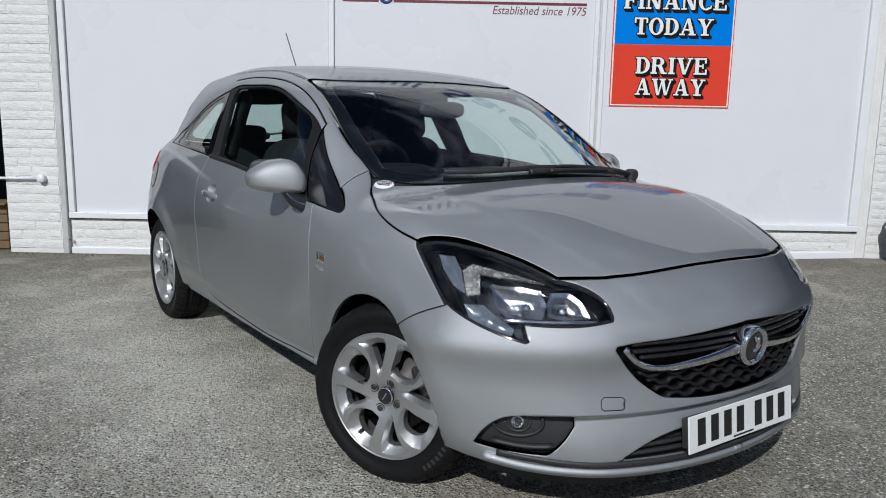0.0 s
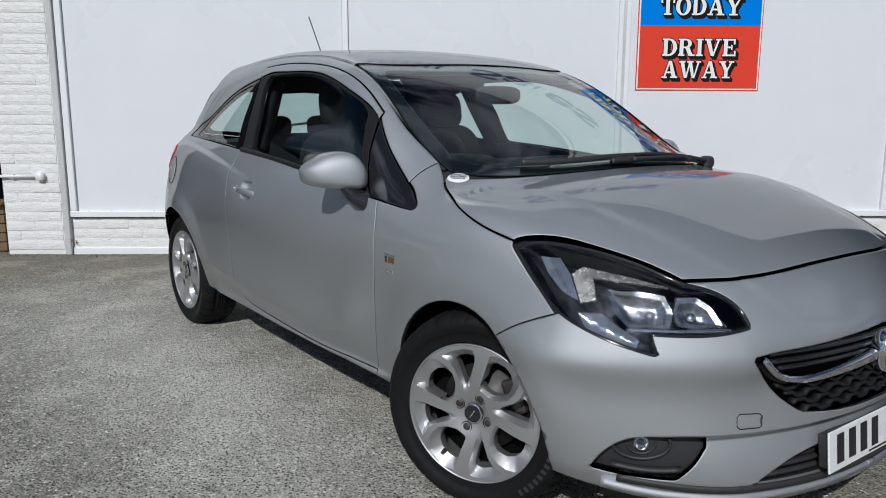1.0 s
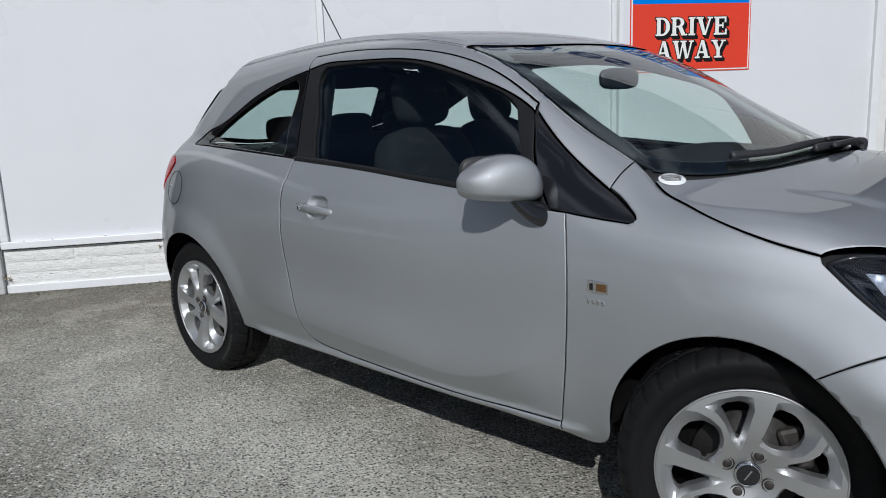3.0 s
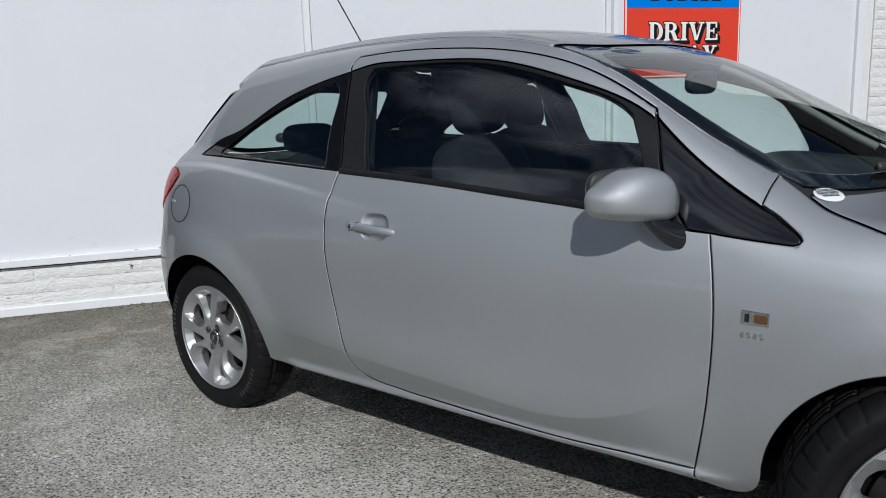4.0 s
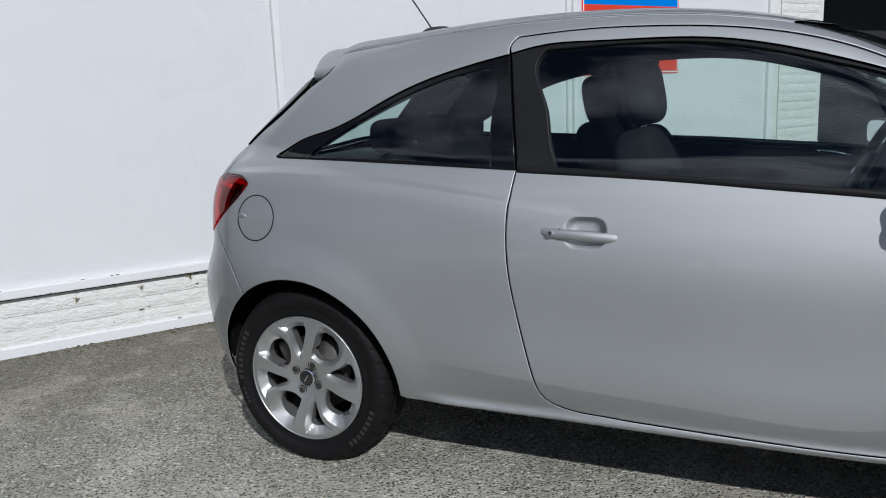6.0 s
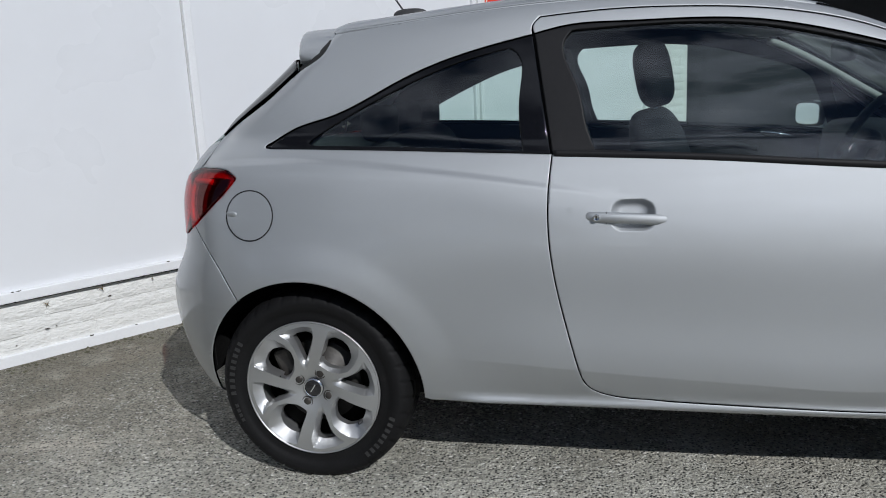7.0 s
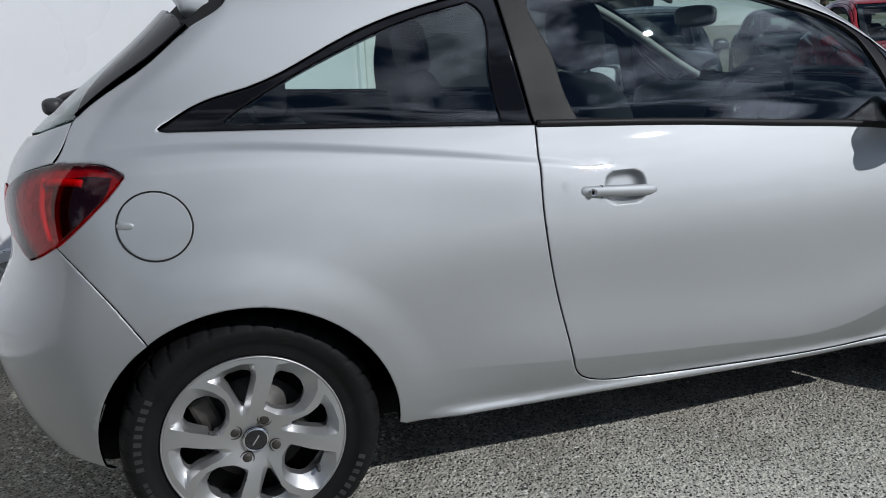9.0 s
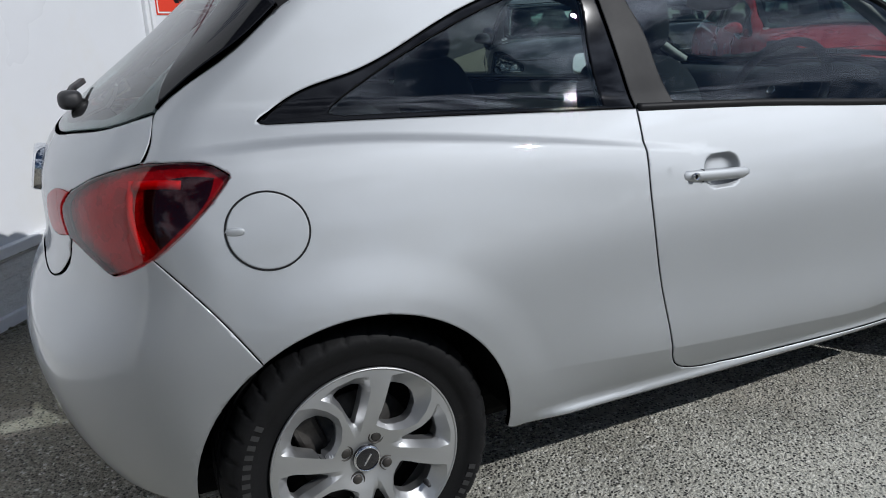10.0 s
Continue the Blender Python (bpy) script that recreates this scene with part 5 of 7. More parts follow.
# ---- mirrors, handles, fuel flap, badges, aerial, wipers ----
def mirror(s):
    p = tagged(new("door_mirror"), "silver door mirror on a black foot")
    p.parent = car
    bm = puff(2, 2, 2, None, 0.72, 48, 28)
    for v in bm.verts:
        x, y, z = v.co
        lean = (y - 0.5) / (1.5 if y < 0.5 else 0.5)
        top = 1.04 - (0.66 if y < 0.5 else 0.34) * lean * lean
        x = x * (0.078 if x > 0 else 0.045)
        if z > 0:
            zz = z * 0.084 * top
        else:
            zz = -0.047 * (-z) ** 0.55
            x *= 1 - 0.30 * z * z
        v.co = (0.575 + x + 0.045 * y, -0.893 + 0.099 * y * (1 - 0.10 * max(-z, 0)), 0.954 + zz - 0.010 * y)
    part("mirror_cap", flip_bm(bm, s), PAINT, p, "silver mirror cap")
    gl = puff(0.012, 0.165, 0.098, Matrix.Translation((0.533, -0.887, 0.976)) @ Matrix.Rotation(radians(-24), 4, "Z"), 0.5)
    part("mirror_glass", flip_bm(gl, s), CHROME, p, "mirror glass")
    rimb = puff(0.03, 0.182, 0.112, Matrix.Translation((0.545, -0.886, 0.976)) @ Matrix.Rotation(radians(-24), 4, "Z"), 0.5)
    part("mirror_surround", flip_bm(rimb, s), BLACK_PLASTIC, p)
    foot = sweep(fit_line([(0.705, -0.765, 0.856), (0.680, -0.80, 0.864), (0.645, -0.84, 0.886), (0.615, -0.86, 0.925)]), [(c * 1.0, d) for c, d in disc(0.040, 14, 0.6)], up=(1, 0, 0.3), taper=np.linspace(1.0, 0.8, len(fit_line([(0.705, -0.765, 0.856), (0.680, -0.80, 0.864), (0.645, -0.84, 0.886), (0.615, -0.86, 0.925)]))))
    part("mirror_foot", flip_bm(foot, s), BLACK_GLOSS, p, "black mirror foot")


twin(mirror)


def handle(s):
    p = tagged(new("door_handle"), "silver bar handle with a keyhole")
    p.parent = doors[0 if s > 0 else 1]
    ln = fit_line([(-0.432, 0.819), (-0.38, 0.818), (-0.30, 0.814), (-0.24, 0.809), (-0.208, 0.805)])
    base = lay_side(ln)
    base[:, 1] = -0.828 - 0.026 * np.sin(np.linspace(0.25, math.pi - 0.2, len(base))) ** 0.6
    n = len(base)
    u = np.linspace(0, 1, n)
    tap = np.clip(np.minimum(u / 0.06 + 0.55, (1 - u) / 0.10 + 0.45), 0, 1)
    bar = sweep(base, [(-0.012, -0.011), (-0.004, -0.0155), (0.006, -0.013), (0.010, -0.002), (0.009, 0.008), (0.003, 0.0145), (-0.008, 0.014), (-0.013, 0.004)], taper=tap)
    part("handle_bar", flip_bm(bar, s), PAINT, p)
    part("handle_split", flip_bm(block(0.002, 0.022, 0.031, Matrix.Translation((-0.372, -0.846, 0.8175)), 0.0), s), GAP, p)
    if s > 0:
        m = Matrix.Translation((-0.398, -0.862, 0.8195)) @ Matrix.Rotation(radians(90), 4, "X")
        part("keyhole", barrel_turn(lathe([(0.0, 0.0005), (0.006, 0.0008), (0.0072, 0.0022), (0.0085, 0.002), (0.0092, -0.004)], 24), m), CHROME, p)
        part("key_slot", block(0.002, 0.002, 0.008, Matrix.Translation((-0.398, -0.8635, 0.8195)), 0), GAP, p)


twin(handle)
FLAP = [(-1.412 + 0.0785 * math.cos(a), 0.832 + 0.073 * math.sin(a)) for a in np.linspace(0, 2 * math.pi, 48, endpoint=False)]
flap = lay_side(FLAP)
fv, ff, fn = sheet(flap, "side", lift=0.0015, depth=0.006, gap=0.0005)
mesh_part("fuel_flap", fv, ff, PAINT, car, "round silver fuel filler flap", normals=fn)
part("fuel_flap_gap", sweep(flap + gradient(flap) * 0.0006, disc(0.0021, 6), closed=True), GAP, car)
fp = lay_side([(-1.474, 0.836)])[0]
part("flap_finger_dent", puff(0.040, 0.010, 0.018, Matrix.Translation(fp + np.array([0, 0.0005, 0])) @ Matrix.Rotation(radians(-12), 4, "Z"), 0.8), PAINT, car)
b0, b1 = lay_side([(0.864, 0.701)])[0], lay_side([(0.858, 0.659)])[0]
part("badge", block(0.062, 0.004, 0.034, Matrix.Translation(b0) @ Matrix.Rotation(radians(2), 4, "Z") @ Matrix.Rotation(radians(2), 4, "Y"), 0.003), CHROME, car, "small chrome badge")
part("badge_inlay", block(0.030, 0.003, 0.020, Matrix.Translation(b0 + np.array([0.012, -0.0015, 0])), 0.002), mat("bronze_inlay", (0.30, 0.17, 0.08), 0.3, 0.8), car)
part("badge_inlay", block(0.012, 0.003, 0.020, Matrix.Translation(b0 + np.array([-0.018, -0.0015, 0])), 0.002), BLACK_GLOSS, car)
for i in range(4):
    part("badge_bar", block(0.009, 0.003, 0.014, Matrix.Translation(b1 + np.array([-0.022 + i * 0.0145, 0, 0.001])) @ Matrix.Rotation(radians(18 * (-1) ** i), 4, "Y"), 0.001), CHROME, car)

ab = lay_top([(-1.09, -0.035)])[0]
aerial = tagged(new("aerial"), "black roof aerial on a small foot")
aerial.parent = car
part("aerial_foot", puff(0.13, 0.042, 0.05, Matrix.Translation(ab + np.array([0.02, 0, 0.017])), 0.8), BLACK_PLASTIC, aerial)
part("aerial_rod", sweep([ab + np.array([0.01, 0, 0.012]), ab + np.array([-0.03, 0, 0.072]), ab + np.array([-0.160, 0, 0.262])], disc(0.0032, 8), up=(0, 1, 0)), BLACK_PLASTIC, aerial)


def on_screen(q, out):
    p = lay_top(q)
    return p + gradient(p) * out


wipers = tagged(new("wiper"), "black windscreen wiper at rest")
wipers.parent = car
for arm, blade in (([(1.075, 0.50), (1.085, 0.30), (1.10, 0.05)], [(1.035, 0.50), (1.085, 0.20), (1.09, -0.05), (1.055, -0.32), (1.01, -0.42)]), ([(1.145, -0.02), (1.13, 0.15), (1.10, 0.33)], [(1.12, -0.10), (1.115, 0.2), (1.06, 0.50)])):
    part("wiper_arm", sweep(on_screen(fit_line(arm), 0.022), [(-0.008, -0.005), (0.008, -0.005), (0.006, 0.006), (-0.006, 0.006)]), BLACK_PLASTIC, wipers)
    part("wiper_blade", sweep(on_screen(fit_line(blade), 0.014), [(-0.010, -0.010), (0.010, -0.010), (0.004, 0.009), (-0.004, 0.009)]), BLACK_PLASTIC, wipers)
pv = on_screen([(1.06, 0.53)], 0.015)[0]
part("wiper_pivot", puff(0.05, 0.06, 0.05, Matrix.Translation(pv), 0.7), BLACK_PLASTIC, wipers)
# sticker low in the windscreen corner
stk = on_screen([(0.955, -0.640)], -0.009)[0]
st_n = gradient(stk[None])[0]
STICKER = mat("white_sticker", (0.82, 0.83, 0.84), 0.5, vary=0.03)


def text_mesh(text, size):
    cu = bpy.data.curves.new("lettering", "FONT")
    cu.body, cu.align_x, cu.size, cu.extrude, cu.offset = text, "CENTER", size, 0.0003, 0.0004
    tmp = new("tmp", cu)
    bpy.context.view_layer.update()
    me = bpy.data.meshes.new_from_object(tmp.evaluated_get(bpy.context.evaluated_depsgraph_get()))
    bpy.data.objects.remove(tmp)
    bpy.data.curves.remove(cu)
    return me


stick_m = Matrix.Translation(stk + st_n * 0.013) @ Vector(st_n).to_track_quat("Z", "Y").to_matrix().to_4x4()
sticker = tagged(new("sticker"), "round white sticker with black print")
sticker.parent = car
sticker.matrix_basis = stick_m
part("sticker_face", barrel_turn(lathe([(0.0, 0.0), (0.030, 0.0), (0.031, -0.001)], 40), Matrix.Diagonal((1.15, 0.95, 1, 1))), STICKER, sticker)
for text, yy in (("COVID-19", 0.013), ("SANITISED", 0.002), ("VEHICLE", -0.009)):
    me = text_mesh(text, 0.0115)
    me.materials.append(INK)
    lt = new("lettering", me)
    lt.parent = sticker
    lt.location = (0, yy, 0.0006)


# ---- spoiler and rear wiper ----
def spoiler_bm():
    bm = bmesh.new()
    ys = np.linspace(-0.55, 0.55, 41)
    rows = []
    for y in ys:
        e = abs(y) / 0.55
        xf, xb = -1.20 - 0.065 * (1 - e ** 2), -1.315 - 0.085 * (1 - e ** 2.2)
        drop = 0.070 * np.clip((e - 0.55) / 0.45, 0, 1) ** 2
        zt = lambda x: float(TOP(np.array(x))) - float(CROWN(np.array(x))) * y * y - 0.012 - drop
        pts = [(xf, zt(xf)), (xf * 0.6 + xb * 0.4, zt(xf * 0.6 + xb * 0.4) + 0.004), (xf * 0.25 + xb * 0.75, zt(xf * 0.25 + xb * 0.75) + 0.008), (xb + 0.010, zt(xb) + 0.011), (xb, zt(xb) + 0.004), (xb + 0.004, zt(xb) - 0.018), (xb + 0.02, zt(xb) - 0.028), (xf + 0.02, zt(xf) - 0.055)]
        rows.append([bm.verts.new((x, y, z)) for x, z in pts])
    for a, b in zip(rows, rows[1:]):
        for i in range(len(a) - 1):
            bm.faces.new((a[i], a[i + 1], b[i + 1], b[i]))
    bm.faces.new(rows[0])
    bm.faces.new(rows[-1][::-1])
    bmesh.ops.recalc_face_normals(bm, faces=bm.faces[:])
    return bm


part("roof_spoiler", spoiler_bm(), PAINT, car, "silver roof spoiler")
rw = lay_rear([(0.0, 1.035)])[0]
rwn = gradient(rw[None])[0]
rear_wiper = tagged(new("rear_wiper"), "black rear wiper")
rear_wiper.parent = car
part("wiper_boss", puff(0.06, 0.075, 0.05, Matrix.Translation(rw + rwn * 0.016), 0.7), BLACK_PLASTIC, rear_wiper)
part("wiper_arm", sweep([rw + rwn * 0.024, rw + np.array([0.015, 0.15, 0.015]) + rwn * 0.024, rw + np.array([0.04, 0.33, 0.03]) + rwn * 0.016], [(-0.010, -0.006), (0.010, -0.006), (0.006, 0.008), (-0.006, 0.008)]), BLACK_PLASTIC, rear_wiper)
hb = lay_rear([(0.0, 0.885)])[0]
part("tailgate_emblem", barrel_turn(lathe([(0.0, 0.012), (0.046, 0.012), (0.055, 0.018), (0.060, 0.012), (0.062, -0.01)], 48), Matrix.Translation(hb) @ Vector(gradient(hb[None])[0]).to_track_quat("Z", "Y").to_matrix().to_4x4()), CHROME, car, "round chrome emblem")

# ---- cabin ----
cabin_roof = np.concatenate([lay_top(fit_line([(-1.25, 0.0), (-1.2, -0.5)])), lay_top(fit_line([(-1.15, -0.53), (-0.3, -0.55), (0.2, -0.55)])), lay_top(fit_line([(0.27, -0.5), (0.33, -0.3), (0.35, 0.0)]))])
panel("headlining", cabin_roof, "top", LINING, car, "pale grey headlining", both=False, full=True, lift=-0.035, depth=0.004, gap=0, grid=0.05)


def front_seat(s):
    p = tagged(new("front_seat"), "charcoal fabric front seat with headrest")
    p.parent = car
    y = -0.385 * s
    back_by = 0.0 if s > 0 else -0.31
    part("seat_cushion", puff(0.52, 0.50, 0.20, Matrix.Translation((0.12 + back_by, y, 0.50)) @ Matrix.Rotation(radians(-8), 4, "Y"), 0.55), SEAT, p)
    part("backrest", puff(0.17, 0.48, 0.62, Matrix.Translation((-0.16 + back_by, y, 0.78)) @ Matrix.Rotation(radians(-15), 4, "Y"), 0.5), SEAT, p)
    part("headrest", puff(0.11, 0.25, 0.20, Matrix.Translation((-0.225 + back_by, y, 1.185 if s > 0 else 1.16)) @ Matrix.Rotation(radians(-10), 4, "Y"), 0.6), SEAT, p)
    for dy in (-0.06, 0.06):
        part("headrest_post", sweep([(-0.215 + back_by, y + dy, 1.03), (-0.222 + back_by, y + dy, 1.12)], disc(0.006, 8), up=(1, 0, 0)), CHROME, p)


twin(front_seat)
bench = tagged(new("rear_seat"), "charcoal fabric rear bench")
bench.parent = car
part("seat_cushion", puff(0.50, 1.24, 0.20, Matrix.Translation((-0.72, 0, 0.50)), 0.45), SEAT, bench)
part("backrest", puff(0.16, 1.24, 0.60, Matrix.Translation((-1.02, 0, 0.74)) @ Matrix.Rotation(radians(-18), 4, "Y"), 0.45), SEAT, bench)
for y in (-0.36, 0.0, 0.36):
    part("headrest", puff(0.09, 0.25, 0.12, Matrix.Translation((-1.12, y, 1.07)), 0.55), SEAT, bench)
part("parcel_shelf", block(0.40, 1.16, 0.02, Matrix.Translation((-1.36, 0, 0.98)), 0.006), CABIN, car, "dark parcel shelf")
dash = tagged(new("dashboard"), "dark grey dashboard")
dash.parent = car
part("dash_top", puff(0.62, 1.30, 0.26, Matrix.Translation((0.78, 0, 0.84)) @ Matrix.Rotation(radians(5), 4, "Y"), 0.4, 36, 20), CABIN, dash)
part("instrument_hood", puff(0.24, 0.34, 0.13, Matrix.Translation((0.60, -0.37, 0.945)), 0.6), CABIN, dash)
part("dash_lower", block(0.40, 1.28, 0.40, Matrix.Translation((0.80, 0, 0.62)), 0.05), CABIN, dash)
part("centre_console", block(0.5, 0.20, 0.30, Matrix.Translation((0.42, 0.02, 0.52)), 0.04), CABIN, dash)
steer_m = Matrix.Translation((0.385, -0.37, 0.925)) @ Matrix.Rotation(radians(-64), 4, "Y")
sw = tagged(new("steering_wheel"), "black three-spoke steering wheel")
sw.parent = car
part("wheel_rim", barrel_turn(sweep([(0.18 * math.cos(a), 0.18 * math.sin(a), 0) for a in np.linspace(0, 2 * math.pi, 48, endpoint=False)], disc(0.015, 10), closed=True), steer_m), CABIN, sw)
part("airbag_cover", puff(0.15, 0.17, 0.05, steer_m, 0.6), CABIN, sw)
for a in (90, -90, 180):
    part("wheel_spoke", block(0.13, 0.035, 0.016, steer_m @ Matrix.Rotation(radians(a), 4, "Z") @ Matrix.Translation((0.11, 0, 0)), 0.006), BLACK_TRIM, sw)
part("wheel_emblem", puff(0.034, 0.034, 0.012, steer_m @ Matrix.Translation((0, 0, 0.026)), 0.9, 16, 8), CHROME, sw)
mm = lay_top([(0.47, 0.0)])[0]
part("rear_view_mirror", puff(0.04, 0.24, 0.075, Matrix.Translation(mm + np.array([-0.05, -0.02, -0.075])), 0.6), BLACK_PLASTIC, car, "black rear-view mirror")
for s in (1, -1):
    part("inner_handle", flip_bm(sweep(fit_line([(0.30, -0.70, 0.914), (0.36, -0.695, 0.908), (0.425, -0.70, 0.895)]), disc(0.008, 10, 0.7), taper=[0.5, 0.9, 1.1, 1.2, 1.2, 1.1, 1.0, 0.9, 0.8, 0.5, 0.3][:len(fit_line([(0.30, -0.70, 0.914), (0.36, -0.695, 0.908), (0.425, -0.70, 0.895)]))]), s), CHROME, doors[0 if s > 0 else 1], "chrome inner door handle")
    part("door_grip", flip_bm(sweep(fit_line([(-0.1, -0.755, 0.86), (0.1, -0.745, 0.87), (0.3, -0.755, 0.84)]), disc(0.014, 8)), s), CABIN, doors[0 if s > 0 else 1])
    post = lay_side([(-0.52, 1.30), (-0.47, 1.1), (-0.43, 0.98)])
    post[:, 1] += 0.085
    post[:, 0] -= 0.03
    part("belt_post", flip_bm(sweep(fit_line(post), [(-0.02, -0.035), (0.012, -0.035), (0.012, 0.035), (-0.02, 0.035)]), s), CABIN, car, "dark inner door pillar")
    ap = lay_top(fit_line([(0.86, -0.60), (0.60, -0.585), (0.30, -0.55)]))
    ap = ap - gradient(ap) * 0.03
    part("pillar_trim", flip_bm(sweep(ap, [(-0.024, -0.012), (0.024, -0.012), (0.024, 0.012), (-0.024, 0.012)]), s), LINING, car, "pale windscreen pillar trim")

# ---- the white wall: u along it, out towards the yard, z up ----
WALL = Matrix(((0.568, 0.823, 0, -3.74), (0.823, -0.568, 0, -0.908), (0, 0, 1, 0), (0, 0, 0, 1)))
WHITE = mat("white_coated_panel", (0.705, 0.718, 0.742), 0.30, vary=0.02, scale=0.8, fine=3.0, spec=0.4, dirt=(0.69, 0.69, 0.68), dirt_at=0.60)
FRAME = mat("white_frame_paint", (0.76, 0.77, 0.785), 0.42, vary=0.05, scale=4, bump=0.1, bscale=120, dirt=(0.55, 0.54, 0.51), dirt_at=0.66)
BRICK = mat("white_painted_brick", (0.74, 0.74, 0.72), 0.75, vary=0.08, scale=5, fine=60, bump=3.6, bscale=1.0, dirt=(0.58, 0.56, 0.50), dirt_at=0.64, rock=(42, 42, 95))
MORTAR = mat("white_painted_mortar", (0.72, 0.715, 0.69), 0.8, vary=0.10, scale=8, bump=0.4, bscale=150, dirt=(0.50, 0.48, 0.42), dirt_at=0.66)
GREY_POST = mat("grey_metal_channel", (0.50, 0.505, 0.50), 0.55, vary=0.2, scale=3, dirt=(0.20, 0.17, 0.14), dirt_at=0.62)
# near-black that stands in for shade inside openings and under the rail
SHADE_BLACK = mat("shade_black", (0.02, 0.02, 0.022), 0.9, vary=0.3)


def slab(u0, u1, d0, d1, z0, z1, bevel=0.004):
    """A block of the wall between u, depth (towards the yard) and height."""
    return block(u1 - u0, d1 - d0, z1 - z0, Matrix.Translation(((u0 + u1) / 2, (d0 + d1) / 2, (z0 + z1) / 2)), bevel)


WALL_TOP = 4.6
YARD_RISE = 0.075
wall = tagged(part("wall_north", slab(-0.50, 7.36, -0.30, -0.0155, 0.0, WALL_TOP), MORTAR, at=WALL), "white painted brick wall with coated panels in white frames", "wall", kind="structure")
flat = lambda name, bm, material, label="": part(name, bm, material, wall, label)
# panels and frames
for u0, u1 in ((0.075, 2.195), (2.245, 4.345), (4.445, 6.575)):
    flat("wall_panel", slab(u0, u1, -0.03, -0.012, 0.345, 4.45, 0.0015), WHITE, "large white coated panel")
flat("frame_rail", slab(0.02, 6.66, -0.04, 0.022, 0.302, 0.352, 0.006), FRAME, "white bottom rail of the panel frame")
flat("frame_rail", slab(0.02, 6.66, -0.04, 0.022, 4.44, 4.52, 0.006), FRAME, "white top rail of the panel frame")
flat("frame_shadow_gap", slab(0.0, 6.66, -0.04, -0.006, 0.293, 0.302, 0.0), SHADE_BLACK, "dark gap under the rail")
for u0, u1, d in ((0.022, 0.072, 0.018), (2.198, 2.242, 0.010), (4.348, 4.385, 0.012), (4.405, 4.442, 0.012), (6.578, 6.655, 0.018)):
    flat("frame_stile", slab(u0, u1, -0.04, d, 0.352, 4.44, 0.006), FRAME, "white upright of the panel frame")
flat("seam_strip", slab(2.192, 2.2, -0.03, -0.006, 0.352, 4.44, 0.0), GREY_POST)
flat("seam_strip", slab(4.385, 4.405, -0.03, -0.002, 0.352, 4.44, 0.0), GREY_POST)
flat("corner_channel", slab(-0.036, 0.014, -0.04, 0.035, 0.0, 4.5, 0.008), GREY_POST, "weathered grey corner channel")
flat("pilaster", slab(-0.495, -0.038, -0.03, -0.004, 0.0, 4.5, 0.0), MORTAR, "white painted brick pier")
flat("pilaster", slab(6.75, 7.352, -0.03, -0.004, 0.0, 4.5, 0.0), MORTAR, "white painted brick pier")
flat("corner_strip", slab(6.668, 6.745, -0.04, -0.008, 0.0, 4.5, 0.004), MORTAR, "rough mortar strip")
flat("kick_band", slab(0.016, 4.40, -0.04, 0.006, -0.05, 0.055, 0.006), FRAME, "smooth white band at the foot of the wall")
rising = slab(4.40, 6.66, -0.04, 0.006, -0.05, 0.055, 0.006)
for v in rising.verts:
    v.co.z += YARD_RISE * (v.co.x - 4.40) / 2.26
flat("kick_band", rising, FRAME, "smooth white band at the foot of the wall")

# the yard rises a little along the wall
sign = thing("wall_sign", "blue and red painted sign with white shadowed capitals", "sign", WALL)
BLUE = mat("blue_sign_paint", (0.003, 0.20, 0.70), 0.7, vary=0.04, scale=3, spec=0.12)
RED = mat("red_sign_paint", (0.70, 0.058, 0.030), 0.7, vary=0.04, scale=3, spec=0.12)
SIGN_WHITE = mat("white_sign_paint", (0.80, 0.80, 0.77), 0.6, vary=0.02, spec=0.2)
SIGN_BLACK = mat("black_sign_paint", (0.010, 0.010, 0.011), 0.7, vary=0.05, spec=0.1)
part("sign_border", slab(4.499, 5.487, -0.012, -0.0065, 1.308, 2.315, 0.0), RED, sign, "thin red border")
part("sign_margin", slab(4.507, 5.479, -0.012, -0.0045, 1.316, 2.307, 0.0), SIGN_WHITE, sign, "white margin")
part("red_field", slab(4.517, 5.469, -0.012, -0.0025, 1.326, 1.806, 0.0), RED, sign, "red lower field")
part("blue_field", slab(4.517, 5.469, -0.012, -0.0025, 1.806, 2.297, 0.0), BLUE, sign, "blue upper field")


def words(text, u, z, d, height, width, material, parent, name, shear=0.0, bold=0.0, thick=0.0012):
    """Lettering on the wall, its middle at u, its foot at z; scaled to that width."""
    cu = bpy.data.curves.new(name, "FONT")
    cu.body, cu.align_x, cu.size, cu.extrude, cu.offset, cu.shear = text, "CENTER", 1.0, 0.002, bold, shear
    tmp = new("tmp", cu)
    bpy.context.view_layer.update()
    me = bpy.data.meshes.new_from_object(tmp.evaluated_get(bpy.context.evaluated_depsgraph_get()))
    bpy.data.objects.remove(tmp)
    bpy.data.curves.remove(cu)
    co = np.array([tuple(v.co) for v in me.vertices])
    w, h = np.ptp(co[:, 0]), co[:, 1].max() - max(co[:, 1].min(), -0.02)
    sx, sz = (width / w if width else height / h), height / h
    mid = (co[:, 0].max() + co[:, 0].min()) / 2
    for v, c in zip(me.vertices, co):
        v.co = (u + (c[0] - mid) * sx, d + (thick if c[2] > 0 else 0.0), z + c[1] * sz)
    me.flip_normals()
    me.materials.append(material)
    ob = new(name, me)
    ob.parent = parent
    return ob


def box_stroke(x0, z0, x1, z1):
    return [(x0, z0), (x1, z0), (x1, z1), (x0, z1)]


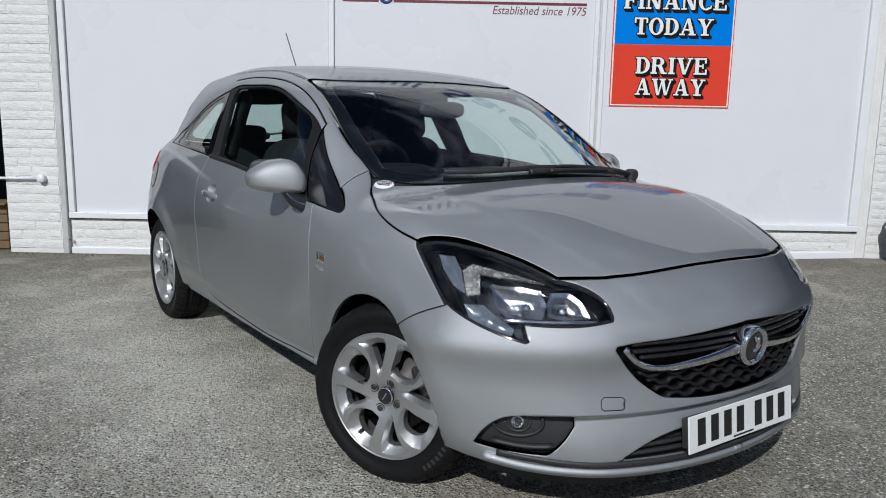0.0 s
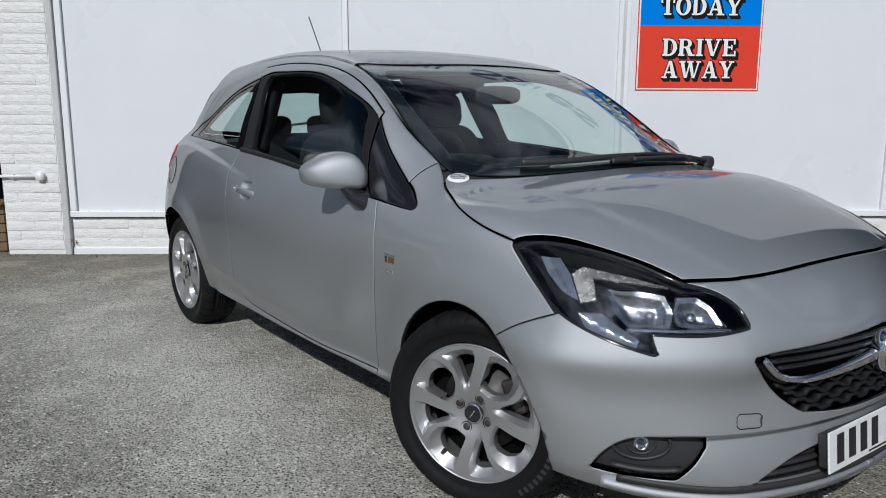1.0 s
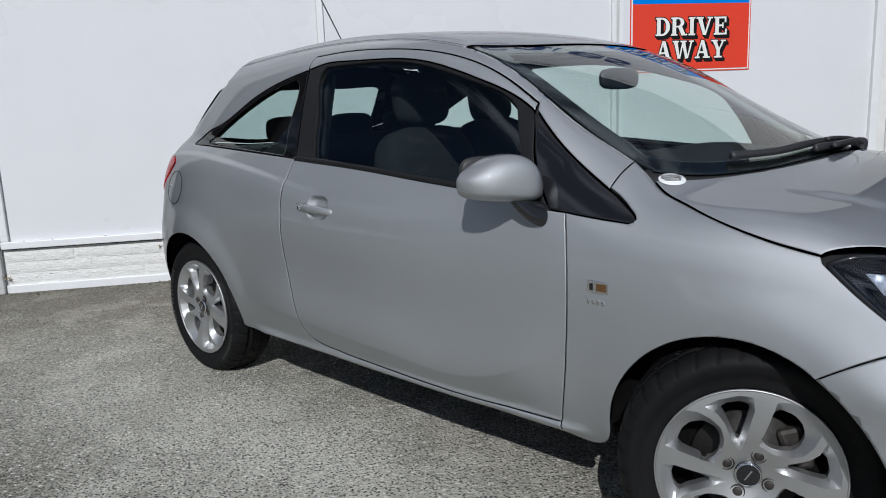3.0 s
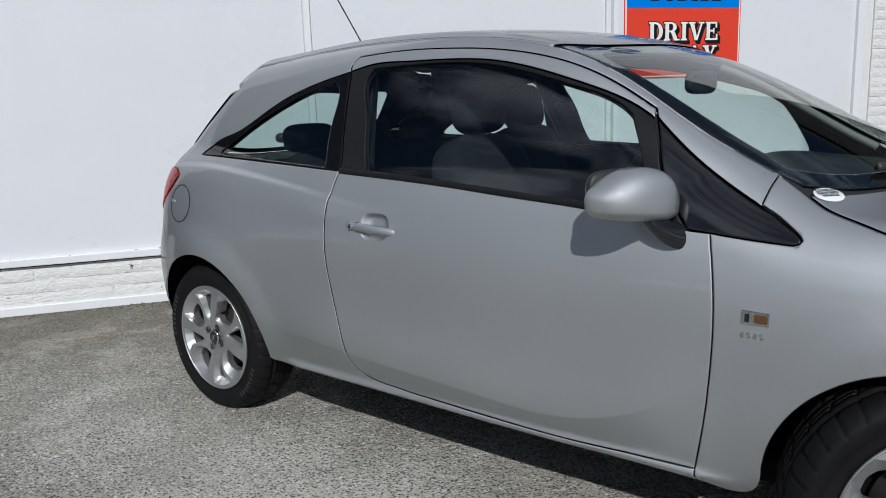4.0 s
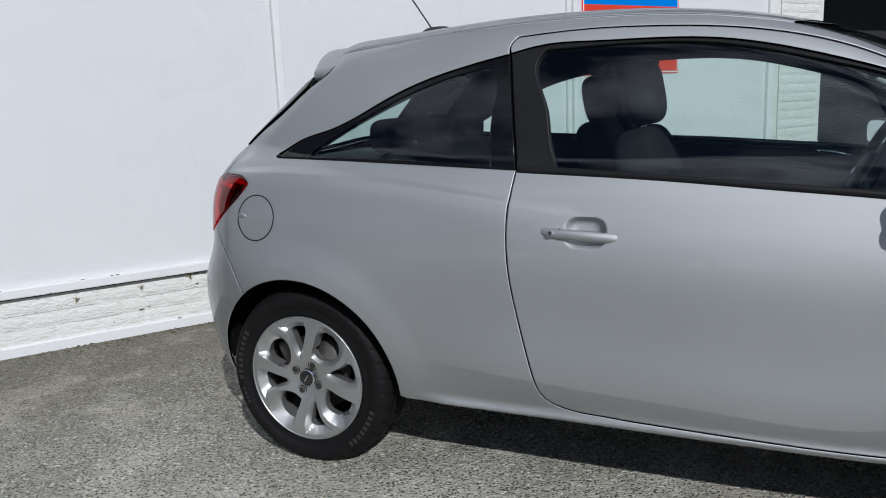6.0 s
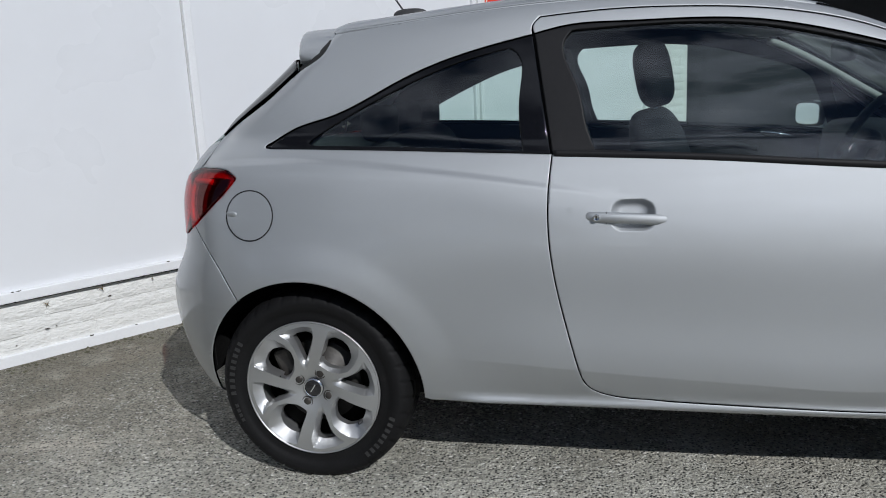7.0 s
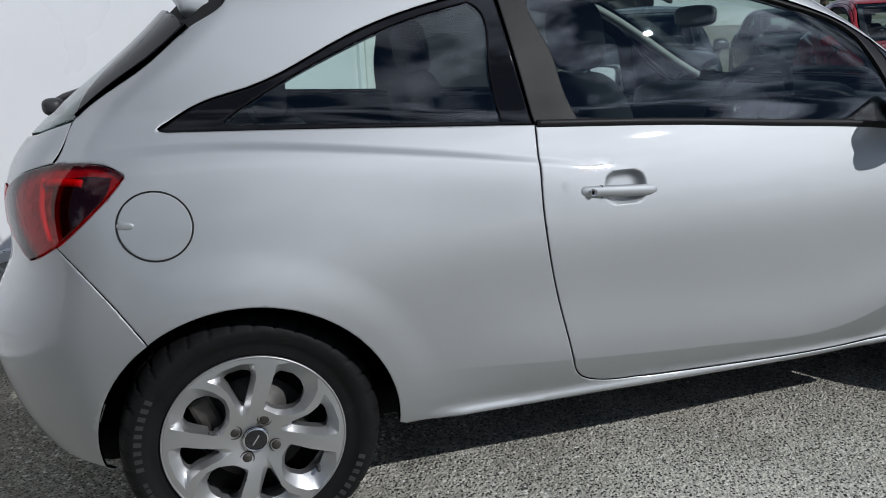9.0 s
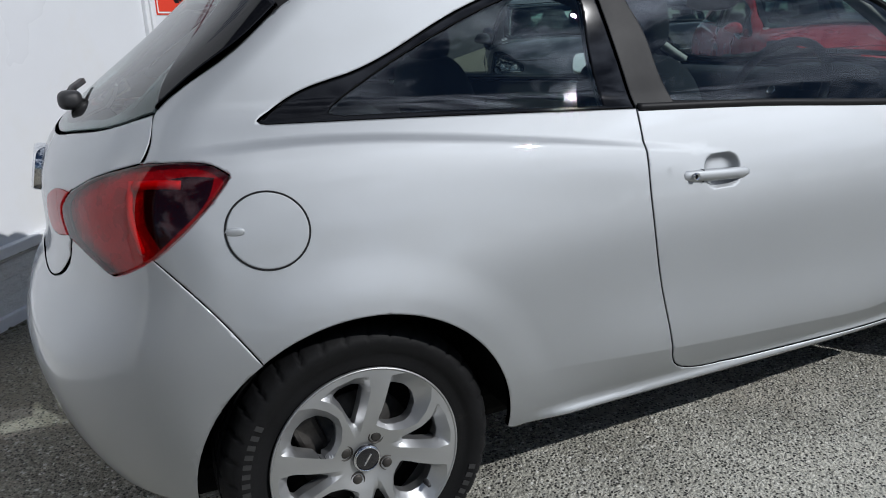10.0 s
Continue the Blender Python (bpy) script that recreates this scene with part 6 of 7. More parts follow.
def bowl(cx, cz, rx, rz, thick, thin, a0, a1, n=14):
    """A curved stroke, thick at its sides and thin above and below, as short quads."""
    a = np.radians(np.linspace(a0, a1, n))
    outer = [(cx + rx * math.cos(t), cz + rz * math.sin(t)) for t in a]
    inner = [(cx + (rx - thick) * math.cos(t), cz + (rz - thin) * math.sin(t)) for t in a]
    return [[inner[i], outer[i], outer[i + 1], inner[i + 1]] for i in range(n - 1)]


STEM = [box_stroke(0.08, 0, 0.30, 1), box_stroke(0, 0, 0.08, 0.09), box_stroke(0, 0.91, 0.08, 1)]
# bold capitals with slab serifs, a cap high: strokes and the letter's width
SLAB = {
    "I": ([box_stroke(0.09, 0, 0.31, 1), box_stroke(0, 0, 0.40, 0.09), box_stroke(0, 0.91, 0.40, 1)], 0.40),
    "F": (STEM + [box_stroke(0.30, 0, 0.40, 0.09), box_stroke(0.30, 0.90, 0.76, 1), box_stroke(0.66, 0.68, 0.76, 0.90), box_stroke(0.30, 0.46, 0.58, 0.56), box_stroke(0.50, 0.36, 0.58, 0.66)], 0.76),
    "E": (STEM + [box_stroke(0.30, 0.90, 0.74, 1), box_stroke(0.64, 0.68, 0.74, 0.90), box_stroke(0.30, 0.46, 0.58, 0.56), box_stroke(0.50, 0.36, 0.58, 0.66), box_stroke(0.30, 0, 0.78, 0.10), box_stroke(0.68, 0.10, 0.78, 0.32)], 0.78),
    "T": ([box_stroke(0.29, 0, 0.51, 1), box_stroke(0.18, 0, 0.62, 0.09), box_stroke(0, 0.90, 0.80, 1), box_stroke(0, 0.68, 0.10, 0.90), box_stroke(0.70, 0.68, 0.80, 0.90)], 0.80),
    "D": (STEM + [box_stroke(0.30, 0, 0.38, 0.10), box_stroke(0.30, 0.90, 0.38, 1)] + bowl(0.38, 0.5, 0.46, 0.5, 0.23, 0.10, -90, 90), 0.84),
    "R": (STEM + [box_stroke(0.30, 0, 0.38, 0.09), box_stroke(0.30, 0.90, 0.42, 1), box_stroke(0.30, 0.45, 0.42, 0.54)] + bowl(0.42, 0.725, 0.35, 0.275, 0.21, 0.09, -90, 90) + [[(0.62, 0), (0.88, 0), (0.64, 0.50), (0.40, 0.50)], box_stroke(0.80, 0, 0.96, 0.09)], 0.96),
    "O": (bowl(0.44, 0.5, 0.44, 0.52, 0.23, 0.10, 0, 360, 28), 0.88),
    "C": (bowl(0.44, 0.5, 0.44, 0.52, 0.23, 0.10, 48, 312, 22) + [box_stroke(0.69, 0.66, 0.78, 0.98), [(0.68, 0.10), (0.74, 0.06), (0.80, 0.26), (0.72, 0.28)]], 0.82),
    "N": ([box_stroke(0.10, 0, 0.22, 0.92), box_stroke(0.72, 0.08, 0.84, 1), [(0.60, 0), (0.84, 0), (0.36, 1), (0.08, 1)], box_stroke(0, 0, 0.33, 0.09), box_stroke(0, 0.91, 0.12, 1), box_stroke(0.61, 0.91, 0.95, 1)], 0.95),
    "A": ([[(0.09, 0), (0.21, 0), (0.52, 1), (0.42, 1)], [(0.66, 0), (0.92, 0), (0.60, 1), (0.40, 1)], box_stroke(0.22, 0.28, 0.74, 0.38), box_stroke(0, 0, 0.33, 0.09), box_stroke(0.55, 0, 1.0, 0.09)], 1.0),
    "V": ([[(0.40, 0), (0.58, 0), (0.32, 1), (0.06, 1)], [(0.46, 0), (0.57, 0), (0.90, 1), (0.78, 1)], box_stroke(0, 0.91, 0.43, 1), box_stroke(0.65, 0.91, 0.98, 1)], 0.98),
    "W": ([[(0.34, 0), (0.50, 0), (0.30, 1), (0.06, 1)], [(0.42, 0), (0.51, 0), (0.74, 1), (0.64, 1)], [(0.84, 0), (1.0, 0), (0.80, 1), (0.56, 1)], [(0.92, 0), (1.01, 0), (1.30, 1), (1.19, 1)], box_stroke(0, 0.91, 0.40, 1), box_stroke(0.50, 0.91, 0.90, 1), box_stroke(1.07, 0.91, 1.38, 1)], 1.38),
    "Y": ([box_stroke(0.36, 0, 0.58, 0.46), [(0.36, 0.42), (0.58, 0.42), (0.33, 1), (0.06, 1)], [(0.46, 0.42), (0.58, 0.44), (0.88, 1), (0.76, 1)], box_stroke(0, 0.91, 0.43, 1), box_stroke(0.62, 0.91, 0.96, 1), box_stroke(0.22, 0, 0.72, 0.09)], 0.96),
}


def swell(stroke, e):
    """A convex stroke grown by e on all sides."""
    p = np.array(stroke, float)
    d = np.roll(p, -1, 0) - p
    d /= np.linalg.norm(d, axis=1)[:, None] + 1e-9
    n = np.stack([d[:, 1], -d[:, 0]], 1)
    m = n + np.roll(n, 1, 0)
    m /= np.maximum(np.sum(m * n, axis=1), 0.5)[:, None]
    return p + m * e


def slab_word(text, u, z, height, width, d, material, name, grow=0.0, shifts=((0.0, 0.0),)):
    """A word in slab capitals on the sign, its middle at u and its foot at z; each stroke a hair proud of the one before."""
    total = sum(SLAB[c][1] for c in text) + 0.07 * (len(text) - 1)
    sx, verts, faces, k = width / total, [], [], 0
    for du, dz in shifts:
        x = 0.0
        for c in text:
            for stroke in SLAB[c][0]:
                p = swell([((x + a) * sx, b * height) for a, b in stroke], grow)
                dd = d + 0.00003 * (k % 26)
                base = len(verts)
                verts += [(u - width / 2 + a + du, dd, z + b + dz) for a, b in p]
                faces.append((base + 3, base + 2, base + 1, base))
                k += 1
            x += SLAB[c][1] + 0.07
    mesh_part(name, verts, faces, material, sign, smooth=False)


for text, z, wd in (("FINANCE", 2.085, 0.83), ("TODAY", 1.885, 0.64), ("DRIVE", 1.575, 0.585), ("AWAY", 1.405, 0.575)):
    slab_word(text, 4.992, z, 0.132, wd, -0.0022, SIGN_BLACK, "letter_shadow", 0.006, [(0.004 * i, -0.0045 * i) for i in range(6)])
    slab_word(text, 4.992, z, 0.132, wd, -0.0010, SIGN_WHITE, "lettering")

fascia = thing("company_sign", "red rule and italic lettering painted on the panel", "sign", WALL)
MAROON = mat("maroon_sign_paint", (0.16, 0.022, 0.035), 0.45, vary=0.05)
NAVY = mat("navy_sign_paint", (0.02, 0.045, 0.16), 0.45, vary=0.05)
part("rule", slab(2.31, 2.60, -0.0125, -0.009, 2.098, 2.118, 0.0), MAROON, fascia)
part("rule", slab(2.72, 4.28, -0.0125, -0.009, 2.098, 2.118, 0.0), MAROON, fascia)
part("letter_tail", sweep([(2.66 + 0.05 * math.cos(a), -0.010, 2.15 + 0.055 * math.sin(a)) for a in np.linspace(math.pi, 2 * math.pi, 16)], [(-0.012, -0.0015), (0.012, -0.0015), (0.012, 0.0015), (-0.012, 0.0015)], up=(0, 1, 0)), NAVY, fascia)
words("Established since 1975", 3.90, 2.022, -0.0118, 0.066, 0.76, MAROON, fascia, "lettering", shear=0.22)
words("Sales", 4.35, 3.0, -0.0118, 0.56, 1.70, NAVY, fascia, "lettering", shear=0.15, bold=0.02)
for i in range(8):
    part("letter_bar", slab(2.32 + i * 0.12, 2.37 + i * 0.12, -0.0125, -0.009, 3.0, 3.45, 0.0), NAVY, fascia)

# ---- small fixings on the wall ----
pipe = thing("wall_pipe", "white painted pipe stub with a round end cap on brick", "pipe", WALL)
part("pipe_run", sweep([(-0.62, 0.03, 0.628), (-0.20, 0.03, 0.628)], disc(0.011, 12)), FRAME, pipe)
part("pipe_cap", barrel_turn(lathe([(0.0, 0.045), (0.03, 0.043), (0.036, 0.035), (0.037, -0.01)], 20), Matrix.Translation((-0.185, 0.005, 0.628)) @ Matrix.Rotation(radians(-90), 4, "X")), FRAME, pipe)
part("pipe_clip", block(0.02, 0.04, 0.035, Matrix.Translation((-0.40, 0.012, 0.628)), 0.004), FRAME, pipe)

# the dark opening and timber at the near end of the wall
store = thing("timber_crate", "weathered brown timber crate in a dark opening", "crate", WALL)
WOOD = mat("weathered_timber", (0.16, 0.105, 0.055), 0.8, vary=0.35, scale=5, fine=60, bump=0.4, bscale=60)
for k in range(5):
    part("board", slab(-1.05, -0.56, -0.28, -0.10, 0.01 + k * 0.075, 0.078 + k * 0.075, 0.006), WOOD, store)
part("lid", slab(-1.08, -0.54, -0.32, -0.04, 0.388, 0.41, 0.006), WOOD, store)
# store walls coloured near-black, in place of the shade within
tagged(part("wall_west", block(0.25, 3.0, 3.6, Matrix.Translation((-1.6, -1.2, 1.8)), 0.01), SHADE_BLACK, at=WALL), "side of an open store, coloured near-black as if in shade", "wall", kind="structure")
tagged(part("wall_store", block(1.2, 0.2, 3.6, Matrix.Translation((-1.0, -1.5, 1.8)), 0.01), SHADE_BLACK, at=WALL), "back of an open store, coloured near-black as if in shade", "wall", kind="structure")
# the long workshop beyond the white wall, its inner shade put into near-black colour
tagged(part("wall_garage", block(60.0, 0.3, 5.2, Matrix.Translation((37.4, -1.6, 2.6)), 0.01), SHADE_BLACK, at=WALL), "back of an open workshop, coloured near-black as if in shade", "wall", kind="structure")
tagged(part("ceiling", block(60.0, 1.6, 0.3, Matrix.Translation((37.4, -0.7, 5.05)), 0.02), SHADE_BLACK, at=WALL), "workshop ceiling, coloured near-black as if in shade", "ceiling", kind="structure")
tagged(part("wall_lintel", block(60.0, 0.3, 2.2, Matrix.Translation((37.4, -0.15, 4.0)), 0.02), SHADE_BLACK, at=WALL), "lintel over the workshop opening, coloured near-black as if in shade", "wall", kind="structure")

bucket = thing("rubber_bucket", "black rubber bucket with rope handles by the wall", "bucket", WALL @ Matrix.Translation((6.98, 0.28, YARD_RISE - 0.002)))
part("bucket_body", lathe([(0.0, 0.012), (0.135, 0.012), (0.14, 0.0), (0.15, 0.03), (0.19, 0.30), (0.20, 0.335), (0.205, 0.345), (0.195, 0.35), (0.18, 0.30), (0.14, 0.03), (0.0, 0.025)], 40), BLACK_PLASTIC, bucket)
for a in (60, 240):
    part("bucket_handle", sweep([(0.195 * math.cos(radians(a)) + 0.05 * math.cos(t) * -math.sin(radians(a)), 0.195 * math.sin(radians(a)) + 0.05 * math.cos(t) * math.cos(radians(a)), 0.33 + 0.07 * math.sin(t)) for t in np.linspace(0, math.pi, 12)], disc(0.010, 8), up=(math.cos(radians(a)), math.sin(radians(a)), 0.05)), BLACK_PLASTIC, bucket)


# ---- the yard ----
def asphalt():
    m = bpy.data.materials.new("worn_asphalt")
    m.use_nodes = True
    t = m.node_tree
    b = t.nodes["Principled BSDF"]
    b.inputs["Roughness"].default_value = 0.88
    co = t.nodes.new("ShaderNodeTexCoord")

    def tex(kind, scale, **kw):
        n = t.nodes.new("ShaderNodeTex" + kind)
        n.inputs["Scale"].default_value = scale
        for k, v in kw.items():
            n.inputs[k].default_value = v
        t.links.new(co.outputs["Object"], n.inputs["Vector"])
        return n

    def span(socket, a, b_, c=0.0, d=1.0):
        n = t.nodes.new("ShaderNodeMapRange")
        for k, v in zip(("From Min", "From Max", "To Min", "To Max"), (a, b_, c, d)):
            n.inputs[k].default_value = v
        t.links.new(socket, n.inputs["Value"])
        return n.outputs["Result"]

    def mix(fac, c1, c2, kind="MIX"):
        n = t.nodes.new("ShaderNodeMixRGB")
        n.blend_type = kind
        for k, v in (("Fac", fac), ("Color1", c1), ("Color2", c2)):
            if isinstance(v, (int, float)):
                n.inputs[k].default_value = v
            elif isinstance(v, tuple):
                n.inputs[k].default_value = (*v, 1)
            else:
                t.links.new(v, n.inputs[k])
        return n.outputs["Color"]

    stone, pit = tex("Voronoi", 105.0), tex("Voronoi", 88.0)
    edge = tex("Voronoi", 105.0)
    edge.feature = "DISTANCE_TO_EDGE"
    big = tex("Noise", 0.9, Detail=6.0, Roughness=0.62)
    mid = tex("Noise", 2.6, Detail=9.0, Roughness=0.72)
    patch = tex("Noise", 1.7, Detail=8.0, Roughness=0.68)
    fine = tex("Noise", 60.0, Detail=7.0, Roughness=0.8)
    sep, psep = t.nodes.new("ShaderNodeSeparateColor"), t.nodes.new("ShaderNodeSeparateColor")
    t.links.new(stone.outputs["Color"], sep.inputs["Color"])
    t.links.new(pit.outputs["Color"], psep.inputs["Color"])
    base = mix(span(sep.outputs[0], 0.05, 0.95), (0.175, 0.172, 0.142), (0.56, 0.54, 0.45))
    base = mix(span(edge.outputs["Distance"], 0.0, 0.10, 0.45, 0.0), base, (0.12, 0.12, 0.11))
    base = mix(span(big.outputs["Fac"], 0.42, 0.62, 0.0, 0.35), base, (0.325, 0.32, 0.265))
    base = mix(span(sep.outputs[1], 0.925, 0.95), base, (0.85, 0.84, 0.79))
    base = mix(span(mid.outputs["Fac"], 0.545, 0.61, 0.0, 0.42), base, (0.60, 0.57, 0.49))
    base = mix(span(big.outputs["Fac"], 0.54, 0.64, 0.0, 0.45), base, (0.40, 0.33, 0.25))
    spot = t.nodes.new("ShaderNodeVectorMath")
    spot.operation = "DISTANCE"
    spot.inputs[1].default_value = (-0.10, -1.65, 0.0)
    oval = t.nodes.new("ShaderNodeVectorMath")
    oval.operation = "MULTIPLY"
    oval.inputs[1].default_value = (0.42, 1.5, 1.0)
    t.links.new(co.outputs["Object"], oval.inputs[0])
    t.links.new(oval.outputs[0], spot.inputs[0])
    ragged = t.nodes.new("ShaderNodeMath")
    ragged.operation = "MULTIPLY_ADD"
    ragged.inputs[1].default_value = 4.0
    t.links.new(mid.outputs["Fac"], ragged.inputs[0])
    t.links.new(spot.outputs["Value"], ragged.inputs[2])
    base = mix(span(ragged.outputs[0], 2.1, 3.3, 0.70, 0.0), base, (0.86, 0.84, 0.74))
    foot = t.nodes.new("ShaderNodeVectorMath")
    foot.operation = "DOT_PRODUCT"
    foot.inputs[1].default_value = (0.823, -0.568, 0.0)
    t.links.new(co.outputs["Object"], foot.inputs[0])
    damp = t.nodes.new("ShaderNodeMath")
    damp.operation = "MULTIPLY_ADD"
    damp.inputs[1].default_value = -2.6
    t.links.new(mid.outputs["Fac"], damp.inputs[0])
    t.links.new(foot.outputs["Value"], damp.inputs[2])
    near = t.nodes.new("ShaderNodeMath")
    near.operation = "MULTIPLY"
    t.links.new(span(foot.outputs["Value"], -2.3, -0.9, 1.0, 0.0), near.inputs[0])
    t.links.new(span(patch.outputs["Fac"], 0.40, 0.56, 0.25, 0.75), near.inputs[1])
    base = mix(near.outputs[0], base, (0.335, 0.285, 0.215))
    worn = t.nodes.new("ShaderNodeMath")
    worn.operation = "MULTIPLY"
    t.links.new(span(foot.outputs["Value"], -2.2, -0.5, 1.0, 0.0), worn.inputs[0])
    t.links.new(span(patch.outputs["Fac"], 0.53, 0.585, 0.0, 0.85), worn.inputs[1])
    base = mix(worn.outputs[0], base, (0.66, 0.61, 0.51))
    base = mix(span(damp.outputs[0], -3.75, -2.75, 0.62, 0.0), base, (0.17, 0.16, 0.115))
    base = mix(span(fine.outputs["Fac"], 0.38, 0.55, 0.52, 0.0), base, (0.10, 0.10, 0.09))
    open_pit = mix(span(psep.outputs[0], 0.86, 0.89), span(pit.outputs["Distance"], 0.22, 0.40, 1.0, 0.0), (0, 0, 0), "MIX")
    n = t.nodes.new("ShaderNodeMath")
    n.operation = "MULTIPLY"
    t.links.new(open_pit, n.inputs[0])
    t.links.new(span(mid.outputs["Fac"], 0.55, 0.68, 1.0, 0.45), n.inputs[1])
    shaded_pit = n.outputs[0]
    # the small shadows inside the pits are painted in as near-black
    base = mix(shaded_pit, base, (0.05, 0.05, 0.046))
    t.links.new(base, b.inputs["Base Color"])
    h, h2 = t.nodes.new("ShaderNodeMath"), t.nodes.new("ShaderNodeMath")
    h.operation, h2.operation = "ADD", "SUBTRACT"
    t.links.new(span(stone.outputs["Distance"], 0.0, 0.7, 0.8, 0.0), h.inputs[0])
    t.links.new(span(fine.outputs["Fac"], 0.3, 0.7, 0.0, 0.5), h.inputs[1])
    t.links.new(h.outputs[0], h2.inputs[0])
    t.links.new(shaded_pit, h2.inputs[1])
    bp = t.nodes.new("ShaderNodeBump")
    bp.inputs["Strength"].default_value, bp.inputs["Distance"].default_value = 0.9, 0.009
    t.links.new(h2.outputs[0], bp.inputs["Height"])
    t.links.new(bp.outputs["Normal"], b.inputs["Normal"])
    return m


ASPHALT = asphalt()
lines = [-400.0] + [-7 + 0.2 * i for i in range(91)] + [400.0]
to_wall = WALL.inverted()
grid_v = []
for gy in lines:
    for gx in lines:
        q = to_wall @ Vector((gx, gy, 0))
        rise = YARD_RISE * float(np.clip((q.x - 4.4) / 2.26, 0, 1)) * (1 - float(ramp(q.y, 0.15, 1.6)))
        grid_v.append((gx, gy, rise if abs(gx) < 300 and abs(gy) < 300 else 0.0))
n = len(lines)
grid_f = [(j * n + i, j * n + i + 1, (j + 1) * n + i + 1, (j + 1) * n + i) for j in range(n - 1) for i in range(n - 1)]
tagged(mesh_part("ground", grid_v, grid_f, ASPHALT), "worn grey asphalt yard with pale scuffed patches", "ground", kind="structure")

# loose stones lying on the asphalt by the car
STONE = mat("loose_chippings", (0.42, 0.41, 0.37), 0.85, vary=0.5, scale=40, fine=300)
rng = random.Random(7)
vs, fs = [], []
for _ in range(5200):
    x, y = rng.uniform(-3.2, 2.6), rng.uniform(-2.1, -0.35)
    if rng.random() < 0.25:
        x, y = rng.uniform(-4.0, -1.5), rng.uniform(-1.6, 1.2)
    r = 0.0016 + 0.0030 * rng.random() ** 2
    a, k = rng.uniform(0, 6.3), len(vs)
    for i in range(4):
        q = r * rng.uniform(0.7, 1.3)
        vs.append((x + q * math.cos(a + i * 1.57), y + q * math.sin(a + i * 1.57), r * 0.1))
    vs.append((x + r * rng.uniform(-0.3, 0.3), y + r * rng.uniform(-0.3, 0.3), r * rng.uniform(0.6, 1.1)))
    fs += [(k + i, k + (i + 1) % 4, k + 4) for i in range(4)]
tagged(mesh_part("loose_stones", vs, fs, STONE, smooth=False), "small loose grey stones on asphalt", "stones", kind="stuff")

# dirt and moss along the foot of the wall
DIRT = mat("dirt_and_moss", (0.10, 0.095, 0.06), 0.95, vary=0.5, scale=25, fine=200)
vs, fs = [], []
for _ in range(1500):
    u, d = rng.uniform(-0.5, 7.3), abs(rng.gauss(0, 0.05)) + 0.008
    r = 0.003 + 0.010 * rng.random() ** 3
    p = WALL @ Vector((u, d, 0))
    a, k = rng.uniform(0, 6.3), len(vs)
    for i in range(5):
        q = r * rng.uniform(0.6, 1.4)
        vs.append((p.x + q * math.cos(a + i * 1.257), p.y + q * math.sin(a + i * 1.257), 0.0005))
    vs.append((p.x, p.y, r * rng.uniform(0.3, 0.9)))
    fs += [(k + i, k + (i + 1) % 5, k + 5) for i in range(5)]
tagged(mesh_part("dirt_line", vs, fs, DIRT, smooth=False), "crumbs of dirt and moss along the wall foot", "dirt", kind="stuff")

# tufts and stains of moss where the rail meets the brick
tuft_bm = bmesh.new()
for i in range(9):
    a, l = rng.uniform(0, 6.3), rng.uniform(0.02, 0.045)
    p0 = Vector((0, 0, 0))
    p1 = Vector((math.cos(a) * l * 0.8, 0.012 + 0.01 * rng.random(), math.sin(a) * l))
    w = Vector((-math.sin(a), 0, math.cos(a))) * 0.003
    v = [tuft_bm.verts.new(c) for c in (p0 - w, p0 + w, p1)]
    tuft_bm.faces.new(v)
TUFT = mat("dry_weed", (0.16, 0.12, 0.06), 0.9, vary=0.4, scale=50)
first = tagged(part("weed_tuft", tuft_bm, TUFT, at=WALL @ Matrix.Translation((0.03, 0.035, 0.12)), smooth=False), "small dry weed growing from a wall crack", "weed", group="weeds on the wall")
for u, z in ((0.045, 0.10), (0.03, 0.36), (1.60, 0.28), (1.02, 0.25), (1.34, 0.26), (1.86, 0.275), (6.44, 0.17), (6.62, 0.03), (6.60, 0.375)):
    copy_thing(first, WALL @ Matrix.Translation((u, 0.008, z)) @ Matrix.Rotation(rng.uniform(0, 6), 4, "Y") @ Matrix.Scale(rng.uniform(0.4, 0.8), 4))


# flaked paint along the bottom rail
vs, fs = [], []
for _ in range(46):
    u = rng.choice((rng.uniform(0.1, 2.2), rng.uniform(0.1, 6.6)))
    z, d = rng.choice(((0.352, 0.0226), (0.303, 0.0226), (0.305, 0.0226), (0.056, 0.0066), (0.20, 0.0)))
    if z == 0.20:
        z, d = rng.uniform(0.08, 0.27), -0.003
    k, n, w, h = len(vs), rng.randint(5, 7), rng.uniform(0.004, 0.016), rng.uniform(0.0015, 0.004)
    for i in range(n):
        a = 6.2832 * i / n
        q = rng.uniform(0.5, 1.2)
        vs.append((u + w * q * math.cos(a), d, z + h * q * math.sin(a)))
    fs.append(tuple(range(k + n - 1, k - 1, -1)))
CHIP = mat("bare_dark_patch", (0.07, 0.06, 0.05), 0.9, vary=0.4, scale=30)
chips = mesh_part("paint_chips", vs, fs, CHIP, smooth=False)
chips.matrix_basis = WALL
tagged(chips, "dark chips and flakes in the white paint", "paint chips", kind="stuff")


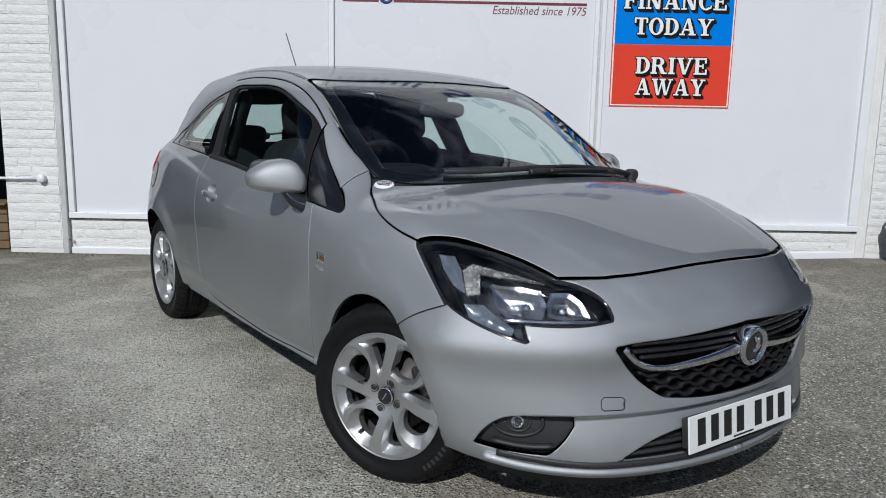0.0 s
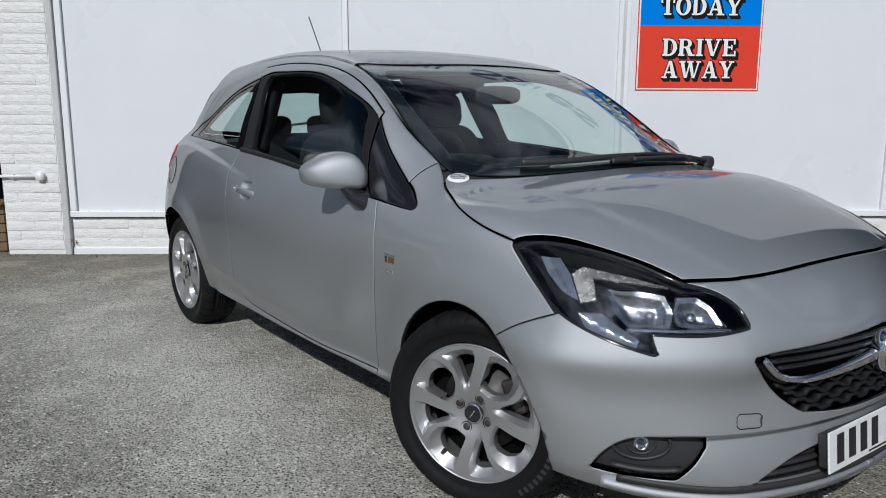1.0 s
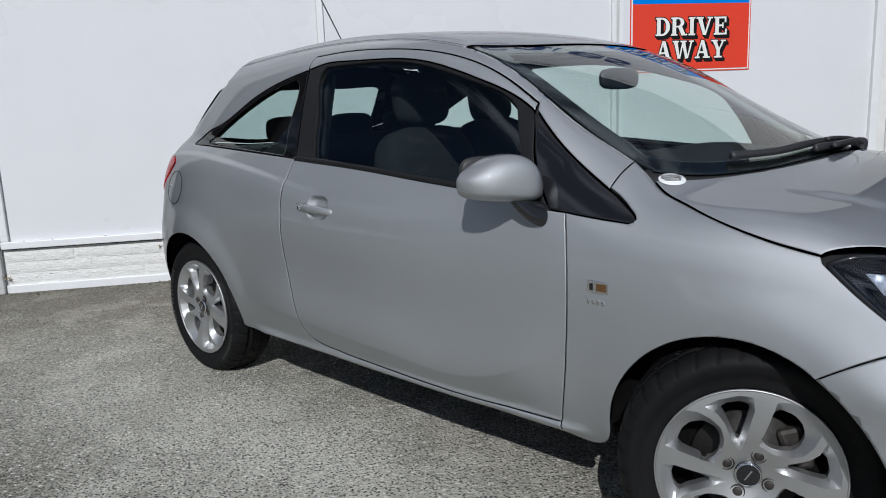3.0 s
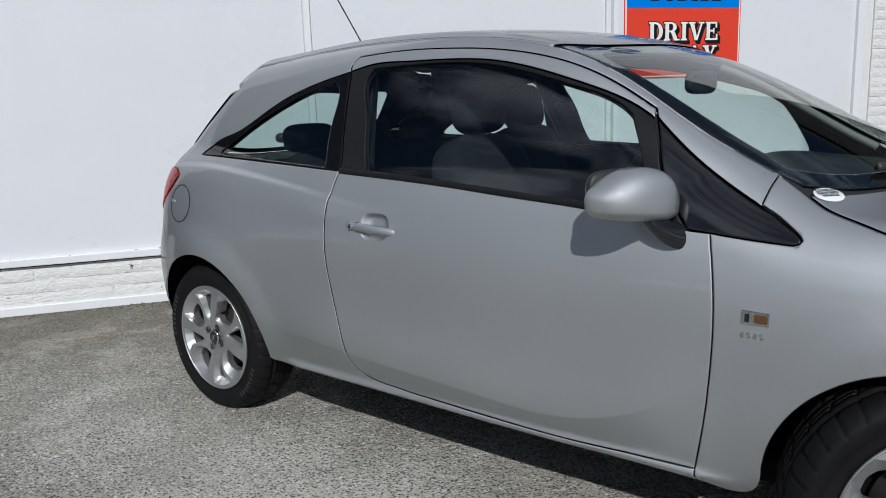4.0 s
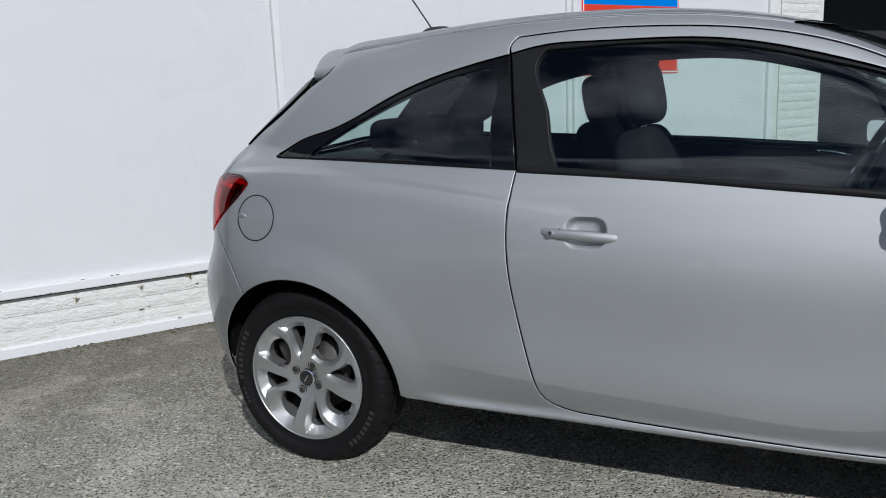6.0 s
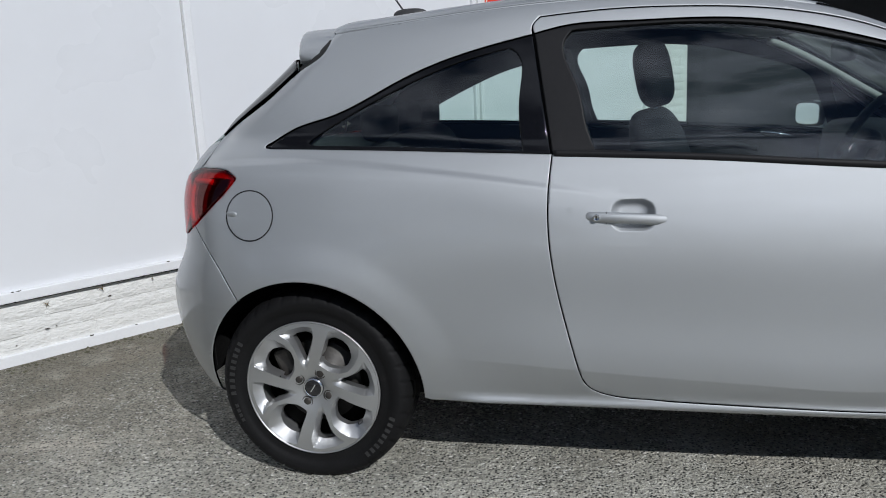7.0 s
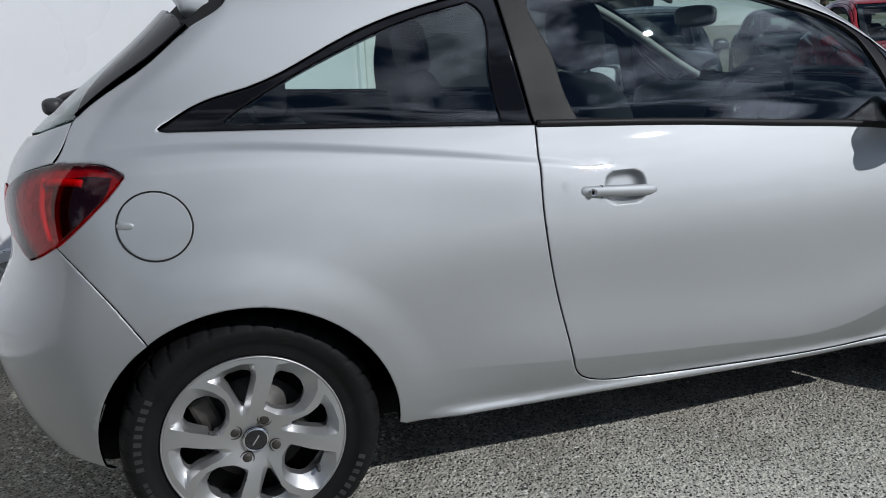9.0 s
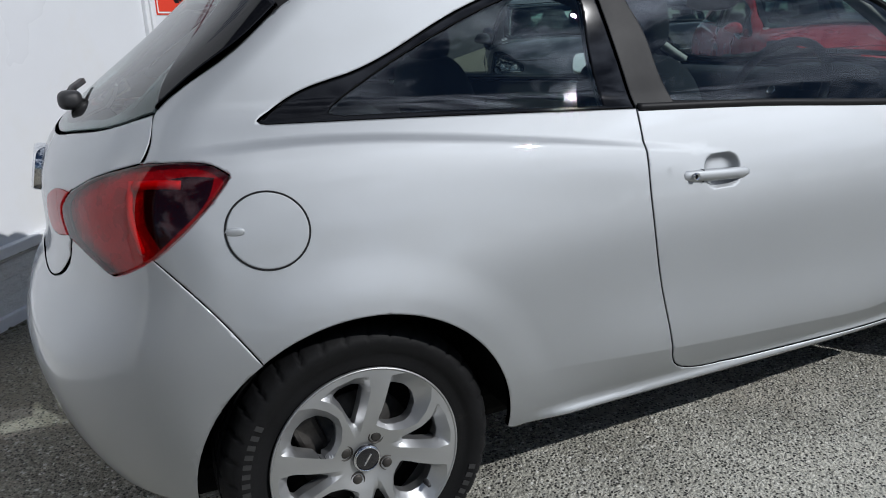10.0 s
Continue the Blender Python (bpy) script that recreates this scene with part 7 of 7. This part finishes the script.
# ---- the wood round the far side of the yard ----
def wood():
    """Tall trees, far off: tapered trunks, limbs and crowns of many leaf clumps."""
    r = random.Random(31)
    leaf_v, leaf_f, bark_v, bark_f = [], [], [], []

    def limb(a, b, r0, r1, n=6):
        a, b = Vector(a), Vector(b)
        q = (b - a).to_track_quat("Z", "Y")
        k = len(bark_v)
        for p, rad in ((a, r0), (b, r1)):
            bark_v.extend(tuple(p + q @ Vector((rad * math.cos(6.2832 * i / n), rad * math.sin(6.2832 * i / n), 0))) for i in range(n))
        bark_f.extend((k + i, k + (i + 1) % n, k + n + (i + 1) % n, k + n + i) for i in range(n))

    for step in range(46):
        a = radians(-178 + step * 5.0 + r.uniform(-1.5, 1.5))
        far = r.uniform(30, 42)
        x, y, h = far * math.cos(a), far * math.sin(a), r.uniform(5.5, 9.0)
        limb((x, y, 0), (x, y, 0.7 * h), 0.22, 0.07)
        for _ in range(5):
            b, z = r.uniform(0, 6.28), h * r.uniform(0.25, 0.6)
            limb((x, y, z), (x + 1.6 * math.cos(b), y + 1.6 * math.sin(b), z + r.uniform(0.5, 1.4)), 0.08, 0.02)
        lobes = [(x + r.uniform(-1.8, 1.8), y + r.uniform(-1.8, 1.8), h * r.uniform(0.22, 0.88), r.uniform(0.9, 1.7)) for _ in range(10)]
        for cx, cy, cz, rad in lobes:
            for _ in range(70):
                d = Vector((r.gauss(0, 1), r.gauss(0, 1), r.gauss(0, 1))).normalized() * rad * r.uniform(0.5, 1.08)
                c = Vector((cx, cy, max(cz + 0.85 * d.z, 0.2))) + Vector((d.x, d.y, 0))
                u = Vector((r.uniform(-1, 1), r.uniform(-1, 1), r.uniform(-1, 1))).normalized()
                w = u.orthogonal().normalized()
                k, e = len(leaf_v), r.uniform(0.10, 0.26)
                leaf_v.extend((tuple(c - u * e), tuple(c + w * e * 0.6), tuple(c + u * e), tuple(c - w * e * 0.6)))
                leaf_f.append((k, k + 1, k + 2, k + 3))
    far_wood = thing("wood", "dense green trees round the far side of the yard", "trees", kind="stuff")
    mesh_part("foliage", leaf_v, leaf_f, mat("summer_leaves", (0.055, 0.085, 0.03), 0.6, vary=0.5, scale=0.6, fine=9), far_wood, "mid-green leaves", smooth=False)
    mesh_part("trunks", bark_v, bark_f, mat("rough_bark", (0.09, 0.07, 0.05), 0.9, vary=0.3), far_wood, "brown bark")


wood()


# ---- the cars parked further along the yard ----
def parked(paint, label, at):
    other = copy_thing(car, at)
    tagged(other, label, "car", "cars parked in the yard")
    for o in other.children_recursive:
        if o.type == "MESH" and o.data.materials[0] == PAINT:
            o.material_slots[0].link = "OBJECT"
            o.material_slots[0].material = paint
    return other


parked(mat("red_paint", (0.42, 0.012, 0.016), 0.3, 0.1, vary=0.04, coat=1.0), "red three-door hatchback parked in a row", pose(6.4, 4.9, 0, 0, 0, -118))
DARK_PAINTS = [mat("charcoal_paint", (0.03, 0.032, 0.036), 0.35, 0.3, vary=0.04, coat=1.0), mat("navy_paint", (0.012, 0.02, 0.05), 0.35, 0.2, vary=0.04, coat=1.0)]
# the last three are an invented second row, darkening the view through the glass
for k, (x, y) in enumerate(((3.9, 6.4), (12.2, 9.4), (9.6, 10.7), (7.0, 12.0))):
    parked(DARK_PAINTS[k % 2], ("charcoal", "dark blue")[k % 2] + " three-door hatchback parked in a row", pose(x, y, 0, 0, 0, -118))
parked(mat("white_paint", (0.72, 0.73, 0.74), 0.3, 0.0, vary=0.03, coat=1.0), "white three-door hatchback parked in a row", pose(8.9, 3.7, 0, 0, 0, -118))

# ---- bricks, one by one ----
def brick_mesh(w, h, seed):
    """A rock-faced brick: a rough front face and slightly worn edges."""
    r = random.Random(seed)
    nx, nz = (7, 3) if w > 0.15 else (4, 3)
    v, f = [], []
    for j in range(nz + 1):
        for i in range(nx + 1):
            edge = i in (0, nx) or j in (0, nz)
            v.append((w * i / nx - w / 2, (0.0 if edge else r.uniform(0.003, 0.0055)), h * j / nz - h / 2))
    for j in range(nz):
        for i in range(nx):
            a = j * (nx + 1) + i
            f.append((a, a + 1, a + nx + 2, a + nx + 1))
    k = len(v)
    v += [(-w / 2, -0.03, -h / 2), (w / 2, -0.03, -h / 2), (w / 2, -0.03, h / 2), (-w / 2, -0.03, h / 2)]
    c = (0, nx, (nz + 1) * (nx + 1) - 1, nz * (nx + 1))
    f += [(c[0], k, k + 1, c[1])[::-1], (c[1], k + 1, k + 2, c[2])[::-1], (c[2], k + 2, k + 3, c[3])[::-1], (c[3], k + 3, k, c[0])[::-1]]
    me = bpy.data.meshes.new("brick")
    me.from_pydata(v, [], [q[::-1] for q in f])
    me.materials.append(BRICK)
    return me


full_bricks, half_bricks = [brick_mesh(0.220, 0.0725, i) for i in range(8)], [brick_mesh(0.107, 0.0725, 20 + i) for i in range(4)]


def course(u0, u1, z, odd, d=-0.012):
    u = u0
    first_half = odd
    while u < u1 - 0.05:
        w = 0.101 if first_half else 0.214
        first_half = False
        if u + w > u1 + 0.005:
            if u1 - u < 0.095:
                break
            w = 0.101
        me = (half_bricks if w < 0.15 else full_bricks)[rng.randrange(4)]
        ob = new("brick", me)
        ob.parent = wall
        ob.location = (u + w / 2, d + rng.uniform(-0.002, 0.003), z + 0.033)
        u += w + 0.006


for k in range(3):
    course(0.02, 6.65, 0.058 + 0.0762 * k, k % 2)
for k in range(31):
    z = 0.045 + 0.0762 * k
    course(-0.49, -0.06, z, k % 2, 0.0)
    course(6.752, 7.35, z, k % 2, 0.0)
